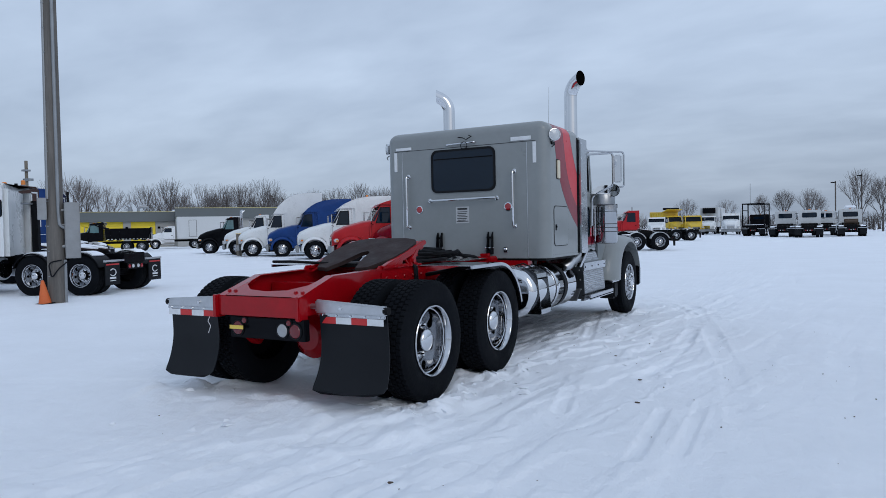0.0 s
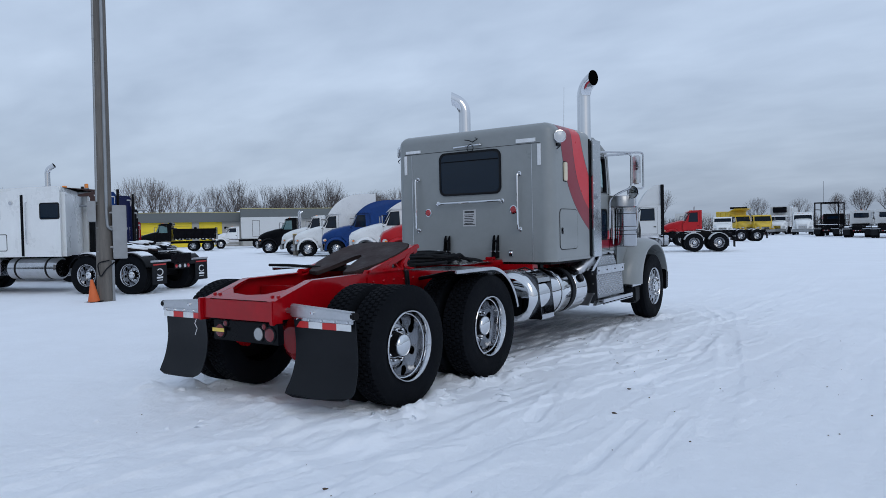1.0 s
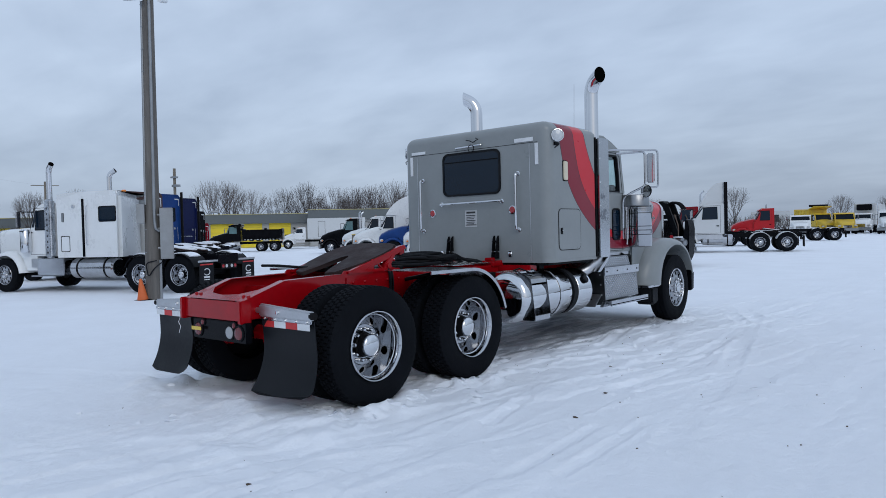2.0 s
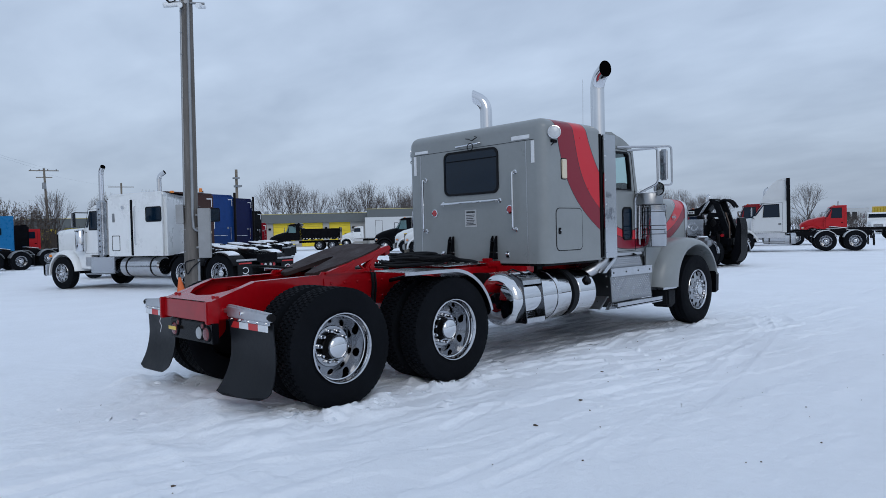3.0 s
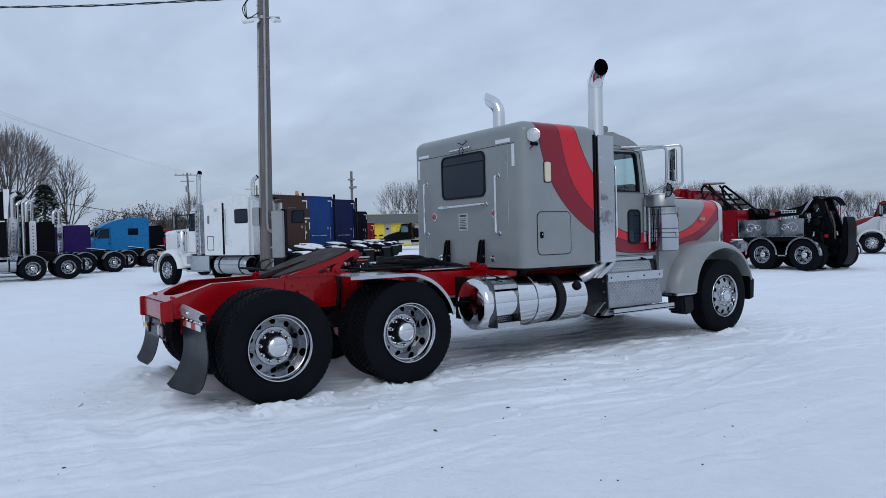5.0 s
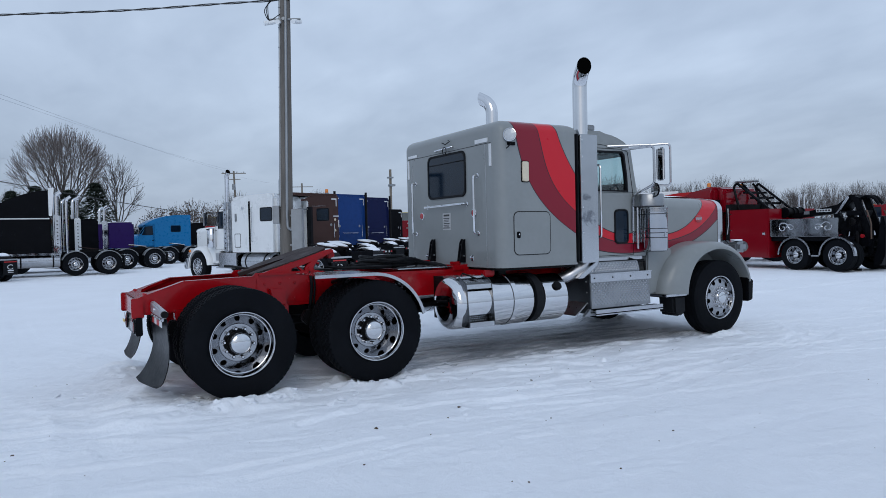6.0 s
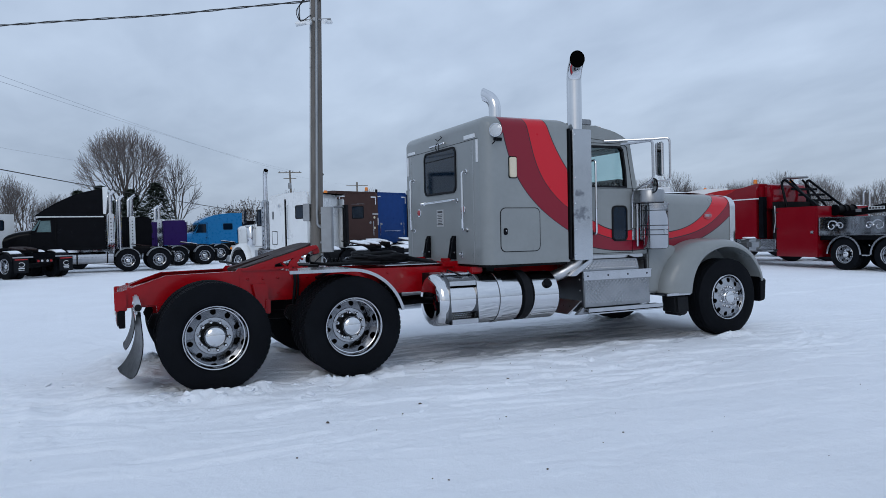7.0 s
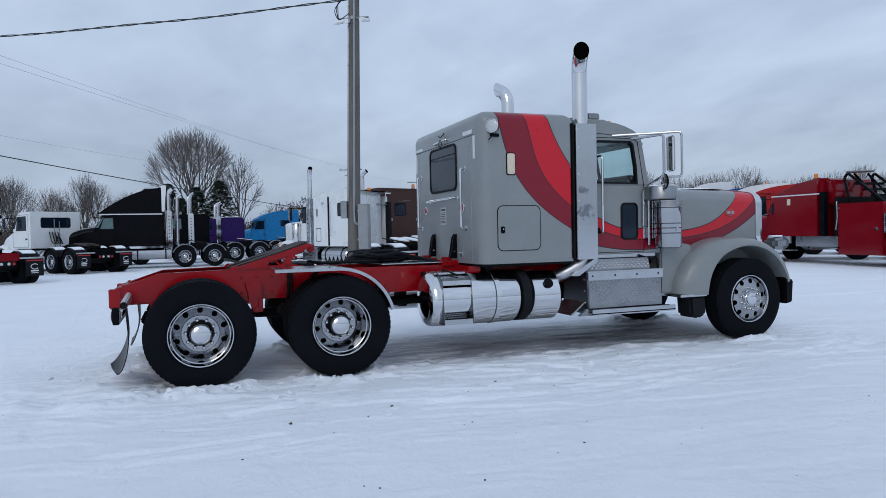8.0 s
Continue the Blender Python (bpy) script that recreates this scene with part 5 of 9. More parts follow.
# ---- stacks and heat shields
for sx in (1, -1):
    # added black strip that stands in for the shaded gap behind the sleeper
    part("gap_seal", flip(box(0.98, 1.150, 3.992, 4.016, 1.1, 2.62, 0.004), sx), "rubber", truck)
    shield = part("stack_shield", flip(join(prism(rounded(4.018, 4.285, 1.085, 2.615, 0.012, 2), 1.155, 1.185, "x", 0.006), box(1.0, 1.16, 4.022, 4.04, 1.09, 2.6), box(1.0, 1.16, 4.26, 4.28, 1.09, 2.6)), sx), "shield", truck, "tall stainless heat shield with dark reflections painted on")
    for z in (1.15, 1.45, 1.75, 2.05, 2.35, 2.55):
        part("shield_screw", flip(lathe([(0.012, 0), (0.010, 0.006), (0, 0.008)], 8, Matrix.Translation((1.185, 4.04, z)) @ LAY), sx), "chrome", shield)
    d = Vector((0.92, -0.39, 0)).normalized()
    base = Vector((1.0 if sx > 0 else 0.88, 4.185, 0))
    line = [base + Vector((0, 0, z)) for z in (1.2, 2.0, 2.6, 3.0, 3.2)]
    for k in range(1, 9):
        a = radians(62 * k / 8)
        line.append(base + Vector((0, 0, 3.2)) + d * (0.22 * (1 - math.cos(a))) + Vector((0, 0, 0.22 * math.sin(a))))
    end_dir = (d * math.sin(radians(62)) + Vector((0, 0, math.cos(radians(62))))).normalized()
    line.append(line[-1] + end_dir * 0.16)
    pipe = tube(line, 0.089, 28, cap=False)
    # slash the mouth upright
    mouth = line[-1]
    cut_n = d
    bmesh.ops.bisect_plane(pipe, geom=list(pipe.verts) + list(pipe.edges) + list(pipe.faces), plane_co=mouth - end_dir * 0.085, plane_no=cut_n, clear_outer=True)
    st = part("exhaust_pipe", flip(pipe, sx), "chrome", truck, "tall chrome exhaust stack with a turned-out mouth", smooth=60)
    inner = tube([line[-5] , line[-3], line[-2], mouth - end_dir * 0.0], 0.083, 24, cap=True)
    bmesh.ops.bisect_plane(inner, geom=list(inner.verts) + list(inner.edges) + list(inner.faces), plane_co=mouth - end_dir * 0.097, plane_no=cut_n, clear_outer=True)
    bmesh.ops.holes_fill(inner, edges=[e for e in inner.edges if e.is_boundary])
    part("stack_mouth", flip(inner, sx), "soot", st, "sooty black stack mouth")
    part("exhaust_elbow", flip(tube(bent([(1.07, 4.17, 1.25), (1.07, 4.17, 1.05), (1.0, 3.9, 0.9), (0.7, 3.8, 0.85)], 0.12), 0.07, 16), sx), "brushed", st)
    part("diagonal_strut", flip(prism([(3.96, 0.90), (4.02, 0.95), (4.24, 1.085), (4.30, 1.085), (4.26, 1.04), (4.05, 0.90)], 1.10, 1.17, "x", 0.006), sx), "alu", truck, "polished diagonal strut")

# ---- cab
cab_low = [(4.06, 1.12), (5.30, 1.12), (5.30, 1.72), (5.22, 1.86), (5.13, 1.945), (4.06, 1.945)]
cab_roof = [(4.06, 2.56), (4.92, 2.50), (5.02, 2.50), (5.03, 2.535), (4.97, 2.58), (4.78, 2.655), (4.5, 2.70), (4.06, 2.715)]
roof_bm = prism(cab_roof, -1.0, 1.0, "x")
bmesh.ops.bevel(roof_bm, geom=[e for e in roof_bm.edges if all(v.co.z > 2.52 for v in e.verts)], offset=0.035, segments=3, affect="EDGES", clamp_overlap=True)
cab = part("cab", prism(cab_low, -1.0, 1.0, "x", 0.012, 2), "door", truck, "silver day cab with a red and maroon band along the door", smooth=40)
part("cab_roof", roof_bm, "silver", cab, "silver cab roof", smooth=40)
part("cab_back", box(-0.98, 0.98, 4.06, 4.10, 1.945, 2.60), "cab_lining", cab)
part("dashboard", prism([(4.80, 1.90), (5.10, 1.90), (5.08, 2.02), (4.92, 2.07), (4.80, 2.03)], -0.94, 0.94, "x", 0.02), "grime", cab, "dark dashboard")
wheel_at = Matrix.Translation((-0.45, 4.72, 2.06)) @ Matrix.Rotation(radians(-48), 4, "X")
part("steering_wheel", join(moved(tube([(0.22 * math.cos(k * 0.2618), 0.22 * math.sin(k * 0.2618), 0) for k in range(25)], 0.016, 8), wheel_at), moved(rod((0, 0, 0), (0, 0, -0.25), 0.03, 8), wheel_at), moved(box(-0.21, 0.21, -0.02, 0.02, -0.015, 0.0), wheel_at)), "black", cab, "black steering wheel")
for cx in (-0.5, 0.5):
    seat = part("seat_back", box(cx - 0.24, cx + 0.24, 4.20, 4.32, 1.90, 2.26, 0.05, 3), "grime", cab, "dark seat back")
    part("headrest", box(cx - 0.13, cx + 0.13, 4.21, 4.30, 2.28, 2.42, 0.035, 3), "grime", seat)
part("screen_post", prism([(5.115, 1.94), (5.14, 1.94), (5.025, 2.51), (5.0, 2.51)], -0.02, 0.02, "x"), "rubber", cab)
part("cab_floor_trim", box(-1.01, 1.01, 4.06, 5.2, 1.085, 1.125, 0.006), "brushed", cab)
for sx in (1, -1):
    wi = [(4.38, 1.975), (4.945, 1.97), (4.932, 2.16), (4.89, 2.41), (4.86, 2.438), (4.42, 2.435), (4.38, 2.40)]
    wo = [(4.355, 1.955), (4.967, 1.95), (4.955, 2.165), (4.912, 2.425), (4.87, 2.462), (4.41, 2.46), (4.355, 2.41)]
    pillars = [(4.06, 1.945), (5.13, 1.945), (5.085, 2.16), (5.02, 2.505), (4.92, 2.505), (4.06, 2.57), (4.06, 2.3)]
    part("window_pillar", flip(ring_frame(pillars, wo, 0.95, 1.0, "x"), sx), "silver", cab)
    dw = part("door_window", flip(prism(wi, 0.972, 0.978, "x"), sx), "pane", cab, "greenish door window")
    dw.visible_shadow = False
    part("window_rubber", flip(ring_frame(wo, wi, 0.955, 1.006, "x"), sx), "rubber", dw)
    dl = [(4.32, 1.15), (5.04, 1.15), (5.05, 1.5), (5.05, 1.93), (4.965, 2.45), (4.90, 2.487), (4.36, 2.487), (4.32, 2.46)]
    dl2 = [(4.314, 1.144), (5.046, 1.144), (5.056, 1.5), (5.056, 1.932), (4.971, 2.455), (4.902, 2.493), (4.355, 2.493), (4.314, 2.465)]
    part("door_seam", flip(ring_frame(dl2, dl, 0.995, 1.0035, "x"), sx), "grime", cab)
    lw_i, lw_o = rounded(4.74, 4.94, 1.31, 1.71, 0.05, 4), rounded(4.72, 4.96, 1.29, 1.73, 0.06, 4)
    lw = part("peep_window", flip(prism(lw_i, 0.996, 1.006, "x"), sx), "glass", cab, "dark lower door window")
    part("window_rubber", flip(ring_frame(lw_o, lw_i, 0.994, 1.012, "x"), sx), "rubber", lw)
    gb = part("door_grab_bar", flip(tube(bent([(1.0, 4.42, 2.27), (1.085, 4.42, 2.27), (1.085, 4.42, 1.38), (1.0, 4.42, 1.38)], 0.05), 0.014, 10), sx), "chrome", cab, "long chrome grab bar")
    part("door_handle", flip(box(1.0, 1.02, 4.36, 4.43, 1.37, 1.44, 0.006), sx), "black", cab)
    part("hinge", flip(box(1.0, 1.015, 5.03, 5.09, 1.30, 1.44, 0.004), sx), "chrome", cab)
    part("hinge", flip(box(1.0, 1.015, 5.03, 5.09, 1.70, 1.80, 0.004), sx), "chrome", cab)
ws = bmesh.new()
q = [ws.verts.new(v) for v in ((-0.95, 5.118, 1.95), (0.95, 5.118, 1.95), (0.95, 5.008, 2.505), (-0.95, 5.008, 2.505))]
ws.faces.new(q)
geom = bmesh.ops.solidify(ws, geom=list(ws.faces), thickness=0.012)
part("windscreen", ws, "pane", cab, "upright windscreen").visible_shadow = False
part("visor", prism([(5.00, 2.52), (5.12, 2.43), (5.13, 2.445), (5.02, 2.54)], -0.9, 0.9, "x"), "alu", cab, "polished sun visor")
for cx in (-0.7, -0.35, 0.0, 0.35, 0.7):
    part("roof_marker", lathe([(0.035, 0), (0.03, 0.04), (0.0, 0.055)], 12, Matrix.Translation((cx * 1.15, 4.70, 2.672))), "amber", cab)
part("roof_lamp", join(box(0.74, 0.90, 4.36, 4.52, 2.715, 2.79, 0.012), box(0.80, 0.84, 4.40, 4.46, 2.66, 2.72)), "grey_steel", cab, "roof lamp bar")
part("air_horn", join(tube([(0.6, 4.1, 2.715), (0.6, 4.45, 2.725), (0.6, 4.58, 2.73)], 0.02, 10), lathe([(0.02, 0), (0.03, 0.05), (0.06, 0.1)], 16, Matrix.Translation((0.6, 4.58, 2.73)) @ Matrix.Rotation(radians(-90), 4, "X")), box(0.58, 0.62, 4.2, 4.25, 2.64, 2.72), box(0.58, 0.62, 4.45, 4.5, 2.6, 2.72)), "chrome", cab, "chrome air horn on the roof")
part("antenna", rod((0.55, 4.52, 2.62), (0.58, 4.50, 3.45), 0.0022, 5), "grey_steel", cab)
# mirrors
for sx in (1, -1):
    arm = part("mirror_arm", flip(join(tube(bent([(1.0, 4.62, 2.515), (1.32, 5.10, 2.52), (1.40, 5.20, 2.525)], 0.05), 0.014, 8), tube(bent([(1.0, 4.88, 2.485), (1.10, 4.95, 2.49), (1.32, 5.10, 2.505), (1.32, 5.10, 2.03), (1.12, 5.03, 1.93), (1.03, 5.02, 1.86), (1.02, 5.02, 1.45)], 0.05), 0.016, 8), tube(bent([(1.32, 5.10, 2.52), (1.44, 5.255, 2.525), (1.44, 5.255, 2.01), (1.34, 5.12, 2.01)], 0.05), 0.014, 8)), sx), "alu", truck, "polished mirror bracket")
    glass_at = Matrix.Translation((1.375, 5.165, 2.275)) @ Matrix.Rotation(radians(6), 4, "Z")
    mh = part("mirror_head", flip(moved(box(-0.055, 0.055, -0.03, 0.02, -0.205, 0.205, 0.018, 3), glass_at), sx), "chrome", arm, "tall chrome mirror")
    part("mirror_glass", flip(moved(box(-0.046, 0.046, -0.034, -0.030, -0.19, 0.19), glass_at), sx), "chrome", mh)
    ca = Matrix.Translation((1.335, 5.10, 1.958)) @ Matrix.Rotation(radians(-14), 4, "Z") @ Matrix.Rotation(radians(90), 4, "X")
    cm = part("convex_mirror", flip(lathe([(0, -0.03), (0.055, -0.026), (0.088, -0.005), (0.09, 0.006), (0.081, 0.012)], 22, ca), sx), "black", arm, "round convex mirror")
    part("convex_glass", flip(lathe([(0.081, 0.011), (0.045, 0.017), (0.0, 0.020)], 22, ca), sx), "chrome", cm)

# ---- hood, grille shell, fenders
def smooth_line(pts, n=4):
    """A round curve through the points."""
    out = []
    for k in range(len(pts) - 1):
        p0, p1, p2, p3 = [Vector(pts[min(max(k + j, 0), len(pts) - 1)]) for j in (-1, 0, 1, 2)]
        for i in range(n):
            t = i / n
            q = 0.5 * (2 * p1 + (p2 - p0) * t + (2 * p0 - 5 * p1 + 4 * p2 - p3) * t * t + (3 * p1 - p0 - 3 * p2 + p3) * t ** 3)
            out.append((q.x, q.y))
    return out + [tuple(pts[-1])]


def loft(sections, cap=True):
    bm = bmesh.new()
    rows = [[bm.verts.new(p) for p in s] for s in sections]
    for a, b in zip(rows, rows[1:]):
        for k in range(len(a) - 1):
            bm.faces.new((a[k], a[k + 1], b[k + 1], b[k]))
    if cap:
        bm.faces.new(rows[0])
        bm.faces.new(rows[-1][::-1])
    return bm


def hood_section(y, w, top, low, r=0.16, crown=0.05):
    pts = [(w, y, low), (w, y, low + (top - low) * 0.35), (w, y, top - r)]
    for i in range(1, 8):
        a = radians(90 * i / 7)
        pts.append((w - r + r * math.cos(a), y, top - r + r * math.sin(a)))
    pts += [((w - r) * 0.66, y, top + crown * 0.55), ((w - r) * 0.33, y, top + crown * 0.9), (0, y, top + crown)]
    return pts + [(-x, yy, z) for x, yy, z in pts[-2::-1]]


hood = part("hood", loft([hood_section(5.28, 0.93, 1.90, 1.08), hood_section(5.5, 0.90, 1.90, 1.05), hood_section(6.2, 0.83, 1.895, 0.95), hood_section(6.8, 0.77, 1.885, 0.9), hood_section(7.02, 0.74, 1.87, 0.85)]), "hood", truck, "long silver hood with a rising red and maroon band", smooth=40)
shell = part("grille_shell", loft([hood_section(7.02, 0.75, 1.882, 0.78), hood_section(7.08, 0.75, 1.882, 0.78), hood_section(7.14, 0.735, 1.868, 0.78, 0.15), hood_section(7.16, 0.70, 1.84, 0.8, 0.13)]), "chrome", truck, "chrome radiator shell", smooth=40)
for k in range(15):
    part("grille_bar", box(-0.63 + 0.09 * k - 0.008, -0.63 + 0.09 * k + 0.008, 7.155, 7.18, 0.85, 1.72, 0.004), "chrome", shell)
part("hood_snow", loft([[(0.55, 5.9, 1.915), (0.3, 5.9, 1.942), (0, 5.9, 1.952), (-0.3, 5.9, 1.942), (-0.55, 5.9, 1.915)], [(0.55, 6.5, 1.925), (0.3, 6.5, 1.952), (0, 6.5, 1.965), (-0.3, 6.5, 1.952), (-0.55, 6.5, 1.925)], [(0.5, 6.95, 1.905), (0.3, 6.95, 1.93), (0, 6.95, 1.94), (-0.3, 6.95, 1.93), (-0.5, 6.95, 1.905)]], cap=False), "snow_cap", hood)
for sx in (1, -1):
    em = lathe([(0.05, 0.0), (0.05, 0.006), (0.043, 0.01), (0.0, 0.012)], 20, Matrix.Translation((0.803, 6.53, 1.60)) @ LAY)
    for v in em.verts:
        v.co.y = 6.53 + (v.co.y - 6.53) * 1.55
    eb = part("hood_badge", flip(em, sx), "red_lens", hood, "oval red hood badge")
    part("badge_bars", flip(join(*[box(0.812, 0.818, 6.47 + 0.022 * k, 6.483 + 0.022 * k, 1.585, 1.618) for k in range(6)]), sx), "chrome", eb)
    # fender: a rounded shell between an outer curve and the wheel arch
    outer = [(5.42, 0.62), (5.46, 0.80), (5.58, 1.0), (5.76, 1.15), (6.0, 1.25), (6.3, 1.29), (6.6, 1.27), (6.85, 1.18), (7.03, 1.03), (7.12, 0.87), (7.16, 0.74)]
    arch = [(5.80, 0.60), (5.83, 0.76), (5.90, 0.92), (6.03, 1.06), (6.2, 1.14), (6.42, 1.18), (6.64, 1.15), (6.83, 1.06), (6.96, 0.93), (7.04, 0.80), (7.07, 0.70)]
    outer, arch = smooth_line(outer), smooth_line(arch)
    lerp = lambda t, p: [(a[0] + (b[0] - a[0]) * t, a[1] + (b[1] - a[1]) * t) for a, b in zip(outer, arch)]
    prof = [(0.70, lerp(0.0, 0)), (1.02, lerp(0.0, 0)), (1.12, lerp(0.08, 0)), (1.19, lerp(0.3, 0)), (1.225, lerp(0.62, 0)), (1.235, lerp(0.9, 0)), (1.23, lerp(1.0, 0)), (1.20, lerp(1.02, 0)), (0.72, lerp(1.0, 0))]
    bm = bmesh.new()
    rows = [[bm.verts.new((x, y, z)) for y, z in line] for x, line in prof]
    for a, b in zip(rows, rows[1:] + rows[:1]):
        for k in range(len(a) - 1):
            bm.faces.new((a[k], a[k + 1], b[k + 1], b[k]))
    bm.faces.new([r[0] for r in rows])
    bm.faces.new([r[-1] for r in rows][::-1])
    fen = part("front_fender", flip(bm, sx), "silver", truck, "silver front fender", smooth=50)
    part("fender_trim", flip(box(0.75, 1.215, 5.40, 5.80, 0.585, 0.615, 0.008), sx), "alu", fen)
    part("front_mudguard", flip(prism([(5.56, 0.59), (5.80, 0.59), (5.81, 0.36), (5.70, 0.31), (5.58, 0.34)], 0.92, 1.19, "x", 0.03), sx), "rubber", fen, "black rubber splash guard")
    part("arch_liner", flip(box(0.66, 0.72, 5.7, 7.05, 0.55, 1.15), sx), "grime", fen)
    part("fender_back_panel", flip(prism([(5.28, 1.30), (5.75, 1.20), (5.60, 0.62), (5.26, 0.62)], 0.80, 1.02, "x", 0.02), sx), "silver", fen)
    lamp_at = Matrix.Translation((0.99, 7.10, 1.19)) @ Matrix.Diagonal((1.05, 1, 0.78, 1)) @ Matrix.Rotation(radians(-90), 4, "X")
    pod = box(0.875, 1.105, 6.985, 7.215, 1.10, 1.275, 0.045, 4)
    for v in pod.verts:
        v.co.z = 1.19 + (v.co.z - 1.19) * (0.72 + 0.28 * (v.co.y - 6.985) / 0.23)
    hl = part("headlamp", flip(pod, sx), "step_alu", truck, "squared chrome headlamp pod with snow on top", smooth=40)
    part("headlamp_lens", flip(lathe([(0.108, 0.12), (0.08, 0.15), (0.0, 0.165)], 28, lamp_at), sx), "white_lens", hl)
    part("headlamp_snow", flip(prism(rounded(0.92, 1.06, 7.02, 7.20, 0.06, 4), 1.272, 1.292, "z", 0.008), sx), "snow_cap", hl)
    part("headlamp_stand", flip(rod((0.9, 7.1, 0.8), (0.95, 7.12, 1.12), 0.03, 10), sx), "chrome", hl)
part("bumper", prism([(7.04, 0.42), (7.15, 0.44), (7.17, 0.72), (7.04, 0.76)], -1.22, 1.22, "x", 0.015), "black", truck, "black front bumper")
part("engine_block", box(-0.45, 0.45, 5.5, 6.95, 0.85, 1.6, 0.06), "grime", truck)
# air cleaners
for sx in (1, -1):
    base = Matrix.Translation((1.17, 5.262, 0))
    acb = part("air_cleaner", flip(lathe([(0.0, 1.18), (0.12, 1.18), (0.15, 1.195), (0.157, 1.215), (0.157, 1.72), (0.168, 1.725), (0.168, 1.745), (0.15, 1.75), (0.0, 1.75)], 36, base), sx), "mirror_box", truck, "chrome air cleaner canister")
    part("cleaner_cap", flip(lathe([(0.0, 1.755), (0.185, 1.755), (0.195, 1.765), (0.195, 1.90), (0.185, 1.915), (0.0, 1.92)], 36, Matrix.Translation((1.12, 5.20, 0))), sx), "step_alu", acb, "perforated intake cap")
    part("cap_snow", flip(lathe([(0.18, 1.915), (0.17, 1.925), (0.0, 1.93)], 24, Matrix.Translation((1.12, 5.20, 0))), sx), "snow_cap", acb)
    for z in (1.36, 1.42, 1.475, 1.66):
        part("cleaner_strap", flip(lathe([(0.157, z - 0.006), (0.1595, z - 0.005), (0.1595, z + 0.005), (0.157, z + 0.006)], 36, base), sx), "strap", acb)
    for z in (1.40, 1.735):
        part("strap_latch", flip(join(box(1.16, 1.20, 5.425, 5.445, z - 0.03, z + 0.03, 0.004), box(1.31, 1.335, 5.25, 5.29, z - 0.03, z + 0.03, 0.004)), sx), "alu", acb)
    part("intake_pipe", flip(rod((1.12, 5.25, 1.55), (0.8, 5.32, 1.55), 0.075, 16), sx), "brushed", acb)
    part("cowl_bracket", flip(join(tube([(1.04, 5.09, 1.22), (1.04, 5.09, 1.75)], 0.018, 10), tube([(1.04, 5.14, 1.30), (1.04, 5.14, 1.75)], 0.014, 8)), sx), "alu", acb)

# ---- tanks and steps
def tread_bars(corner, along_u, along_v, nu, nv):
    """Short raised bars laid crosswise in turn over a sheet, as on tread plate."""
    o, u, v = Vector(corner), Vector(along_u), Vector(along_v)
    du, dv = u / nu, v / nv
    n = u.cross(v).normalized()
    n = n if n.x > 0 else -n
    bm = bmesh.new()
    for i in range(nu):
        for j in range(nv):
            c = o + du * (i + 0.5) + dv * (j + 0.5)
            a = (du + dv if (i + j) % 2 else du - dv) * 0.46
            b = (du - dv if (i + j) % 2 else du + dv) * 0.13
            ring = [bm.verts.new(c + p) for p in (a, b, -a, -b)]
            top = bm.verts.new(c + n * 0.006)
            for k in range(4):
                bm.faces.new((ring[k], ring[(k + 1) % 4], top))
    return bm


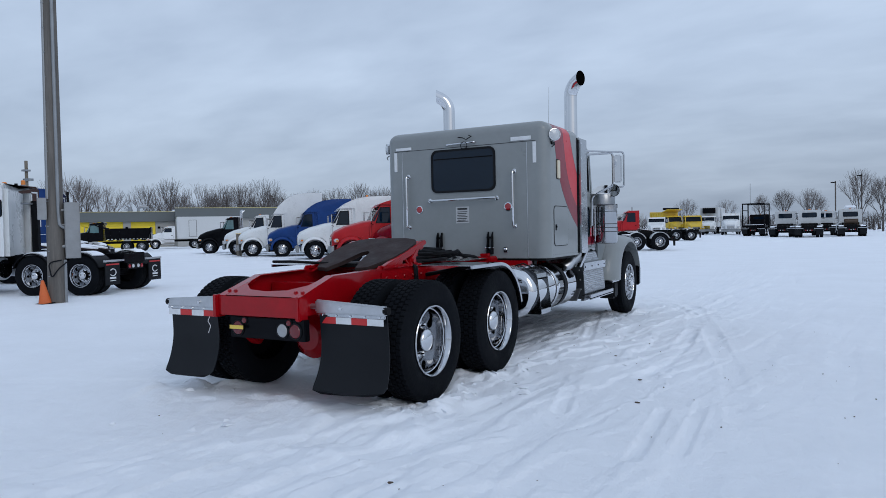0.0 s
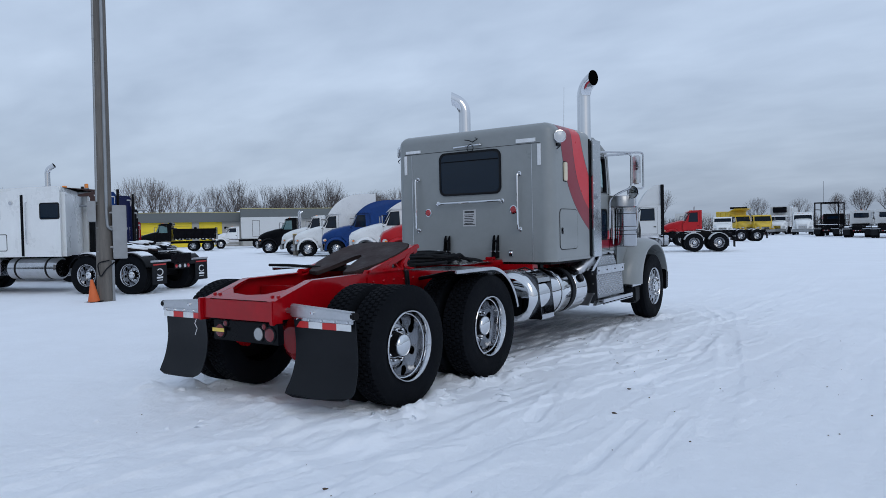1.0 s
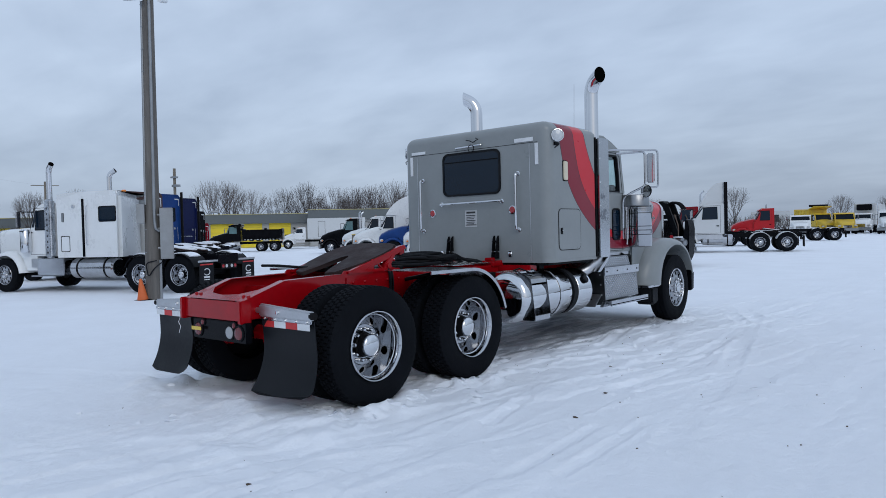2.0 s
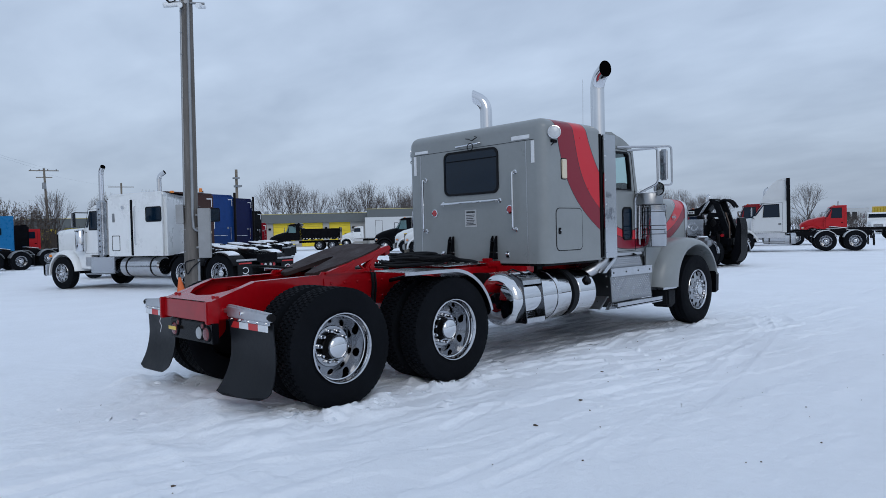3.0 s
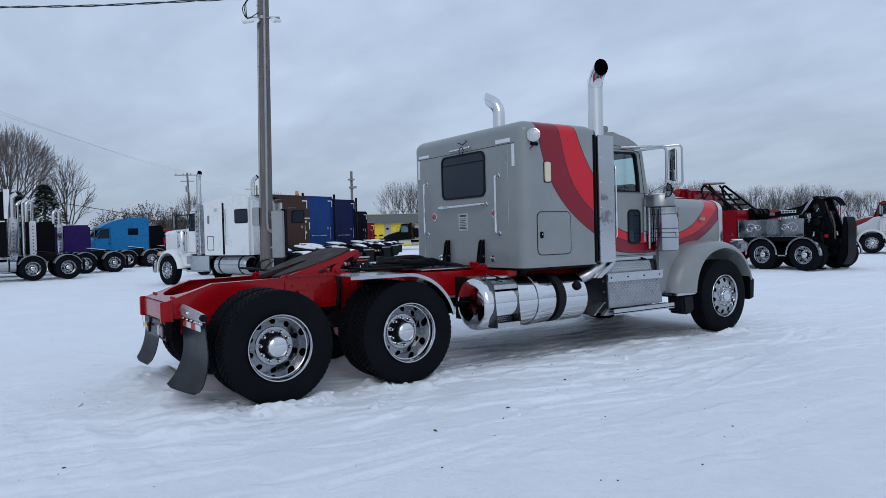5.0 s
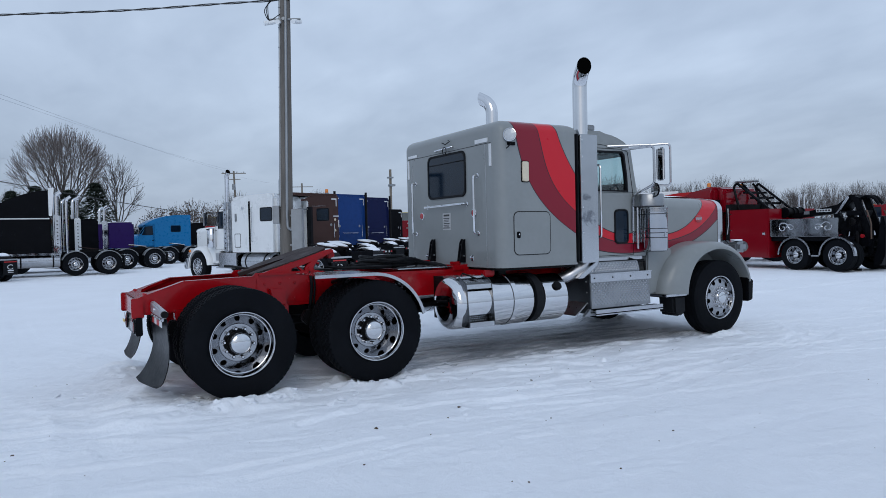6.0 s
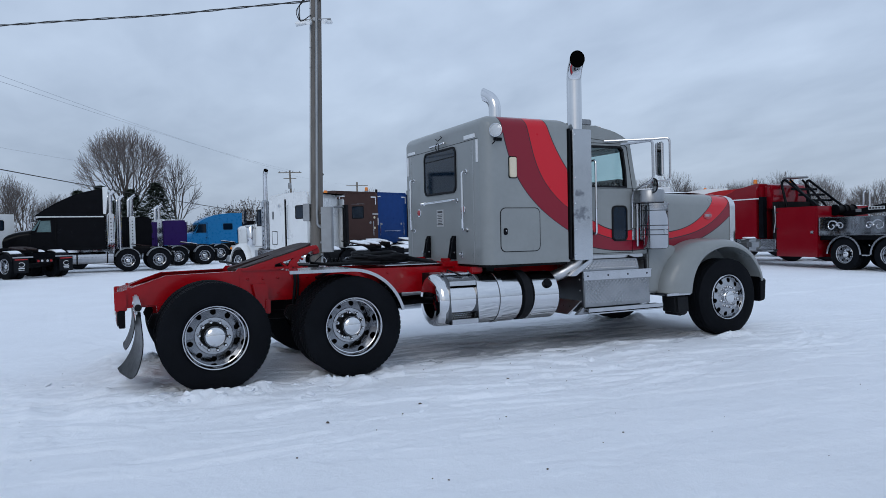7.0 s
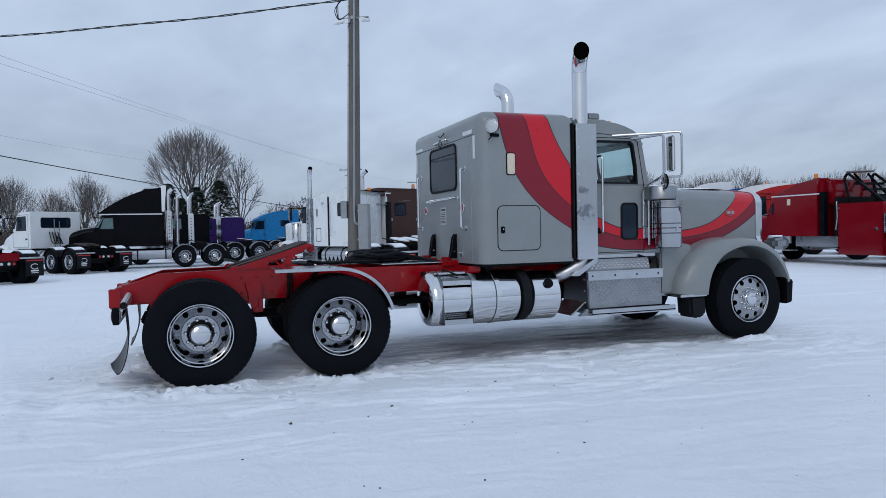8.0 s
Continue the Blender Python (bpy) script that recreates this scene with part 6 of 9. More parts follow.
for sx in (1, -1):
    tank = part("fuel_tank", flip(lathe([(0.0, 2.262), (0.12, 2.264), (0.21, 2.271), (0.242, 2.280), (0.266, 2.298), (0.281, 2.322), (0.288, 2.352), (0.288, 3.27), (0.27, 3.31), (0.22, 3.33), (0.0, 3.335)], 44, Matrix.Translation((0.895, 0, 0.70)) @ Matrix.Rotation(radians(-90), 4, "X")), sx), "chrome", truck, "polished cylindrical fuel tank", smooth=30)
    for y in (3.04,):
        part("tank_strap", flip(lathe([(0.289, y - 0.03), (0.294, y - 0.028), (0.294, y + 0.028), (0.289, y + 0.03)], 44, Matrix.Translation((0.895, 0, 0.70)) @ Matrix.Rotation(radians(-90), 4, "X")), sx), "chrome", tank)
        part("strap_line", flip(lathe([(0.289, y - 0.036), (0.2905, y - 0.036), (0.2905, y - 0.030), (0.289, y - 0.030)], 44, Matrix.Translation((0.895, 0, 0.70)) @ Matrix.Rotation(radians(-90), 4, "X")), sx), "strap", tank)
    on_tank = [(0.895 + 0.2885 * math.cos(radians(a)), 0.70 + 0.2885 * math.sin(radians(a))) for a in range(-56, 80, 11)]
    cheek = on_tank + [(0.97, 1.015), (1.09, 0.962), (1.165, 0.915), (1.178, 0.86), (1.222, 0.475), (1.205, 0.455), (1.07, 0.455)]
    stp = part("tank_step", flip(prism(cheek, 2.388, 2.396, "y"), sx), "cheek", tank, "polished step bracket on the tank")
    part("step_cheek", flip(prism(cheek, 2.714, 2.722, "y"), sx), "cheek", stp)
    part("step_lip", flip(prism([(1.13, 0.935), (1.163, 0.914), (1.172, 0.866), (1.164, 0.864), (1.150, 0.905)], 2.396, 2.714, "y"), sx), "alu", stp)
    part("step_lip", flip(box(1.205, 1.217, 2.396, 2.714, 0.455, 0.51, 0.003), sx), "alu", stp)
    part("step_tread", flip(box(0.99, 1.145, 2.396, 2.714, 0.918, 0.926), sx), "grime", stp)
    part("step_tread", flip(box(1.06, 1.205, 2.396, 2.714, 0.478, 0.486), sx), "grime", stp)
    for x0, z in ((1.035, 0.927), (1.11, 0.487)):
        teeth = [box(x0 + 0.032 * r, x0 + 0.016 + 0.032 * r, 2.41 + 0.032 * k + 0.016 * (r % 2), 2.426 + 0.032 * k + 0.016 * (r % 2), z, z + 0.01) for k in range(9) for r in range(3)]
        tagged(part("tread_tooth", flip(join(*teeth), sx), "tread_bar", stp), kind="stuff")
    part("step_brace", flip(tube([(0.86, 2.52, 1.0), (0.98, 2.46, 1.03), (1.05, 2.62, 0.96)], 0.010, 6), sx), "grime", stp)
    part("tank_top_step", flip(box(0.72, 1.02, 2.36, 2.72, 0.975, 0.995, 0.004), sx), "tread_plate", tank)
    part("tank_bracket", flip(box(0.44, 0.62, 2.4, 2.5, 0.5, 0.98), sx), "grime", tank)
    part("strap_gap", flip(lathe([(0.0, 3.34), (0.285, 3.34), (0.285, 3.44), (0.0, 3.44)], 40, Matrix.Translation((0.895, 0, 0.70)) @ Matrix.Rotation(radians(-90), 4, "X")), sx), "rubber", tank)
    tank2 = part("small_tank", flip(lathe([(0.0, 3.445), (0.24, 3.45), (0.275, 3.48), (0.275, 3.80), (0.25, 3.83), (0.0, 3.84)], 44, Matrix.Translation((0.895, 0, 0.69)) @ Matrix.Rotation(radians(-90), 4, "X")), sx), "chrome", truck, "polished short tank", smooth=30)
    part("tank_cap", flip(lathe([(0.055, 0.0), (0.055, 0.02), (0.045, 0.03), (0.0, 0.032)], 20, Matrix.Translation((1.135, 3.66, 0.83)) @ Matrix.Rotation(radians(58), 4, "Y")), sx), "black", tank2, "round black filler cap")
    bx = part("step_box", flip(prism([(0.62, 0.52), (1.16, 0.52), (1.13, 0.93), (0.62, 0.93)], 4.17, 5.18, "y", 0.008), sx), "step_alu", truck, "tread-plate battery box with steps")
    part("box_edge", flip(join(box(1.125, 1.165, 4.16, 5.19, 0.84, 0.935, 0.006), box(0.62, 1.17, 4.15, 5.195, 0.93, 0.945, 0.004)), sx), "alu", bx)
    part("lower_step", flip(join(box(0.62, 1.25, 4.16, 5.30, 0.455, 0.475, 0.004), box(1.235, 1.25, 4.16, 5.30, 0.445, 0.515, 0.004), box(1.10, 1.235, 4.16, 5.30, 0.495, 0.505)), sx), "alu", bx)
    bars = tread_bars((1.158, 4.20, 0.56), (0, 0.94, 0), (-0.0198, 0, 0.27), 34, 10)
    tagged(part("tread_pattern", flip(bars, sx), "tread_bar", bx), kind="stuff")
    bars = tread_bars((1.0965, 4.19, 0.96), (0, 0.86, 0), (-0.0323, 0, 0.105), 30, 4)
    tagged(part("tread_pattern", flip(bars, sx), "tread_bar", bx), kind="stuff")
    part("upper_step", flip(prism([(0.62, 0.945), (1.10, 0.945), (1.06, 1.075), (0.62, 1.075)], 4.16, 5.06, "y", 0.008), sx), "step_alu", bx)
    end = part("box_end", flip(prism([(0.66, 0.90), (1.15, 0.93), (1.175, 0.46), (0.62, 0.46)], 4.145, 4.155, "y", 0.003), sx), "strap", bx, "dark riveted end plate of the step box")
    part("end_gusset", flip(prism([(3.95, 0.452), (4.145, 0.60), (4.145, 0.588), (3.975, 0.447)], 0.66, 1.12, "x", 0.002), sx), "brushed", bx)
    part("gusset_wing", flip(prism([(4.02, 0.445), (4.12, 0.53), (4.20, 0.47), (4.20, 0.445)], 1.15, 1.20, "x", 0.004), sx), "step_alu", bx)
    for k in range(3):
        part("end_rivet", flip(lathe([(0.011, 0), (0.009, 0.006), (0, 0.008)], 8, Matrix.Translation((1.10 + 0.01 * k, 4.145, 0.85 - 0.13 * k)) @ Matrix.Rotation(radians(90), 4, "X")), sx), "brushed", end)
        part("end_rivet", flip(lathe([(0.010, 0), (0.008, 0.006), (0, 0.008)], 8, Matrix.Translation((0.76 + 0.13 * k, 4.06, 0.53)) @ Matrix.Rotation(radians(37), 4, "X")), sx), "grime", end)
    for k in range(4):
        part("box_bolt", flip(lathe([(0.011, 0), (0.009, 0.006), (0, 0.008)], 8, Matrix.Translation((1.165, 4.22 + 0.30 * k, 0.89)) @ LAY), sx), "grime", bx)
    part("drain_hose", flip(tube(bent([(1.02, 4.95, 1.10), (1.02, 5.12, 1.05), (1.02, 5.22, 1.08), (1.03, 5.25, 0.5)], 0.08), 0.016, 8), sx), "rubber", truck)
part("under_sleeper_frame", join(box(-0.5, 0.5, 2.86, 4.0, 1.0, 1.05), box(-0.9, -0.4, 3.0, 3.1, 0.95, 1.05), box(0.4, 0.9, 3.0, 3.1, 0.95, 1.05)), "grime", truck)


# ---------------------------------------------------------------- parked trucks
def facing(x, y, hx, hy):
    """The pose of a vehicle whose forward (+y) points along (hx, hy)."""
    return Matrix.Translation((x, y, 0)) @ Matrix.Rotation(math.atan2(-hx, hy), 4, "Z")


def chassis(t, wb, tail=-1.25, tail_z=0.0, frame_mat="black", axles=(-0.66, 0.66), rim_r=0.5, fenders="", flaps="", rear_dual=0.33, snow_on=False, lamps=True):
    """Frame rails, wheels and tail of a parked truck."""
    for sx in (1, -1):
        part("frame_rail", flip(box(0.38, 0.45, tail, wb + 0.7, 0.78, 1.02, 0.008), sx), frame_mat, t)
        for ay in axles:
            add_wheel(t, 1.05 * sx, ay, rim_r, sx, "parked_rear", r=rim_r, w=0.27, dish=1, detail="plain", dual=rear_dual, turn=17 * ay * 3)
        add_wheel(t, 1.06 * sx, wb, rim_r, sx, "parked_steer", r=rim_r, w=0.28, dish=-1, detail="plain", turn=9)
        if fenders:
            for ay in axles:
                gd = part("mudguard", flip(arc_strip(ay, rim_r, 0.57, 0.012, 20, 160, 0.62, 1.2, 12, 0.02), sx), fenders, t)
                if snow_on:
                    part("mudguard_snow", flip(arc_strip(ay, rim_r, 0.60, 0.03, 56, 124, 0.70, 1.12, 8), sx), "snow_cap", gd)
        if flaps:
            fl = part("mudflap", flip(box(0.62, 1.2, tail + 0.0, tail + 0.015, 0.25, 0.82, 0.004), sx), "rubber", t, "black mudflap with a white emblem" if flaps == "emblem" else "")
            part("flap_bar", flip(box(0.45, 1.22, tail - 0.015, tail + 0.03, 0.82, 0.87, 0.004), sx), "brushed", fl)
            if flaps == "emblem":
                ring = [(0.91 + 0.12 * math.cos(radians(a)), tail - 0.004, 0.56 + 0.085 * math.sin(radians(a))) for a in range(40, 330, 24)]
                part("emblem_arc", flip(tube(ring, 0.013, 6), sx), "tape_white", fl)
                part("emblem_bar", flip(join(box(0.79, 1.03, tail - 0.006, tail, 0.40, 0.445), box(0.80, 1.02, tail - 0.006, tail, 0.345, 0.365)), sx), "tape_white", fl)
                part("emblem_strip", flip(box(0.66, 1.16, tail - 0.006, tail, 0.74, 0.775), sx), "tape_red", fl)
    for ay in axles:
        part("axle", rod((-0.95, ay, rim_r), (0.95, ay, rim_r), 0.09, 10), "grime", t)
    part("tail_crossmember", box(-0.40, 0.40, tail, tail + 0.06, 0.76, 1.0, 0.008), frame_mat, t)
    if lamps:
        tl = part("tail_lamp_bar", box(-0.34, 0.34, tail - 0.03, tail, 0.60, 0.76, 0.006), "grime", t)
        for lx, m in ((-0.26, "red_lens"), (-0.11, "white_lens"), (0.11, "white_lens"), (0.26, "red_lens")):
            part("tail_lamp", lathe([(0.05, 0), (0.045, 0.012), (0, 0.018)], 12, Matrix.Translation((lx, tail - 0.03, 0.68)) @ Matrix.Rotation(radians(90), 4, "X")), m, tl)
    for ay in (wb - 1.5, 0.9):
        part("crossmember", box(-0.38, 0.38, ay - 0.05, ay + 0.05, 0.82, 0.98), frame_mat, t)


def fifth_plate(t, snow_on):
    at = Matrix.Translation((0, 0.0, 1.17)) @ Matrix.Rotation(radians(8), 4, "X")
    fp = part("fifth_wheel", moved(prism(plate, -0.02, 0.02, "z"), at), "grease", t)
    if snow_on:
        part("plate_snow", moved(prism([(x * 0.92, y * 0.92) for x, y in plate], 0.02, 0.05, "z"), at), "snow_cap", fp)
    part("plate_base", box(-0.4, 0.4, -0.35, 0.35, 1.02, 1.12, 0.01), "grime", fp)


def front_end(t, wb, y_cab, style, mat, top=1.85):
    """Hood, grille, fenders, lamps and bumper. style: 'long' with a square hood, 'slope' with a falling one."""
    if style == "long":
        hd = part("hood", loft([hood_section(y_cab, 0.93, top, 1.0), hood_section(wb + 0.2, 0.80, top - 0.01, 0.9), hood_section(wb + 0.72, 0.74, top - 0.03, 0.85)]), mat, t, smooth=40)
        gr = part("grille", loft([hood_section(wb + 0.72, 0.75, top - 0.02, 0.8), hood_section(wb + 0.80, 0.74, top - 0.03, 0.8), hood_section(wb + 0.82, 0.68, top - 0.08, 0.84)]), "chrome", t, smooth=40)
        y_front = wb + 0.82
        for k in range(9):
            part("grille_bar", box(-0.56 + 0.14 * k - 0.01, -0.56 + 0.14 * k + 0.01, wb + 0.815, wb + 0.835, 0.88, top - 0.2), "grime", gr)
    else:
        hd = part("hood", loft([hood_section(y_cab, 1.0, top + 0.02, 1.0, 0.2), hood_section(y_cab + 0.5, 0.95, top - 0.05, 0.98, 0.22), hood_section(wb + 0.25, 0.86, top - 0.26, 0.92, 0.24), hood_section(wb + 0.72, 0.74, top - 0.48, 0.85, 0.22), hood_section(wb + 0.86, 0.62, top - 0.66, 0.8, 0.15)]), mat, t, smooth=45)
        y_front = wb + 0.86
        gr = part("grille", prism([(wb + 0.80, 0.82), (wb + 0.89, 0.82), (wb + 0.88, top - 0.72), (wb + 0.80, top - 0.66)], -0.5, 0.5, "x", 0.01), "chrome", t)
        for k in range(6):
            part("grille_bar", box(-0.46, 0.46, wb + 0.875, wb + 0.9, 0.85 + 0.055 * k, 0.87 + 0.055 * k), "grime", gr)
    for sx in (1, -1):
        outer = [(wb + 0.72 * math.cos(radians(a)), 0.5 + 0.72 * math.sin(radians(a))) for a in range(175, -6, -15)]
        inner = [(wb + 0.585 * math.cos(radians(a)), 0.5 + 0.585 * math.sin(radians(a))) for a in range(175, -6, -15)]
        bm = bmesh.new()
        lerp2 = lambda f: [(a[0] + (b[0] - a[0]) * f, a[1] + (b[1] - a[1]) * f) for a, b in zip(outer, inner)]
        rows = [[bm.verts.new((x, y, z)) for y, z in line] for x, line in ((0.66, outer), (1.05, outer), (1.15, lerp2(0.3)), (1.19, lerp2(0.75)), (1.18, inner), (0.7, inner))]
        for a, b in zip(rows, rows[1:] + rows[:1]):
            for k in range(len(a) - 1):
                bm.faces.new((a[k], a[k + 1], b[k + 1], b[k]))
        bm.faces.new([r[0] for r in rows])
        bm.faces.new([r[-1] for r in rows][::-1])
        fe = part("front_fender", flip(bm, sx), mat, t, smooth=50)
        part("fender_panel", flip(prism([(wb - 0.60, 0.98), (wb - 0.70, 0.62), (y_cab - 0.1, 0.62), (y_cab - 0.1, 1.2), (wb - 0.3, 1.22)], 0.78, 1.02, "x", 0.02), sx), mat, fe)
        hl = part("headlamp", flip(box(0.72, 1.08, y_front - 0.28, y_front - 0.06, 0.98, 1.14, 0.04, 2), sx), "white_lens", t)
        part("turn_lamp", flip(box(1.08, 1.10, wb + 0.60, wb + 0.70, 1.0, 1.08), sx), "amber", hl)
        part("arch_liner", flip(box(0.60, 0.66, wb - 0.62, wb + 0.6, 0.5, 1.05), sx), "grime", fe)
    part("bumper", prism([(y_front - 0.05, 0.40), (y_front + 0.10, 0.42), (y_front + 0.10, 0.74), (y_front - 0.05, 0.80)], -1.18, 1.18, "x", 0.03), "chrome" if style == "long" else "grey_steel", t)
    return hd


def cab_box(t, y0, y1, mat, top=2.65, half=1.02, rake=0.32, low=1.05, back_window=False, deflector=None):
    """A cab from y0 (back) to y1 (cowl), with its windows and doors."""
    # black cabs get paler glass, with reflected sky painted into its colour
    glazing = "cab_glass" if mat == "black" else "glass"
    line = [(y0, low), (y1 + 0.12, low), (y1 + 0.12, 1.62), (y1, 1.86), (y1 - rake, top - 0.12), (y1 - rake - 0.18, top - 0.02), (y0, top)]
    bm = prism(line, -half, half, "x")
    bmesh.ops.bevel(bm, geom=[e for e in bm.edges if all(v.co.z > 1.8 for v in e.verts)], offset=0.09, segments=3, affect="EDGES", clamp_overlap=True)
    c = part("cab", bm, mat, t, smooth=40)
    for sx in (1, -1):
        wi = [(y0 + 0.36, 1.84), (y1 - 0.20, 1.84), (y1 - rake - 0.04, top - 0.24), (y0 + 0.38, top - 0.22)]
        wo = [(y0 + 0.33, 1.81), (y1 - 0.16, 1.81), (y1 - rake - 0.02, top - 0.21), (y0 + 0.35, top - 0.19)]
        wi, wo = [[(min(y, y0 + 1.12 + e), z) for y, z in line] for line, e in ((wi, 0.0), (wo, 0.03))]
        dw = part("door_window", flip(prism(wi, half - 0.006, half + 0.006, "x"), sx), glazing, c)
        part("corner_glass", flip(prism([(y1 - 0.13, 1.90), (y1 - 0.02, 1.90), (y1 - rake + 0.01, top - 0.20), (y1 - rake - 0.05, top - 0.20)], half - 0.05, half + 0.004, "x"), sx), glazing, c)
        part("window_rubber", flip(ring_frame(wo, wi, half - 0.008, half + 0.012, "x"), sx), "rubber", dw)
        dl = [(y0 + 0.2, low + 0.06), (y1 + 0.02, low + 0.06), (y1 + 0.02, 1.84), (y1 - rake + 0.07, top - 0.15), (y0 + 0.2, top - 0.13)]
        d2 = [(y0 + 0.19, low + 0.05), (y1 + 0.03, low + 0.05), (y1 + 0.03, 1.845), (y1 - rake + 0.078, top - 0.14), (y0 + 0.19, top - 0.12)]
        part("door_seam", flip(ring_frame(d2, dl, half - 0.004, half + 0.003, "x"), sx), "grime", c)
        part("door_handle", flip(box(half, half + 0.02, y0 + 0.26, y0 + 0.40, 1.42, 1.48, 0.006), sx), "black", c)
        ma = part("mirror_arm", flip(join(tube([(half, y1 - 0.15, 2.35), (half + 0.32, y1 + 0.08, 2.36)], 0.016, 6), tube([(half, y1 - 0.05, 1.75), (half + 0.32, y1 + 0.08, 1.80)], 0.016, 6)), sx), "black", c)
        part("mirror_head", flip(box(half + 0.27, half + 0.41, y1 + 0.05, y1 + 0.11, 1.90, 2.36, 0.02), sx), "alu", ma)
        part("step_panel", flip(join(box(half - 0.3, half + 0.04, y0 + 0.1, y1, 0.45, 0.48), box(half - 0.05, half + 0.03, y0 + 0.1, y1, 0.72, 0.98, 0.01)), sx), "brushed", c)
    ws = bmesh.new()
    wv = [ws.verts.new(v) for v in ((-half * 0.9, y1 + 0.012, 1.90), (half * 0.9, y1 + 0.012, 1.90), (half * 0.86, y1 - rake + 0.025, top - 0.17), (-half * 0.86, y1 - rake + 0.025, top - 0.17))]
    ws.faces.new(wv)
    bmesh.ops.solidify(ws, geom=list(ws.faces), thickness=0.02)
    part("windscreen", ws, glazing, c)
    part("visor", prism([(y1 - rake - 0.05, top - 0.10), (y1 - rake + 0.14, top - 0.20), (y1 - rake + 0.15, top - 0.17), (y1 - rake - 0.03, top - 0.06)], -half * 0.9, half * 0.9, "x"), mat, c)
    if back_window:
        bw = part("back_window", prism(rounded(-0.62, 0.62, 1.95, top - 0.28, 0.06, 3), y0 - 0.006, y0 + 0.006, "y"), "glass", c, "wide dark back window")
        part("window_rubber", ring_frame(rounded(-0.65, 0.65, 1.92, top - 0.25, 0.08, 3), rounded(-0.62, 0.62, 1.95, top - 0.28, 0.06, 3), y0 - 0.012, y0 + 0.008, "y"), "rubber", bw)
    for cx in (-0.6, 0.0, 0.6):
        part("roof_marker", box(cx - 0.05, cx + 0.05, y1 - rake - 0.28, y1 - rake - 0.18, top - 0.02, top + 0.03, 0.01), "amber", c)
    if deflector:
        h = deflector
        convex_roof(c, y0, y1 - rake * 0.7, top - 0.12, top + h, half * 0.93, mat, 2.4)
        for sx in (1, -1):
            part("fairing_edge", flip(box(half * 0.86, half + 0.03, y0 - 0.18, y0 + 0.0, 0.98, top + h, 0.01), sx), "black", c)
    return c


def sleeper_box(t, y0, y1, mat, top=3.1, half=1.14, low=1.02, slope=0.0, window=True, tape=False, seams=True, r=0.12, snow_on=False, win_at=None):
    """A sleeper from y0 (back) to y1, its roof falling towards the front by slope."""
    ft = top - slope
    line = [(y0, low), (y1, low), (y1, ft - 0.05), (y1 - 0.25, ft + slope * 0.18), (y0 + (y1 - y0) * 0.45, top - slope * 0.28), (y0 + 0.2, top), (y0, top - 0.02)]
    bm = prism(line, -half, half, "x")
    bmesh.ops.bevel(bm, geom=[e for e in bm.edges if any(v.co.z > 1.5 for v in e.verts) and not (abs(e.verts[0].co.x - e.verts[1].co.x) > 1 and min(v.co.y for v in e.verts) > y0 + 0.05)], offset=r, segments=4, affect="EDGES", clamp_overlap=True)
    s = part("sleeper", bm, mat, t, smooth=45)
    for sx in (1, -1):
        if window:
            ym = win_at or y0 + (y1 - y0) * 0.42
            sw = part("sleeper_window", flip(prism(rounded(ym - 0.3, ym + 0.28, 2.02, 2.40, 0.05, 3), half - 0.006, half + 0.006, "x"), sx), "glass", s)
            part("window_rubber", flip(ring_frame(rounded(ym - 0.33, ym + 0.31, 1.99, 2.43, 0.06, 3), rounded(ym - 0.3, ym + 0.28, 2.02, 2.40, 0.05, 3), half - 0.008, half + 0.01, "x"), sx), "rubber", sw)
        if seams:
            part("side_hatch", flip(ring_frame(rounded(y1 - 0.62, y1 - 0.28, 1.16, 1.62, 0.04, 3), rounded(y1 - 0.60, y1 - 0.30, 1.18, 1.60, 0.035, 3), half - 0.004, half + 0.003, "x"), sx), "grime", s)
    if tape:
        for sx in (1, -1):
            part("reflective_tape", flip(join(box(0.70, 0.98, y0 - 0.004, y0, top - 0.26, top - 0.21), box(0.94, 0.98, y0 - 0.004, y0, top - 0.55, top - 0.26)), sx), "tape_white", s)
    if snow_on:
        part("roof_snow", box(-half * 0.82, half * 0.82, y0 + 0.2, y1 - 0.3, top - 0.02, top + 0.035, 0.015), "snow_cap", s)
    return s


def convex_roof(t, y0, y1, z0, z1, half, mat, sweep=1.8):
    """A raised sleeper roof that falls towards the cab in one round sweep."""
    line = [(y0, z0)] + [(y0 + (y1 - y0) * k / 12, z0 + (z1 - z0) * (1 - (k / 12) ** sweep)) for k in range(12)] + [(y1, z0)]
    bm = prism(line, -half, half, "x")
    bmesh.ops.bevel(bm, geom=[e for e in bm.edges if abs(e.verts[0].co.x - e.verts[1].co.x) < 0.01 and min(v.co.z for v in e.verts) > z0 + 0.02 and max(v.co.y for v in e.verts) > y0 + 0.01], offset=0.12, segments=3, affect="EDGES", clamp_overlap=True)
    return part("raised_roof", bm, mat, t, "round raised roof", smooth=45)


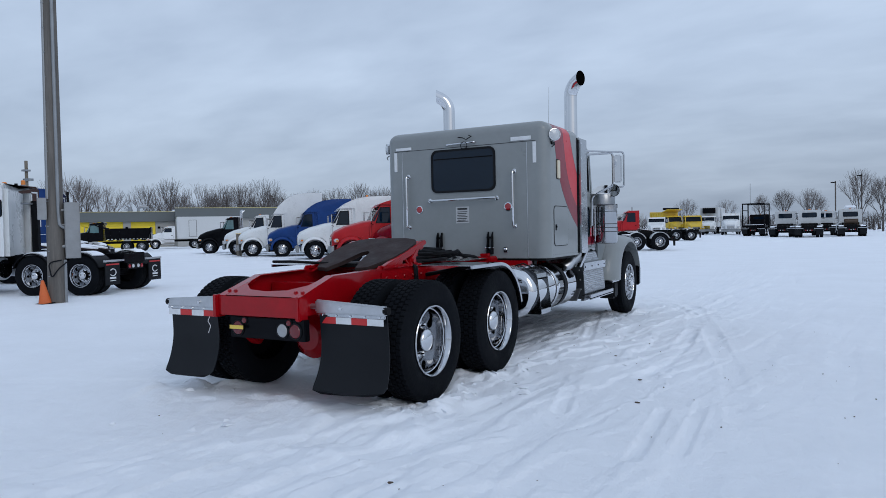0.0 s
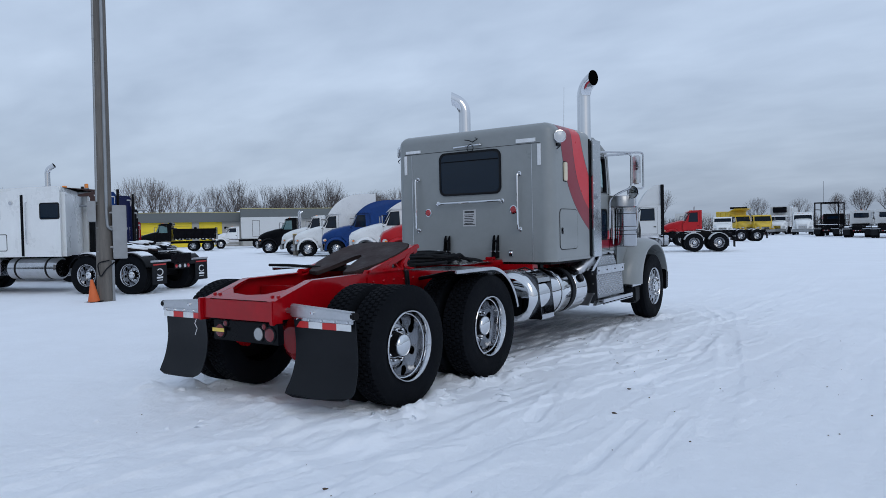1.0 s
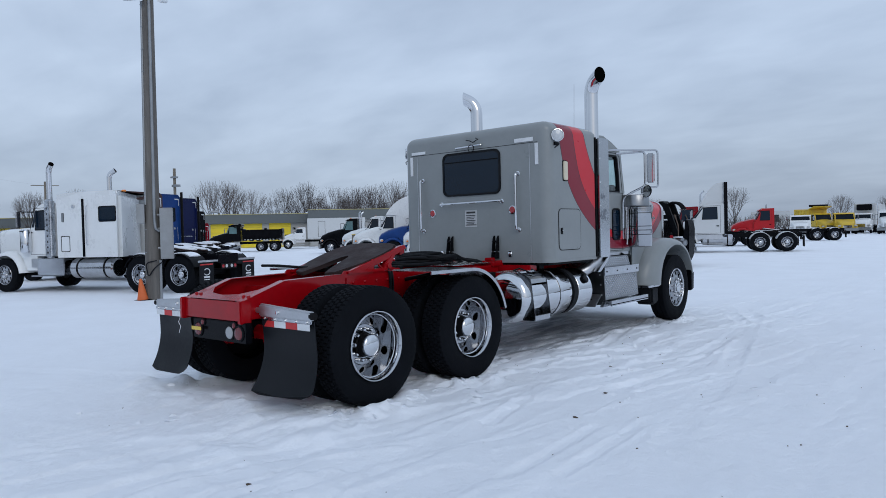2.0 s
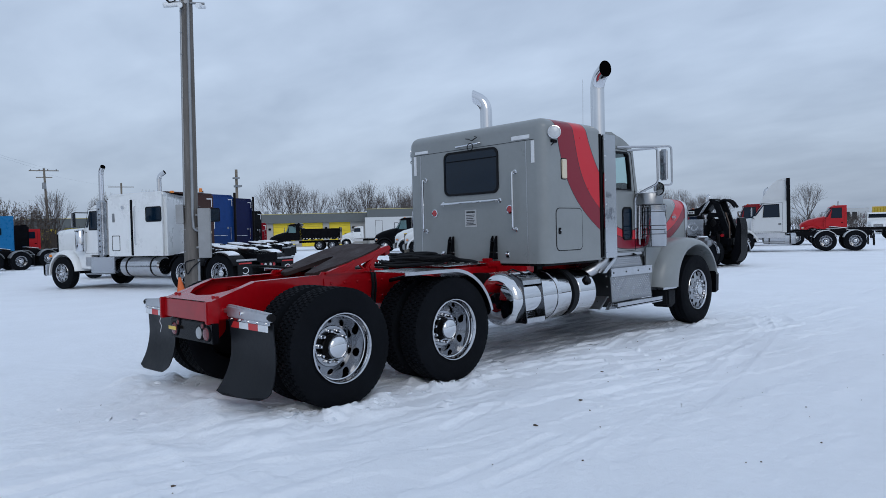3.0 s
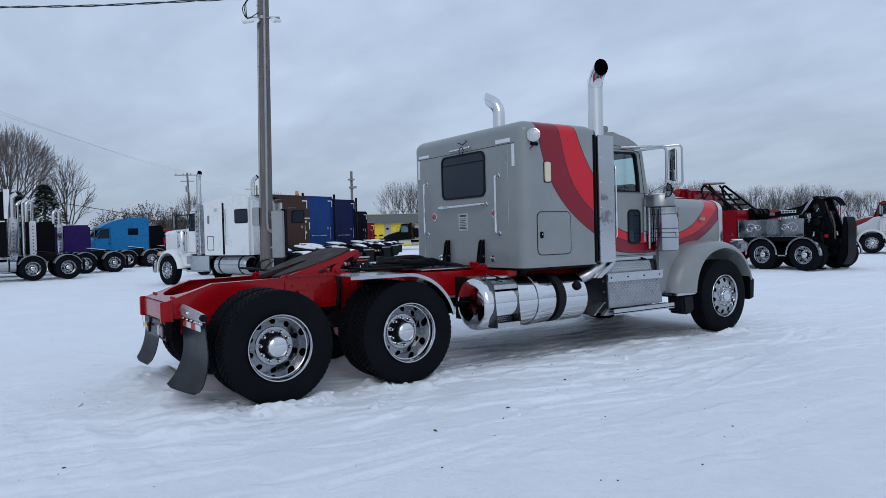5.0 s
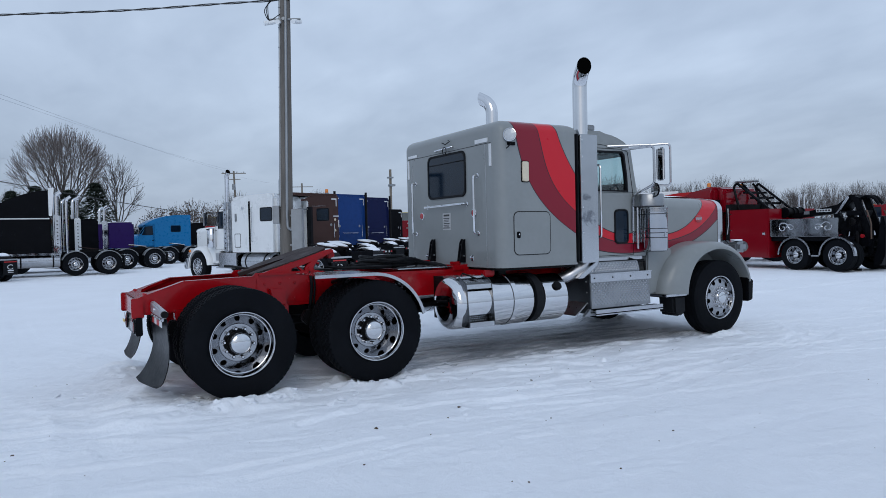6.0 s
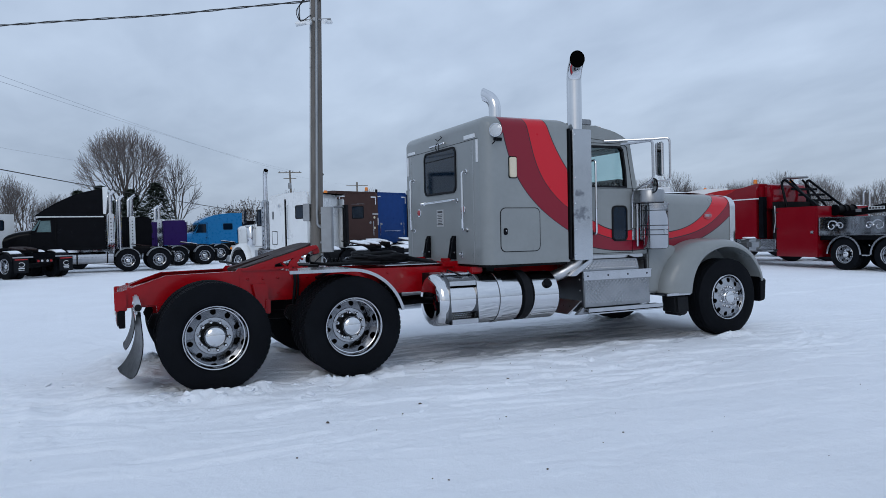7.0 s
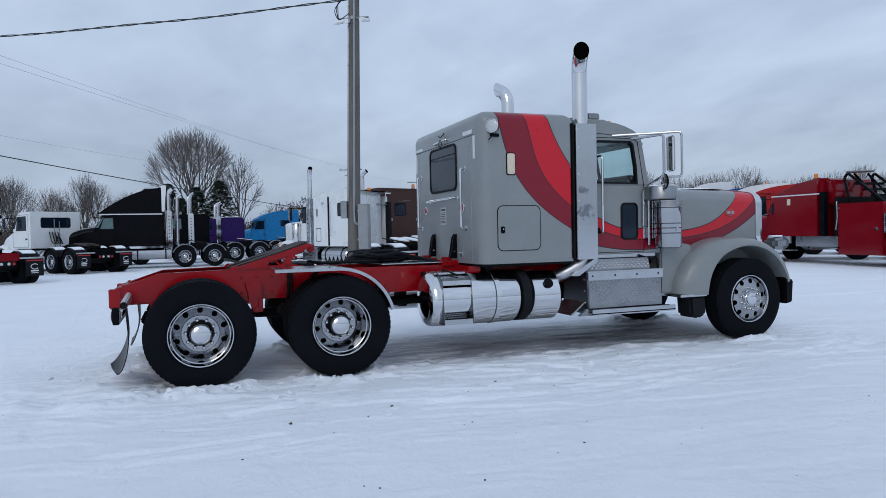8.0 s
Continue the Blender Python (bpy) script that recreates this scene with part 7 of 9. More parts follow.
def stack(t, x, y, low, top, shield="stainless", r=0.075, tip=1, out=0.35):
    d = Vector((out * (1 if x > 0 else -1), -0.94, 0)).normalized()
    b = Vector((x, y, 0))
    line = [b + Vector((0, 0, low)), b + Vector((0, 0, top - 0.25))]
    for k in range(1, 6):
        a = radians(13 * k)
        line.append(b + Vector((0, 0, top - 0.25)) + d * 0.2 * (1 - math.cos(a)) + Vector((0, 0, 0.2 * math.sin(a))))
    e = (line[-1] - line[-2]).normalized()
    line.append(line[-1] + e * 0.1)
    st = part("exhaust_pipe", tube(line, r, 16, cap=False), "chrome", t, smooth=60)
    part("pipe_mouth", tube([line[-2], line[-1] - e * 0.012], r * 0.93, 14), "soot", st)
    if shield:
        sx = 1 if x > 0 else -1
        sh = part("heat_shield", box(x + sx * 0.02 - 0.1, x + sx * 0.02 + 0.1, y - 0.14, y + 0.14, low, min(top - 0.8, low + 1.7), 0.05, 3), shield, st)
        for k in range(9):
            part("shield_slot", lathe([(0.03, 0), (0.03, 0.003), (0, 0.004)], 10, Matrix.Translation((x + sx * 0.12, y, low + 0.15 + 0.16 * k)) @ (LAY if sx > 0 else Matrix.Rotation(radians(-90), 4, "Y"))), "ink", sh)
    return st


def fuel_tank(t, y0, y1, mat="alu"):
    for sx in (1, -1):
        tk = part("fuel_tank", flip(lathe([(0, y0), (0.24, y0 + 0.01), (0.29, y0 + 0.05), (0.29, y1 - 0.05), (0.24, y1 - 0.01), (0, y1)], 26, Matrix.Translation((0.84, 0, 0.68)) @ Matrix.Rotation(radians(-90), 4, "X")), sx), mat, t, smooth=30)
        for y in (y0 + 0.3, y1 - 0.3):
            part("tank_strap", flip(lathe([(0.291, y - 0.03), (0.297, y - 0.028), (0.297, y + 0.028), (0.291, y + 0.03)], 26, Matrix.Translation((0.84, 0, 0.68)) @ Matrix.Rotation(radians(-90), 4, "X")), sx), "grime", tk)


def air_cleaner(t, y):
    for sx in (1, -1):
        part("air_cleaner", flip(lathe([(0, 1.15), (0.15, 1.17), (0.16, 1.2), (0.16, 1.78), (0.12, 1.84), (0, 1.85)], 20, Matrix.Translation((1.12, y, 0))), sx), "chrome", t)


def beacon(t, x, y, z):
    b = part("beacon", lathe([(0.0, 0.0), (0.085, 0.0), (0.085, 0.05), (0.07, 0.055)], 14, Matrix.Translation((x, y, z))), "grey_steel", t)
    part("beacon_lens", lathe([(0.07, 0.05), (0.068, 0.19), (0.05, 0.21), (0, 0.215)], 14, Matrix.Translation((x, y, z))), "amber", b)


H = (-0.94, -0.34)        # the parked row behind the pole
ROW = (-12.957, 6.387)


# the white tractor behind the pole
t = thing("sleeper_tractor", "white sleeper tractor with tall stacks, snow on its mudguards", "truck", facing(*ROW, *H), group="parked tractors")
chassis(t, 5.8, tail=-1.35, fenders="black", flaps="emblem", snow_on=True)
fifth_plate(t, True)
front_end(t, 5.8, 4.75, "long", "white_paint", 1.88)
cab_box(t, 3.85, 4.85, "white_paint", 2.6, 1.03, 0.22)
s = sleeper_box(t, 1.3, 3.8, "white_paint", 2.86, 1.16, 1.0, 0.0, window=True, r=0.14, win_at=1.78)
for v in s.data.vertices:          # its back wall is swept
    if v.co.y < 1.8:
        v.co.y += 1.5 * (v.co.x + 1.16) / 2.32
beacon(t, 0.75, 3.05, 2.82)
for sx in (1, -1):
    if sx > 0:
        part("side_fairing", box(1.08, 1.18, 2.52, 2.95, 1.0, 2.72, 0.03), "white_paint", s)
        part("fairing_rubber", box(1.07, 1.19, 2.32, 2.52, 1.02, 2.5, 0.01), "rubber", s)
        part("fairing_strut", rod((1.2, 2.45, 2.42), (0.6, 2.5, 2.42), 0.03, 8), "grey_steel", s)
    part("seal_strip", flip(box(1.155, 1.18, 2.62, 2.70, 1.02, 2.66, 0.006), sx), "black", s)
    part("grab_bar", flip(join(tube(bent([(1.16, 2.5, 1.35), (1.21, 2.5, 1.35), (1.21, 2.5, 2.45), (1.16, 2.5, 2.45)], 0.03), 0.014, 8)), sx), "chrome", s)
    part("small_lamp", flip(join(rod((1.16, 3.0, 2.45), (1.21, 3.0, 2.45), 0.05, 12)), sx), "chrome", s)
    part("side_marker", flip(box(1.155, 1.175, 3.38, 3.48, 2.02, 2.28, 0.01), sx), "grey_steel", s)
    stack(t, 1.10 * sx, 3.98, 1.0, 3.72)
air_cleaner(t, 4.95)
fuel_tank(t, 1.7, 3.3)
for sx in (1, -1):
    part("battery_box", flip(box(0.62, 1.16, 3.45, 4.5, 0.5, 0.98, 0.02), sx), "alu", t)
for k in range(3):
    part("air_line", tube(bent([(0.2 - 0.2 * k, 0.95, 1.25), (0.3 - 0.2 * k, 0.5, 1.12), (-0.1 + 0.1 * k, 0.3, 1.3), (0.1, 0.1, 1.1)], 0.1), 0.018, 6), "rubber", t)

# the herringbone row beyond it, seen from behind
SPECS = [
    ("brown", "brown_paint", 3.28, (-18.9, 9.0), "brown sleeper tractor with white corner tape, snowy mudguards"),
    ("blue", "blue_paint", 3.55, (-23.6, 12.35), "deep blue sleeper tractor with snowy rear mudguards"),
    ("indigo", "navy_paint", 3.70, (-28.6, 16.15), "navy blue sleeper tractor with snowy rear mudguards"),
    ("black", "black", 3.20, (-33.4, 19.5), "black sleeper tractor in the parked row"),
    ("maroon", "dark_red", 2.55, (-38.0, 22.55), "dark red tractor at the end of the row"),
]
for tone, mat, top, place, lab in SPECS:
    t = thing("sleeper_tractor", lab, "truck", facing(*place, *H), group="parked tractors")
    chassis(t, 5.6, tail=-1.35, fenders="black", flaps="plain", snow_on=True)
    fifth_plate(t, True)
    front_end(t, 5.6, 4.5, "slope", mat, 1.9)
    cab_box(t, 3.5, 4.6, mat, min(2.7, top - 0.05))
    s = sleeper_box(t, 1.2, 3.5, mat, top, 1.16, 1.0, 0.15 if tone != "brown" else 0.05, window=tone != "brown", tape=True, r=0.10)
    fuel_tank(t, 1.7, 3.2)
    for sx in (1, -1):
        part("grab_bar", flip(tube(bent([(0.78, 1.2, 1.4), (0.78, 1.14, 1.4), (0.78, 1.14, 2.0), (0.78, 1.2, 2.0)], 0.03), 0.014, 8), sx), "chrome", s)
        part("rear_lamp", flip(lathe([(0.06, 0), (0.05, 0.012), (0, 0.018)], 14, Matrix.Translation((0.66, 1.2, 1.95)) @ Matrix.Rotation(radians(90), 4, "X")), sx), "grey_steel", s)
    if tone == "brown":
        part("reflective_tape", join(box(0.78, 1.10, 1.192, 1.199, 2.30, 2.34), box(1.06, 1.10, 1.192, 1.199, 1.85, 2.15)), "tape_white", s)
        for z in (2.17, 1.72):
            part("rear_lamp", lathe([(0.055, 0), (0.05, 0.012), (0, 0.018)], 14, Matrix.Translation((0.88, 1.199, z)) @ Matrix.Rotation(radians(90), 4, "X")), "cream", s)
        part("crest_line", join(box(-0.35, 0.05, 1.193, 1.199, 2.72, 2.733), box(-0.05, 0.35, 1.193, 1.199, 2.737, 2.75)), "grey_steel", s)
        beacon(t, 0.8, 1.6, top)
    if tone in ("blue", "indigo"):
        for sx in (1, -1):
            part("exhaust_pipe", flip(rod((1.05, 1.1, 1.0), (1.05, 1.1, top + 0.1), 0.06, 12), sx), "grime", t)
        part("tool_bar", tube(bent([(-0.5, 1.2, 1.6), (-0.5, 1.1, 1.6), (0.5, 1.1, 1.6), (0.5, 1.2, 1.6)], 0.04), 0.015, 8), "chrome", s)

# the row that stands across the yard: black, black, purple, bright blue
C = (0.05, -1.0)
t = thing("sleeper_tractor", "black sleeper tractor with a raised roof and chrome stacks", "truck", facing(-27.7, 0.45, *C), group="cross row tractors")
chassis(t, 5.3, tail=-1.3, fenders="grey_steel", flaps="plain")
fifth_plate(t, False)
front_end(t, 5.3, 4.4, "slope", "black", 1.9)
cab_box(t, 3.3, 4.4, "black", 2.55)
s = sleeper_box(t, 1.55, 3.45, "black", 2.56, 1.18, 0.98, 0.0, window=False, r=0.05, seams=False)
convex_roof(t, 1.55, 4.3, 2.5, 3.7, 1.16, "black")
part("white_belt", box(1.18, 1.186, 1.6, 4.2, 2.46, 2.51), "tape_white", s)
part("white_belt", box(-1.186, -1.18, 1.6, 4.2, 2.46, 2.51), "tape_white", s)
for sx in (1, -1):
    stack(t, 1.08 * sx, 1.32, 0.95, 3.65, "chrome", 0.09)
    stack(t, 1.02 * sx, 0.95, 0.95, 3.45, None, 0.07)
    part("roof_brace", flip(prism([(1.50, 2.6), (1.62, 2.6), (1.62, 3.8), (1.40, 3.8)], 1.10, 1.17, "x"), sx), "white_paint", s)
fuel_tank(t, 1.2, 3.0)
fuel_tank(t, 3.2, 4.2)
part("chrome_skirt", join(box(1.15, 1.2, 1.2, 5.2, 0.92, 1.02, 0.01), box(-1.2, -1.15, 1.2, 5.2, 0.92, 1.02, 0.01)), "chrome", t)

t = thing("short_sleeper_tractor", "black tractor with a white slotted stack shield", "truck", facing(-32.5, 3.0, *C), group="cross row tractors")
chassis(t, 5.4, tail=-1.3, fenders="grey_steel", flaps="plain")
fifth_plate(t, True)
front_end(t, 5.4, 4.3, "long", "black", 1.85)
cab_box(t, 3.0, 4.2, "black", 2.6, back_window=True)
sleeper_box(t, 1.95, 2.75, "black", 2.6, 1.08, 1.05, 0.0, window=False, r=0.08, seams=False)
for sx in (1, -1):
    stack(t, 1.06 * sx, 2.88, 0.95, 3.75, "white_paint", 0.075)
part("beacon_bar", join(box(-0.7, 0.7, 3.3, 3.4, 2.60, 2.68, 0.01), box(-0.6, -0.4, 3.3, 3.42, 2.68, 2.74), box(0.4, 0.6, 3.3, 3.42, 2.68, 2.74)), "grey_steel", t)
fuel_tank(t, 1.2, 2.8)

t = thing("short_sleeper_tractor", "purple tractor with chrome stacks, snow on its roof", "truck", facing(-38.0, 5.9, *C), group="cross row tractors")
chassis(t, 6.3, tail=-1.3, fenders="grey_steel", flaps="plain")
fifth_plate(t, True)
front_end(t, 6.3, 5.3, "long", "purple_paint", 1.85)
cab_box(t, 4.2, 5.3, "purple_paint", 2.46)
sleeper_box(t, 2.6, 4.05, "purple_paint", 2.55, 1.12, 1.05, 0.0, window=False, r=0.1, seams=False, snow_on=True)
for sx in (1, -1):
    stack(t, 1.06 * sx, 4.15, 0.95, 3.5, "chrome", 0.085)
air_cleaner(t, 5.35)
fuel_tank(t, 1.2, 3.4)

t = thing("sleeper_tractor", "bright blue sleeper tractor with a sloping roof", "truck", facing(-43.5, 8.7, *C), group="cross row tractors")
chassis(t, 5.8, tail=-1.3, fenders="grey_steel", flaps="plain")
fifth_plate(t, True)
front_end(t, 5.4, 4.4, "slope", "bright_blue", 1.8)
cab_box(t, 3.3, 4.5, "bright_blue", 2.6, 1.05, 0.4)
sleeper_box(t, 1.2, 3.6, "bright_blue", 2.62, 1.16, 1.0, 0.0, window=True, r=0.06, seams=False)
convex_roof(t, 1.2, 4.2, 2.5, 3.15, 1.12, "bright_blue", 3.2)
fuel_tank(t, 1.7, 3.2)
t = thing("sleeper_tractor", "black sleeper tractor beyond the blue one", "truck", facing(-47.5, 11.1, *C), group="cross row tractors")
chassis(t, 5.6, tail=-1.3, fenders="grey_steel")
front_end(t, 5.6, 4.5, "slope", "black", 1.9)
cab_box(t, 3.5, 4.6, "black", 2.5)
sleeper_box(t, 1.8, 3.5, "black", 2.7, 1.14, 1.0, 0.1, window=False)
part("hanging_lamp", lathe([(0, -0.08), (0.12, -0.05), (0.14, 0.0), (0.0, 0.03)], 14, Matrix.Translation((1.16, 1.5, 2.4)) @ LAY), "white_paint", t)
t = thing("day_cab", "red day cab beyond the black tractor", "truck", facing(-51.5, 13.3, *C), group="cross row tractors")
chassis(t, 5.0, tail=-1.3, fenders="grey_steel")
front_end(t, 5.0, 4.0, "slope", "red_paint", 1.8)
cab_box(t, 2.3, 4.1, "red_paint", 2.5)

# day cabs standing with their tails to the yard
for (px, py), lab, tall in (((-24.4, -4.0), "white day cab with a wide back window, emblem mudflaps", 0), ((-18.2, -6.25), "white day cab beside a tall dark rack", 1)):
    t = thing("day_cab", lab, "truck", facing(px, py, -0.79, -0.61), group="white day cabs")
    chassis(t, 4.6, tail=-1.3, fenders="black", flaps="emblem", snow_on=True, frame_mat="dark_red" if tall else "black")
    fifth_plate(t, False)
    front_end(t, 4.6, 3.6, "slope", "white_paint", 1.85)
    c = cab_box(t, 2.3, 3.7, "white_paint", 2.62, 1.08, 0.35, 1.05, back_window=True)
    for k in range(4):
        part("air_line", tube(bent([(-0.3 + 0.12 * k, 2.28, 1.75), (-0.34 + 0.13 * k, 2.05, 1.3), (-0.2 + 0.1 * k, 1.95, 1.2), (-0.1 + 0.05 * k, 2.1, 1.5), (0.0, 2.28, 1.55)], 0.12), 0.02, 6), "rubber", c)
    part("line_post", join(rod((-0.12, 2.2, 1.1), (-0.12, 2.2, 2.3), 0.02, 8), rod((0.1, 2.2, 1.1), (0.1, 2.2, 2.2), 0.02, 8)), "grey_steel", c)
    fuel_tank(t, 1.3, 2.4)
    if tall:
        rk = part("tall_rack", join(box(-1.2, -1.1, 1.5, 1.62, 1.0, 4.1), box(1.1, 1.2, 1.5, 1.62, 1.0, 4.1), box(-1.2, 1.2, 1.5, 1.62, 4.0, 4.12), box(-1.15, 1.15, 1.54, 1.58, 1.0, 4.0)), "black", t, "tall black headboard")
        part("rack_panel", box(-1.02, 1.02, 1.50, 1.53, 2.4, 3.95), "trailer_white", rk)
        for z in (1.6, 2.2, 2.8, 3.4):
            part("rack_hinge", box(1.15, 1.26, 1.42, 1.5, z, z + 0.12, 0.01), "black", rk)

# ---------------------------------------------------------------- tow truck
HT = (-0.998, 0.06)
t = thing("tow_truck", "dark red heavy tow truck with black boom and polished side boxes", "truck", facing(-5.62, 21.22, *HT))
chassis(t, 7.6, tail=-1.3, frame_mat="black", lamps=False, axles=(-0.74, 0.74))
for sx in (1, -1):
    for ay in (-0.74, 0.74):
        part("wheel_trim", flip(arc_strip(ay, 0.5, 0.60, 0.035, 0, 180, 1.12, 1.22, 14, 0.02), sx), "alu", t)
    part("trim_link", flip(box(1.15, 1.2, -0.13, 0.13, 0.46, 0.5), sx), "alu", t)
front_end(t, 7.6, 6.5, "slope", "dark_red", 1.9)
cab_box(t, 5.4, 6.6, "dark_red", 2.62, 1.05, 0.4)
s = sleeper_box(t, 4.1, 6.3, "dark_red", 3.0, 1.16, 0.98, 0.48, window=False, r=0.12, seams=False)
for sx in (1, -1):
    part("belt_trim", flip(box(1.16, 1.167, 4.0, 6.3, 2.42, 2.46), sx), "tape_white", s)
    part("side_marker", flip(box(1.155, 1.168, 5.4, 5.55, 2.1, 2.32), sx), "cream", s)
    part("dark_edge", flip(box(1.0, 1.17, 3.9, 4.1, 1.0, 2.5), sx), "black", s)
    part("chrome_skirt", flip(box(0.9, 1.14, 3.4, 5.2, 0.62, 0.98, 0.02), sx), "alu", t)
part("roof_box", prism([(3.75, 2.05), (4.12, 2.05), (4.12, 2.98), (3.85, 2.90), (3.75, 2.6)], -0.9, 0.9, "x", 0.06), "dark_red", s)
beacon(t, 0.9, 4.5, 2.95)
beacon(t, -0.9, 4.5, 2.95)
part("gap_rack", box(-1.0, 1.0, 3.4, 3.65, 0.6, 2.3), "grime", t)
for sx in (1, -1):
    part("hanging_chain", flip(tube(bent([(1.06, 3.5, 2.15), (1.07, 3.46, 1.6), (1.08, 3.52, 1.2)], 0.1), 0.02, 6), sx), "brushed", t)
    tb = part("tool_box", flip(box(0.55, 1.22, 1.66, 3.3, 0.38, 2.07, 0.015), sx), "dark_red", t, "glossy dark red tool locker")
    part("locker_door", flip(prism(rounded(1.72, 3.25, 0.44, 2.02, 0.02, 2), 1.215, 1.230, "x", 0.004), sx), "dark_red", tb)
    part("door_latch", flip(box(1.228, 1.245, 1.80, 1.91, 1.16, 1.26, 0.01), sx), "chrome", tb)
    for z in (0.6, 1.35, 1.92):
        part("door_hinge", flip(box(1.225, 1.24, 3.2, 3.3, z - 0.015, z + 0.015), sx), "chrome", tb)
    pb = part("side_box", flip(box(0.55, 1.2, -0.8, 1.62, 1.10, 1.69, 0.015), sx), "mirror_box", t, "polished side locker with swirled reliefs")
    part("box_border", flip(ring_frame(rounded(-0.8, 1.62, 1.10, 1.69, 0.02, 2), rounded(-0.775, 1.595, 1.125, 1.665, 0.02, 2), 1.195, 1.215, "x"), sx), "alu", pb)
    for cy, rr, turn in ((-0.42, 0.2, 1), (-0.12, 0.13, -1), (0.86, 0.13, 1), (1.14, 0.2, -1)):
        part("relief_swirl", flip(tube([(1.2, cy + turn * rr * (1 - 0.06 * k) * math.cos(k * 0.55) * 1.1, 1.40 + rr * (1 - 0.06 * k) * math.sin(k * 0.55)) for k in range(15)], 0.022, 6), sx), "mirror_box", pb)
        part("relief_foot", flip(prism([(cy - 0.1, 1.14), (cy + 0.1, 1.14), (cy + 0.06, 1.24), (cy - 0.06, 1.24)], 1.2, 1.22, "x", 0.006), sx), "mirror_box", pb)
    part("relief_lozenge", flip(prism([(0.4, 1.14), (0.59, 1.40), (0.4, 1.65), (0.21, 1.40)], 1.2, 1.225, "x", 0.008), sx), "mirror_box", pb)
    part("relief_rib", flip(prism([(0.4, 1.22), (0.46, 1.40), (0.4, 1.58), (0.34, 1.40)], 1.225, 1.245, "x", 0.006), sx), "alu", pb)
    part("under_skirt", flip(box(0.5, 1.1, -1.0, 2.0, 0.95, 1.10, 0.01), sx), "black", t)
    # the tube guard behind the sleeper
    part("rope_guard", flip(tube(bent([(0.62, 3.35, 2.05), (0.6, 3.62, 2.95), (0.58, 3.5, 3.1), (0.58, 2.1, 2.05)], 0.1), 0.045, 10), sx), "black", t, "black tube guard")
    part("guard_leg", flip(tube(bent([(0.3, 3.5, 3.08), (0.28, 2.5, 2.07)], 0.1), 0.04, 8), sx), "black", t)
for k in range(3):
    part("guard_rung", box(-0.6, 0.6, 3.13 - 0.30 * k, 3.22 - 0.30 * k, 2.68 - 0.21 * k, 2.76 - 0.21 * k, 0.01), "black", t)
part("beacon_plate", lathe([(0, 0), (0.42, 0.0), (0.42, 0.04), (0.0, 0.06)], 18, Matrix.Translation((-0.1, 3.45, 3.13))), "grey_steel", t)
AFT = Matrix.Translation((0, 0.72, 0))      # the boom and mast stand this far ahead of the tail
part("deck", box(-0.5, 0.5, -0.9, 2.9, 1.0, 1.7, 0.03), "black", t)
boom = part("boom", moved(prism([(0.8, 1.72), (0.78, 1.86), (-0.86, 2.10), (-1.25, 2.42), (-1.42, 2.42), (-1.46, 2.3), (-1.05, 1.93), (-0.8, 1.84)], -0.24, 0.24, "x", 0.02), AFT), "black", t, "slim black towing boom")
part("winch_drum", moved(rod((-0.42, 0.93, 1.93), (0.42, 0.93, 1.93), 0.15, 18), AFT), "grime", boom)
for dx in (-0.42, -0.1, 0.1, 0.42):
    part("winch_flange", moved(rod((dx - 0.015, 0.93, 1.93), (dx + 0.015, 0.93, 1.93), 0.19, 18), AFT), "black", boom)
for sx in (1, -1):
    plate_b = part("boom_plate", flip(moved(box(0.241, 0.246, -0.66, -0.12, 1.90, 2.0), AFT), sx), "tape_white", boom)
    for k in range(5):
        part("plate_bar", flip(moved(box(0.246, 0.249, -0.62 + 0.1 * k, -0.55 + 0.1 * k, 1.92, 1.98), AFT), sx), "ink", plate_b)
    part("small_plate", flip(moved(box(0.241, 0.246, 0.12, 0.32, 1.84, 1.94), AFT), sx), "grey_steel", boom)
    part("lift_cylinder", flip(moved(rod((0.3, -0.85, 1.75), (0.3, -1.28, 2.36), 0.05, 10), AFT), sx), "alu", boom)
    part("mast_leg", flip(moved(prism([(-1.35, 2.4), (-1.62, 2.32), (-2.02, 1.2), (-2.05, 0.55), (-1.9, 0.5), (-1.82, 1.2)], 0.22, 0.32, "x", 0.015), AFT), sx), "black", t, "black slanting mast leg")
    part("mast_front", flip(moved(prism([(-0.85, 1.8), (-1.05, 1.85), (-1.35, 1.0), (-1.55, 0.5), (-1.2, 0.45), (-0.9, 1.0)], 0.28, 0.44, "x", 0.015), AFT), sx), "black", t)
    part("head_hook", flip(moved(tube(bent([(0.1, -1.5, 2.26), (0.1, -1.68, 2.36), (0.1, -1.95, 2.32), (0.1, -2.12, 2.08)], 0.14), 0.05, 8), AFT), sx), "black", boom)
    part("outrigger", flip(box(0.62, 0.70, -1.10, -1.02, 0.10, 1.15, 0.015), sx), "grime", t)
    part("outrigger_foot", flip(box(0.57, 0.75, -1.16, -0.96, 0.02, 0.08, 0.015), sx), "grime", t)
    part("sling", flip(moved(tube(bent([(0.45, -1.95, 1.9), (0.48, -2.1, 1.5), (0.44, -2.08, 1.0)], 0.1), 0.022, 6), AFT), sx), "leaf_brown", t)
    part("stop_lamp", flip(moved(rod((0.52, -1.86, 1.1), (0.56, -1.86, 1.1), 0.06, 12), AFT), sx), "red_lens", t)
    part("snatch_block", flip(moved(lathe([(0, -0.05), (0.11, -0.05), (0.13, 0), (0.11, 0.05), (0, 0.05)], 14, Matrix.Translation((0.5, -1.5, 1.55)) @ LAY), AFT), sx), "grime", t)
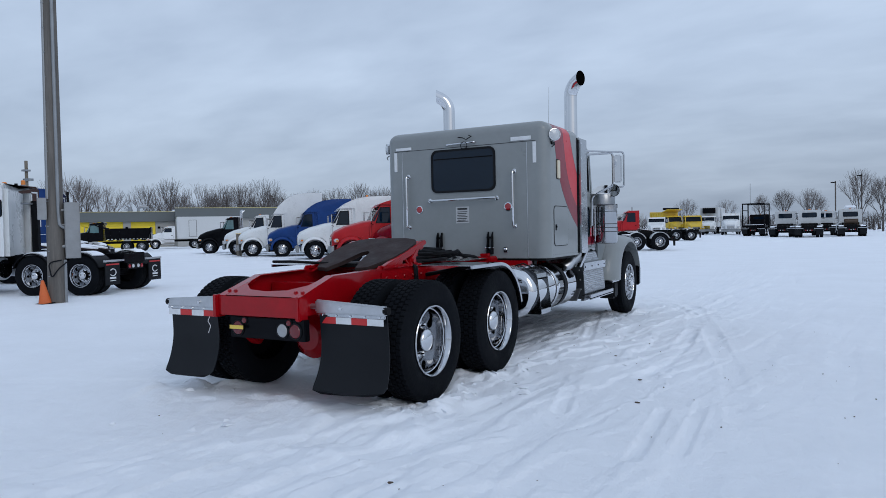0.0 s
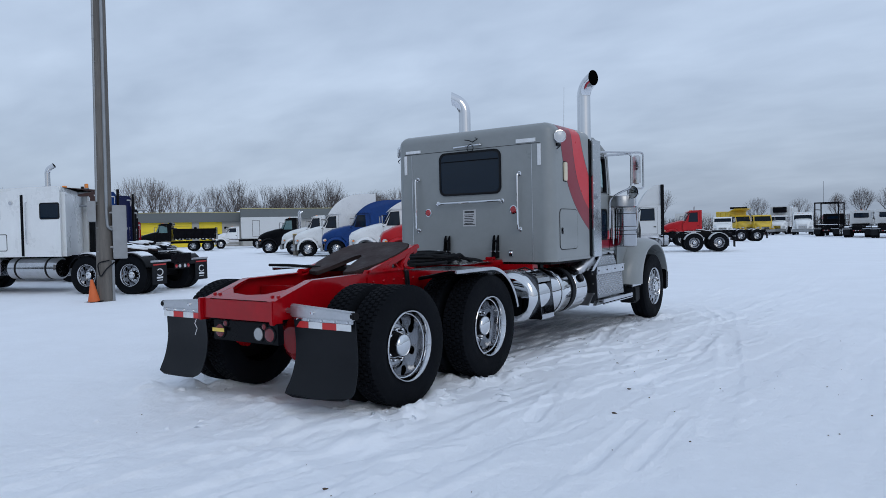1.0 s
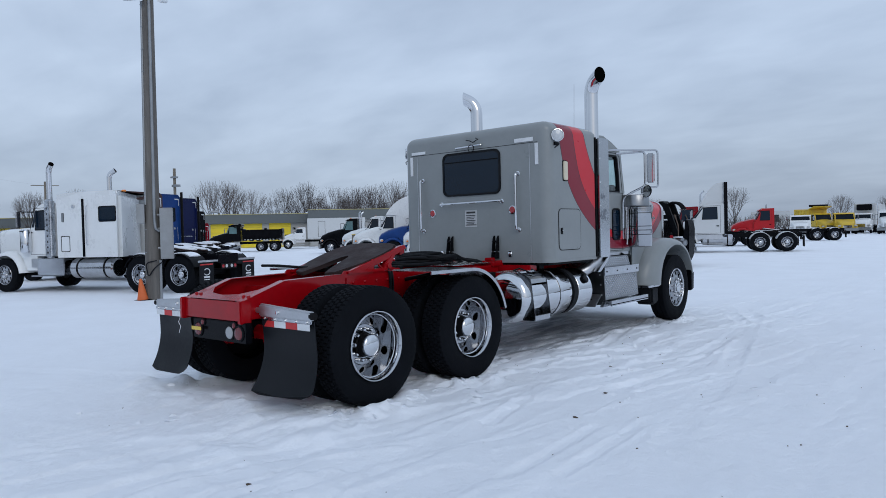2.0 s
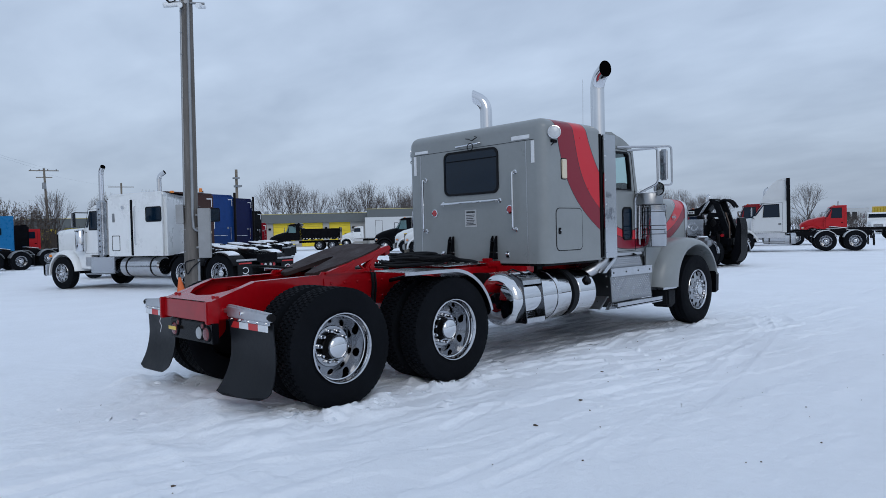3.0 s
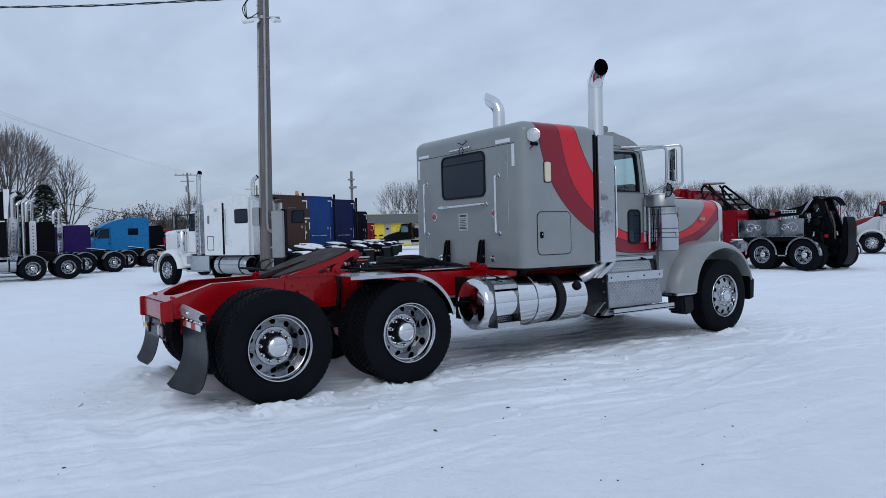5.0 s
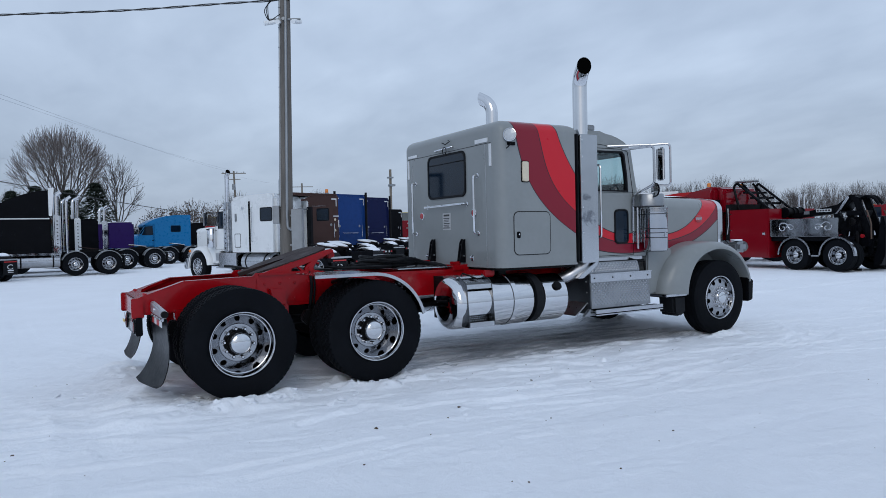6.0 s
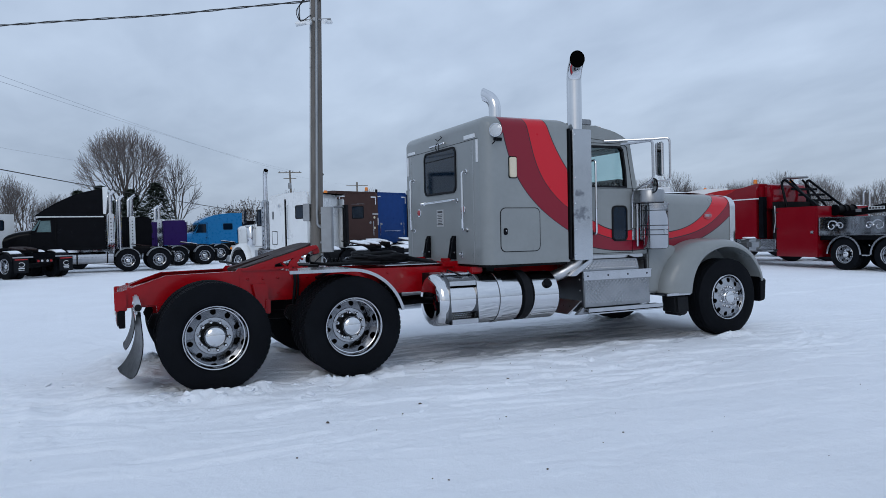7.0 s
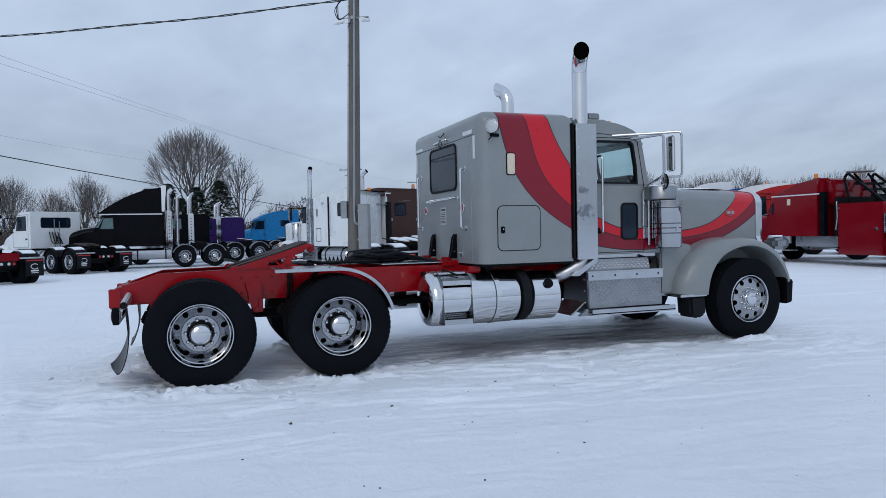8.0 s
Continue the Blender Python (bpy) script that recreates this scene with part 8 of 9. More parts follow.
for z in (0.7, 1.25, 1.75):
    part("mast_brace", moved(box(-0.4, 0.4, -1.75, -1.25, z, z + 0.16, 0.015), AFT), "black", t)
part("wheel_lift", moved(prism([(-2.02, 0.16), (-2.24, 0.18), (-2.38, 0.5), (-2.40, 1.4), (-2.34, 1.70), (-2.24, 1.72), (-2.22, 1.3), (-2.18, 0.75), (-2.02, 0.5)], -0.27, 0.27, "x", 0.03), AFT), "black", t, "folded black wheel lift")

# ---------------------------------------------------------------- trucks beyond, to the north
t = thing("day_cab", "white aerodynamic day cab with a tall roof fairing", "truck", facing(-5.4, 36.9, -0.93, -0.37))
chassis(t, 4.5, tail=-1.5, fenders="trailer_white", flaps="plain")
fifth_plate(t, True)
front_end(t, 4.5, 3.95, "slope", "trailer_white", 1.78)
cab_box(t, 2.45, 4.05, "trailer_white", 2.7, 1.12, 0.5, 1.0, deflector=1.15)
fuel_tank(t, 2.0, 3.6)
t = thing("chassis_truck", "red cab on a long bare chassis with snowy mudguards", "truck", facing(-7.7, 61.6, -0.93, -0.37))
chassis(t, 6.4, tail=-1.5, fenders="black", flaps="plain", snow_on=True)
front_end(t, 6.4, 5.3, "slope", "red_paint", 1.95)
c = cab_box(t, 3.9, 5.4, "red_paint", 2.85, 1.1, 0.45)
part("beacon_bar", join(rod((0.3, 4.4, 2.85), (0.3, 4.4, 3.2), 0.02, 6), rod((-0.3, 4.4, 2.85), (-0.3, 4.4, 3.2), 0.02, 6)), "grey_steel", c)


def dump_body(t, y0, y1, mat, low=1.15, top=2.35, shield=0.7):
    half = 1.2
    bd = part("dump_body", prism([(y0, low), (y1, low), (y1 + 0.05, top), (y0 - 0.1, top)], -half, half, "x", 0.03), mat, t)
    part("body_top_rail", join(box(-half - 0.05, -half + 0.07, y0 - 0.1, y1, top - 0.06, top + 0.06), box(half - 0.07, half + 0.05, y0 - 0.1, y1, top - 0.06, top + 0.06)), mat, bd)
    n = 5
    for sx in (1, -1):
        for k in range(n):
            y = y0 + (y1 - y0) * (k + 0.5) / n
            part("side_rib", flip(box(half, half + 0.06, y - 0.05, y + 0.05, low, top, 0.008), sx), mat, bd)
        for k in range(12):
            part("reflective_strip", flip(box(half + 0.002, half + 0.006, y0 + (y1 - y0) * k / 12, y0 + (y1 - y0) * (k + 0.5) / 12, low + 0.03, low + 0.09), sx), "tape_white", bd)
    part("cab_shield", prism([(y1, top), (y1 + shield * 1.1, top + 0.35), (y1 + shield * 1.1, top + 0.42), (y1 - 0.1, top + 0.12)], -half, half, "x", 0.01), mat, bd)
    part("tarp_roll", rod((-half, y1 + 0.25, top + 0.52), (half, y1 + 0.25, top + 0.52), 0.16, 12), "black", bd)
    part("tailgate", box(-half, half, y0 - 0.2, y0 - 0.1, low, top + 0.15, 0.02), mat, bd)
    return bd


t = thing("dump_truck", "yellow dump truck with a high dented body", "truck", facing(-17.4, 101.5, 0.62, -0.78), group="yellow dump trucks")
chassis(t, 4.8, tail=-1.5, frame_mat="black")
front_end(t, 4.8, 3.9, "slope", "yellow_paint", 1.9)
cab_box(t, 2.6, 4.0, "yellow_paint", 2.8, 1.1, 0.35)
dump_body(t, -1.5, 2.4, "yellow_paint", 1.2, 3.3, 1.2)
t = thing("chassis_truck", "yellow cab standing close beside a dump truck", "truck", facing(-13.6, 100.5, 0.35, -0.93), group="yellow dump trucks")
chassis(t, 4.8, tail=-1.5, frame_mat="black")
front_end(t, 4.8, 3.9, "slope", "yellow_paint", 1.8)
cab_box(t, 2.6, 4.0, "yellow_paint", 2.75, 1.15, 0.35)
t = thing("box_truck", "white truck with a low cab beside the yellow dump trucks", "truck", facing(-16.6, 93.6, 0.2, -0.98))
chassis(t, 4.0, tail=-1.2)
front_end(t, 4.0, 3.2, "slope", "white_paint", 1.7)
cab_box(t, 1.9, 3.3, "white_paint", 2.55, 1.15)
t = thing("reefer_truck", "white refrigerated box truck facing the yard", "truck", facing(-11.4, 108.5, 0.02, -1))
chassis(t, 5.6, tail=-2.0)
front_end(t, 5.6, 4.5, "slope", "white_paint", 1.95)
cab_box(t, 3.2, 4.6, "white_paint", 2.7)
bx = part("cargo_box", box(-1.28, 1.28, -7.0, 2.9, 1.15, 4.0, 0.03), "trailer_white", t)
part("cooling_unit", box(-0.9, 0.9, 2.9, 3.4, 3.1, 3.9, 0.05), "black", bx)
t = thing("sleeper_tractor", "white tractor with a tall grille facing the yard", "truck", facing(-7.6, 99.5, 0.1, -1))
chassis(t, 5.6, tail=-1.3)
front_end(t, 5.6, 4.5, "slope", "white_paint", 2.05)
cab_box(t, 3.2, 4.6, "white_paint", 2.75, 1.15)
sleeper_box(t, 1.2, 3.2, "white_paint", 2.95, 1.15, 1.0, 0.0, window=False)
for sx in (1, -1):
    stack(t, 1.25 * sx, 3.1, 1.0, 3.8, None, 0.08)
t = thing("semi_trailer", "long white trailer with dark markings behind the red cab", "trailer", facing(-32.3, 139.5, 0.97, 0.25))
part("trailer_body", box(-1.25, 1.25, -3.4, 3.4, 1.2, 4.0, 0.04), "trailer_white", t)
for k in range(3):
    part("marking_bar", box(1.252, 1.27, -1.6 + 1.15 * k, -0.8 + 1.15 * k, 1.9, 3.3), "ink", t, "dark block marking on the side")
part("landing_gear", box(-0.9, 0.9, 2.4, 2.6, 0.0, 1.2, 0.02), "grime", t)
for sx in (1, -1):
    for ay in (-2.7, -1.4):
        add_wheel(t, 1.05 * sx, ay, 0.5, sx, "parked_rear", r=0.5, w=0.27, dish=1, detail="plain", dual=0.33)
t = thing("rack_truck", "black truck carrying a tall steel rack", "truck", facing(-3.1, 82.5, 0.1, 1))
chassis(t, 4.6, tail=-1.5, flaps="plain")
front_end(t, 4.6, 3.6, "slope", "black", 1.8)
cab_box(t, 2.3, 3.7, "black", 2.5, back_window=True)
part("rack", join(*[box(sx * 1.15 - 0.06, sx * 1.15 + 0.06, y - 0.06, y + 0.06, 1.0, 3.75) for sx in (1, -1) for y in (-1.2, 1.9)], box(-1.2, 1.2, -1.26, -1.14, 3.6, 3.75), box(-1.2, 1.2, 1.84, 1.96, 3.6, 3.75), box(-1.2, -1.1, -1.2, 1.9, 2.9, 3.0), box(1.1, 1.2, -1.2, 1.9, 2.9, 3.0)), "black", t, "tall black steel rack")
part("bed", box(-1.1, 1.1, -1.3, 1.8, 1.05, 1.25, 0.02), "black", t)
part("bed_snow", box(-0.9, 0.9, -1.2, 1.0, 1.25, 1.32, 0.02), "snow_cap", t)
part("whip_aerial", rod((-0.9, 1.9, 3.7), (-0.9, 1.9, 6.2), 0.03, 6), "grey_steel", t)
for (px, py, hx), lab, cap in (((0.15, 74.8, 0.05), "white cab and chassis seen from behind", 0), ((2.6, 70.6, 0.0), "white cab and chassis with twin mudflaps", 0), ((3.9, 80.5, 0.05), "white cab in the far row", 0), ((6.2, 72.8, -0.02), "white cab with a snow-topped winch frame", 1)):
    t = thing("chassis_truck", lab, "truck", facing(px, py, hx, 1), group="far chassis trucks")
    chassis(t, 4.4, tail=-1.3, flaps="plain", fenders="black", snow_on=True)
    front_end(t, 4.4, 3.4, "slope", "trailer_white", 1.8)
    c = cab_box(t, 2.1, 3.5, "trailer_white", 2.66, 1.0, low=1.3, back_window=True)
    part("rear_frame", join(box(-0.75, 0.75, 1.7, 2.0, 0.9, 1.35, 0.02), box(-0.42, 0.42, -1.2, 1.7, 1.0, 1.16, 0.02)), "grime", t)
    part("roof_lamp", box(-0.12, 0.12, 2.4, 2.6, 2.66, 2.74, 0.02), "amber", c)
    if cap:
        part("winch_frame", join(box(-0.6, 0.6, 0.6, 0.9, 1.0, 1.7, 0.02), rod((-0.5, 0.5, 1.4), (0.5, 0.5, 1.4), 0.2, 12)), "leaf_brown", t)
        part("roof_heap", box(-0.5, 0.5, 2.3, 3.0, 2.75, 3.05, 0.1, 3), "snow_cap", c)
for (px, py), mat, lab in (((-10.0, 46.5), "dark_red", "dark red day cab with exhaust pipes"), ((-22.0, 50.0), "white_paint", "white tractor in the row beyond"), ((-16.5, 52.0), "dark_red", "dark red tractor roof in the row beyond")):
    t = thing("day_cab", lab, "truck", facing(px, py, -0.93, -0.37), group="north row tractors")
    chassis(t, 5.0, tail=-1.3, fenders="black")
    front_end(t, 5.0, 4.0, "slope", mat, 1.9)
    cab_box(t, 2.7, 4.1, mat, 2.85, 1.1)
    fuel_tank(t, 1.2, 2.9)
    for sx in (1, -1):
        stack(t, 1.0 * sx, 2.5, 1.0, 3.9, None, 0.06)

# ---------------------------------------------------------------- the row before the yellow building
E_DIR = (-0.74, -0.67)


def nose_at(x, y, wb, side=1.06):
    """The pose that puts the near front wheel of a truck of this wheelbase at (x, y)."""
    hx, hy = E_DIR
    rx, ry = hy, -hx      # to the truck's right
    return facing(x - hx * wb + rx * side, y - hy * wb + ry * side, hx, hy)


def row_truck(name, lab, x, y, mat, style, sleeper=0.0, top=3.0, wb=5.6, cab_top=2.75):
    t = thing(name, lab, "truck", nose_at(x, y, wb), group="front row trucks")
    chassis(t, wb, tail=-1.3, fenders="black", flaps="plain", snow_on=True)
    fifth_plate(t, True)
    front_end(t, wb, wb - 1.05, style, mat, 1.92)
    yc = wb - 0.95
    cab_box(t, yc - 1.2, yc, mat, cab_top, 1.06, 0.4)
    if sleeper:
        sleeper_box(t, yc - 1.2 - sleeper, yc - 1.1, mat, cab_top + 0.02, 1.15, 1.0, 0.0, window=True, r=0.06)
        convex_roof(t, yc - 1.2 - sleeper, yc - 0.35, cab_top - 0.08, top, 1.12, mat, 4.0)
    fuel_tank(t, 1.0, 2.6)
    return t


t = row_truck("sleeper_tractor", "white sleeper tractor with a rounded hood and amber beacon", -19.2, 23.2, "white_paint", "slope", 1.9, 3.3)
beacon(t, 0.8, 2.6, 3.25)
row_truck("sleeper_tractor", "blue sleeper tractor with snow on its hood", -24.4, 26.5, "blue_paint", "slope", 2.0, 3.45)
t = row_truck("sleeper_tractor", "white sleeper tractor with a raised roof", -27.2, 26.9, "white_paint", "slope", 2.2, 3.95)
row_truck("day_cab", "white day cab between larger tractors", -31.2, 29.5, "white_paint", "slope", 0)
t = row_truck("day_cab", "black day cab with a chrome exhaust", -36.6, 32.0, "black", "slope", 0, wb=5.2)
for sx in (1, -1):
    stack(t, 1.0 * sx, 2.9, 1.0, 3.3, None, 0.06)
row_truck("sleeper_tractor", "red sleeper tractor with a white swoosh on its hood", -14.9, 20.6, "red_paint", "slope", 1.8, 3.0)
# a straight truck with a white box
t = thing("box_truck", "white box truck with a side door", "truck", facing(-56.5, 48.8, -0.62, -0.78))
chassis(t, 4.6, tail=-2.2)
front_end(t, 4.6, 3.8, "slope", "white_paint", 1.75)
cab_box(t, 2.6, 3.9, "white_paint", 2.45, 1.02)
bx = part("cargo_box", box(-1.25, 1.25, -4.2, 2.4, 1.1, 3.45, 0.03), "trailer_white", t)
part("side_door", ring_frame(rounded(0.4, 1.2, 1.3, 3.1, 0.02, 2), rounded(0.43, 1.17, 1.33, 3.07, 0.02, 2), 1.24, 1.262, "x"), "grime", bx)
part("side_door_near", flip(ring_frame(rounded(0.4, 1.2, 1.3, 3.1, 0.02, 2), rounded(0.43, 1.17, 1.33, 3.07, 0.02, 2), 1.24, 1.262, "x"), -1), "grime", bx)
# the black dump truck
t = thing("dump_truck", "black dump truck with a rolled tarpaulin", "truck", facing(-53.5, 38.3, -0.66, -0.75))
chassis(t, 4.9, tail=-1.4)
front_end(t, 4.9, 3.9, "slope", "black", 1.9)
cab_box(t, 2.6, 4.0, "black", 2.75, 1.05)
dump_body(t, -1.3, 2.4, "black", 1.15, 2.15, 0.8)

# ---------------------------------------------------------------- building with yellow doors
b = thing("workshop", "long low workshop with yellow roller doors and a grey fascia", "building", Matrix.Translation((-71.0, 61.0, 0)) @ Matrix.Rotation(math.atan2(0.82, 0.57), 4, "Z"))
# local x runs along the front, local -y looks at the yard
DOORS = [-6.6 - 3.9 * k for k in range(11)]
edge = -2.7
for dx in DOORS:
    part("wall_pier", box(dx + 1.5, edge, 0.0, 0.3, 0, 3.55), "wall_block", b)
    edge = dx - 1.5
part("wall_pier", box(-50.0, edge, 0.0, 0.3, 0, 3.55), "wall_block", b)
part("side_wall", box(-50.0, -49.7, 0.3, 24, 0, 4.5), "wall_block", b)
part("side_wall", box(25, 25.3, 0.3, 24, 0, 4.6), "wall_block", b)
part("back_wall", box(-50, 25, 24, 24.3, 0, 4.6), "wall_block", b)
for dx in DOORS:
    for k in range(5):
        part("door_panel", box(dx - 1.49, dx + 1.49, 0.12, 0.18, 0.03 + 0.70 * k, 0.03 + 0.70 * k + 0.685, 0.01), "yellow_door", b, "bright yellow sectional door panel" if k == 0 else "")
    for wx in (-0.95, 0.0, 0.95):
        for wz in (1.6, 1.05):
            part("door_light", box(dx + wx - 0.3, dx + wx + 0.3, 0.105, 0.125, wz - 0.12, wz + 0.12), "glass", b)
    part("wall_lamp", box(dx + 1.75, dx + 2.1, -0.15, 0.02, 2.4, 2.7, 0.03), "black", b)
part("fascia", box(-50.4, -2.7, -0.5, 0.0, 3.35, 4.65, 0.02), "fascia", b, "dark grey metal fascia")
part("yellow_edge", box(-50.45, -2.7, -0.56, -0.502, 4.61, 4.68), "roof_edge", b)
part("annex_wall", box(-2.7, 25.3, -4.0, 0.3, 0, 3.6), "wall_block", b)
part("annex_fascia", box(-3.0, 25.6, -4.5, -4.0, 3.6, 5.0, 0.02), "fascia", b)
part("annex_edge", box(-3.05, 25.65, -4.55, -4.51, 4.95, 5.02), "roof_edge", b)
part("main_roof", box(-50, -2.7, -0.4, 24, 4.5, 4.62), "snow_cap", b, "flat roof under snow")
part("annex_roof", box(-2.7, 25.3, -4.0, 24, 4.6, 4.92), "snow_cap", b)
for vx, vh in ((-8.0, 0.8), (-17.0, 0.6), (-28.0, 0.6), (12.0, 0.9)):
    part("roof_vent", join(rod((vx, 3.0, 4.6), (vx, 3.0, 4.6 + vh), 0.25, 10)), "grey_steel", b)
    part("vent_elbow", tube(bent([(vx + 1, 3.0, 4.6), (vx + 1, 3.0, 4.6 + vh), (vx + 2.2, 3.0, 4.6 + vh)], 0.5), 0.18, 8), "grey_steel", b)


# ---------------------------------------------------------------- poles and wires
pole = thing("utility_pole", "weathered wooden utility pole with conduits, meter cabinet and cameras", "pole")
foot, head = Vector((-10.82, 4.22, -0.3)), Vector((-11.34, 4.60, 10.6))
part("pole_shaft", tube([foot.lerp(head, k / 10) for k in range(11)], 0.185, 22, r_end=0.135), "pole_wood", pole, "grey weathered timber shaft")
toward = Vector((0.86, -0.5, 0))      # to the yard
right = Vector((0.5, 0.86, 0))


def on_pole(z, r=0.0, f=0.0):
    t = (z + 0.3) / 10.9
    return foot.lerp(head, t) + right * r + toward * f


part("conduit", tube([on_pole(0.0, 0.17, 0.10), on_pole(0.85, 0.17, 0.10), on_pole(0.95, 0.17, 0.12)], 0.035, 10), "grey_steel", pole)
part("conduit", tube(bent([on_pole(1.66, 0.17, 0.17), on_pole(1.72, 0.08, 0.2), on_pole(2.0, 0.06, 0.2), on_pole(9.5, 0.05, 0.16)], 0.12), 0.035, 10), "grey_steel", pole)
part("conduit", tube([on_pole(2.3, -0.14, 0.1), on_pole(9.8, -0.12, 0.08)], 0.03, 8), "grey_steel", pole)
cab_m = Matrix.Translation(on_pole(1.6, 0.33, 0.12)) @ Matrix.Rotation(math.atan2(0.86, 0.5), 4, "Z")
mc = part("meter_cabinet", moved(box(-0.15, 0.15, -0.11, 0.11, -0.62, 0.62, 0.012), cab_m), "grey_steel", pole, "tall galvanised meter cabinet")
part("cabinet_door", moved(prism(rounded(-0.13, 0.13, -0.59, 0.59, 0.01, 2), -0.118, -0.11, "y"), cab_m), "grey_steel", mc)
part("cabinet_bracket", join(*[rod(on_pole(z, 0.1, 0.1), on_pole(z, 0.3, 0.12), 0.03, 8) for z in (1.25, 1.72, 2.05)]), "grey_steel", mc)
sw_m = Matrix.Translation(on_pole(2.08, -0.25, 0.1)) @ Matrix.Rotation(math.atan2(0.86, 0.5), 4, "Z")
part("switch_box", moved(box(-0.09, 0.09, -0.08, 0.08, -0.24, 0.24, 0.01), sw_m), "grey_steel", pole)
part("loose_cable", tube(bent([on_pole(0.9, 0.2, 0.16), on_pole(0.75, 0.02, 0.24), on_pole(0.55, -0.1, 0.22), on_pole(0.9, -0.16, 0.18), on_pole(0.95, 0.1, 0.22)], 0.1), 0.015, 6), "rubber", pole)
for z in [0.6 + 0.55 * k for k in range(17)]:
    part("staple", rod(on_pole(z, -0.16, 0.1), on_pole(z, -0.10, 0.13), 0.01, 6), "grey_steel", pole)
br = part("camera_bracket", join(rod(on_pole(7.42, -0.42, 0.1), on_pole(7.42, 0.45, 0.1), 0.03, 8), rod(on_pole(7.42, 0, -0.1), on_pole(7.42, 0, 0.2), 0.05, 8)), "grey_steel", pole)
for r, dr in ((0.38, (0.55, -0.75, -0.25)), (-0.32, (-0.2, -0.95, -0.25)), (-0.12, (0.8, -0.5, -0.3))):
    p = on_pole(7.33, r, 0.14)
    d = Vector(dr).normalized()
    cm = part("security_camera", tube([p - d * 0.14, p + d * 0.16], 0.055, 12), "white_paint", br, "white bullet security camera")
    part("camera_hood", tube([p + d * 0.10 + Vector((0, 0, 0.015)), p + d * 0.22 + Vector((0, 0, 0.015))], 0.065, 12), "white_paint", cm)
    part("camera_arm", rod(p + Vector((0, 0, 0.02)), on_pole(7.42, r * 0.9, 0.1), 0.02, 6), "white_paint", cm)
part("cable_loops", join(*[tube(bent([on_pole(8.2, -0.1, 0.1), on_pole(7.9 - 0.1 * k, -0.45 - 0.06 * k, 0.1), on_pole(7.35, -0.42, 0.12), on_pole(7.55, -0.1, 0.15)], 0.15), 0.012, 6) for k in range(3)]), "rubber", pole)
part("insulator", lathe([(0, 0), (0.05, 0), (0.05, 0.12), (0, 0.13)], 10, Matrix.Translation(on_pole(7.95, -0.2, 0.1))), "grey_steel", pole)

cone_m = Matrix.Translation((-10.86, 3.97, 0.0))
cone = thing("traffic_cone", "dirty orange traffic cone leaning at the pole's foot", "cone", cone_m @ Matrix.Rotation(radians(5), 4, "X") @ Matrix.Scale(0.76, 4))
part("cone_body", lathe([(0.17, 0.03), (0.165, 0.05), (0.04, 0.68), (0.03, 0.69), (0.0, 0.69)], 22), "orange", cone)
part("cone_base", box(-0.21, 0.21, -0.21, 0.21, 0.0, 0.035, 0.012), "black", cone)

tp = thing("power_pole", "distant wooden power pole with crossarm and transformer", "pole")
part("pole_shaft", tube([(-104.6, 26.2, -0.2), (-104.9, 25.85, 12.2)], 0.19, 10, r_end=0.14), "old_wood", tp)
part("crossarm", rod((-105.6, 24.1, 11.85), (-104.2, 27.6, 11.85), 0.07, 6), "old_wood", tp)
part("crossarm", rod((-105.3, 24.9, 10.9), (-104.5, 26.8, 10.9), 0.06, 6), "old_wood", tp)
part("transformer", lathe([(0, 0), (0.28, 0), (0.28, 0.9), (0, 0.96)], 12, Matrix.Translation((-104.5, 25.7, 9.2))), "grey_steel", tp)
for k in range(4):
    part("insulator", lathe([(0, 0), (0.08, 0), (0.07, 0.2), (0, 0.22)], 8, Matrix.Translation((-105.5 + 0.4 * k, 24.3 + 1.0 * k, 11.9))), "grey_steel", tp)
lp = thing("lamp_pole", "slim distant pole with small fittings", "pole")
part("pole_shaft", rod((-54.9, 29.1, 0), (-54.9, 29.1, 8.0), 0.13, 10), "old_wood", lp)
part("pole_fitting", join(box(-55.1, -54.4, 28.9, 29.4, 6.3, 6.5), box(-55.1, -54.6, 28.8, 29.3, 7.1, 7.25)), "grey_steel", lp)
lp = thing("power_pole", "distant power pole with a short crossarm", "pole")
part("pole_shaft", rod((-144.4, 50.7, 0), (-144.4, 50.7, 13.6), 0.2, 8), "old_wood", lp)
part("crossarm", rod((-145.3, 48.4, 12.8), (-143.5, 53.0, 12.8), 0.08, 6), "old_wood", lp)
for px, py, top in ((5.0, 86.0, 6.1), (7.6, 87.0, 6.8)):
    lp = thing("lamp_pole", "distant yard lamp pole", "pole", group="yard lamp poles")
    part("pole_shaft", rod((px, py, 0), (px, py, top), 0.07, 8), "bark", lp)
    part("lamp_head", box(px - 0.5, px + 0.05, py - 0.1, py + 0.1, top - 0.22, top - 0.1, 0.03), "grime", lp)


def sagging(a, b, sag, n=28):
    a, b = Vector(a), Vector(b)
    return [a.lerp(b, k / n) - Vector((0, 0, sag * 4 * (k / n) * (1 - k / n))) for k in range(n + 1)]


def wire(name, lab, a, b, sag, r, mat="wire"):
    ob = new(name, finish(tube(sagging(a, b, sag), r, 6), name, mat))
    return tagged(ob, lab, "cable")


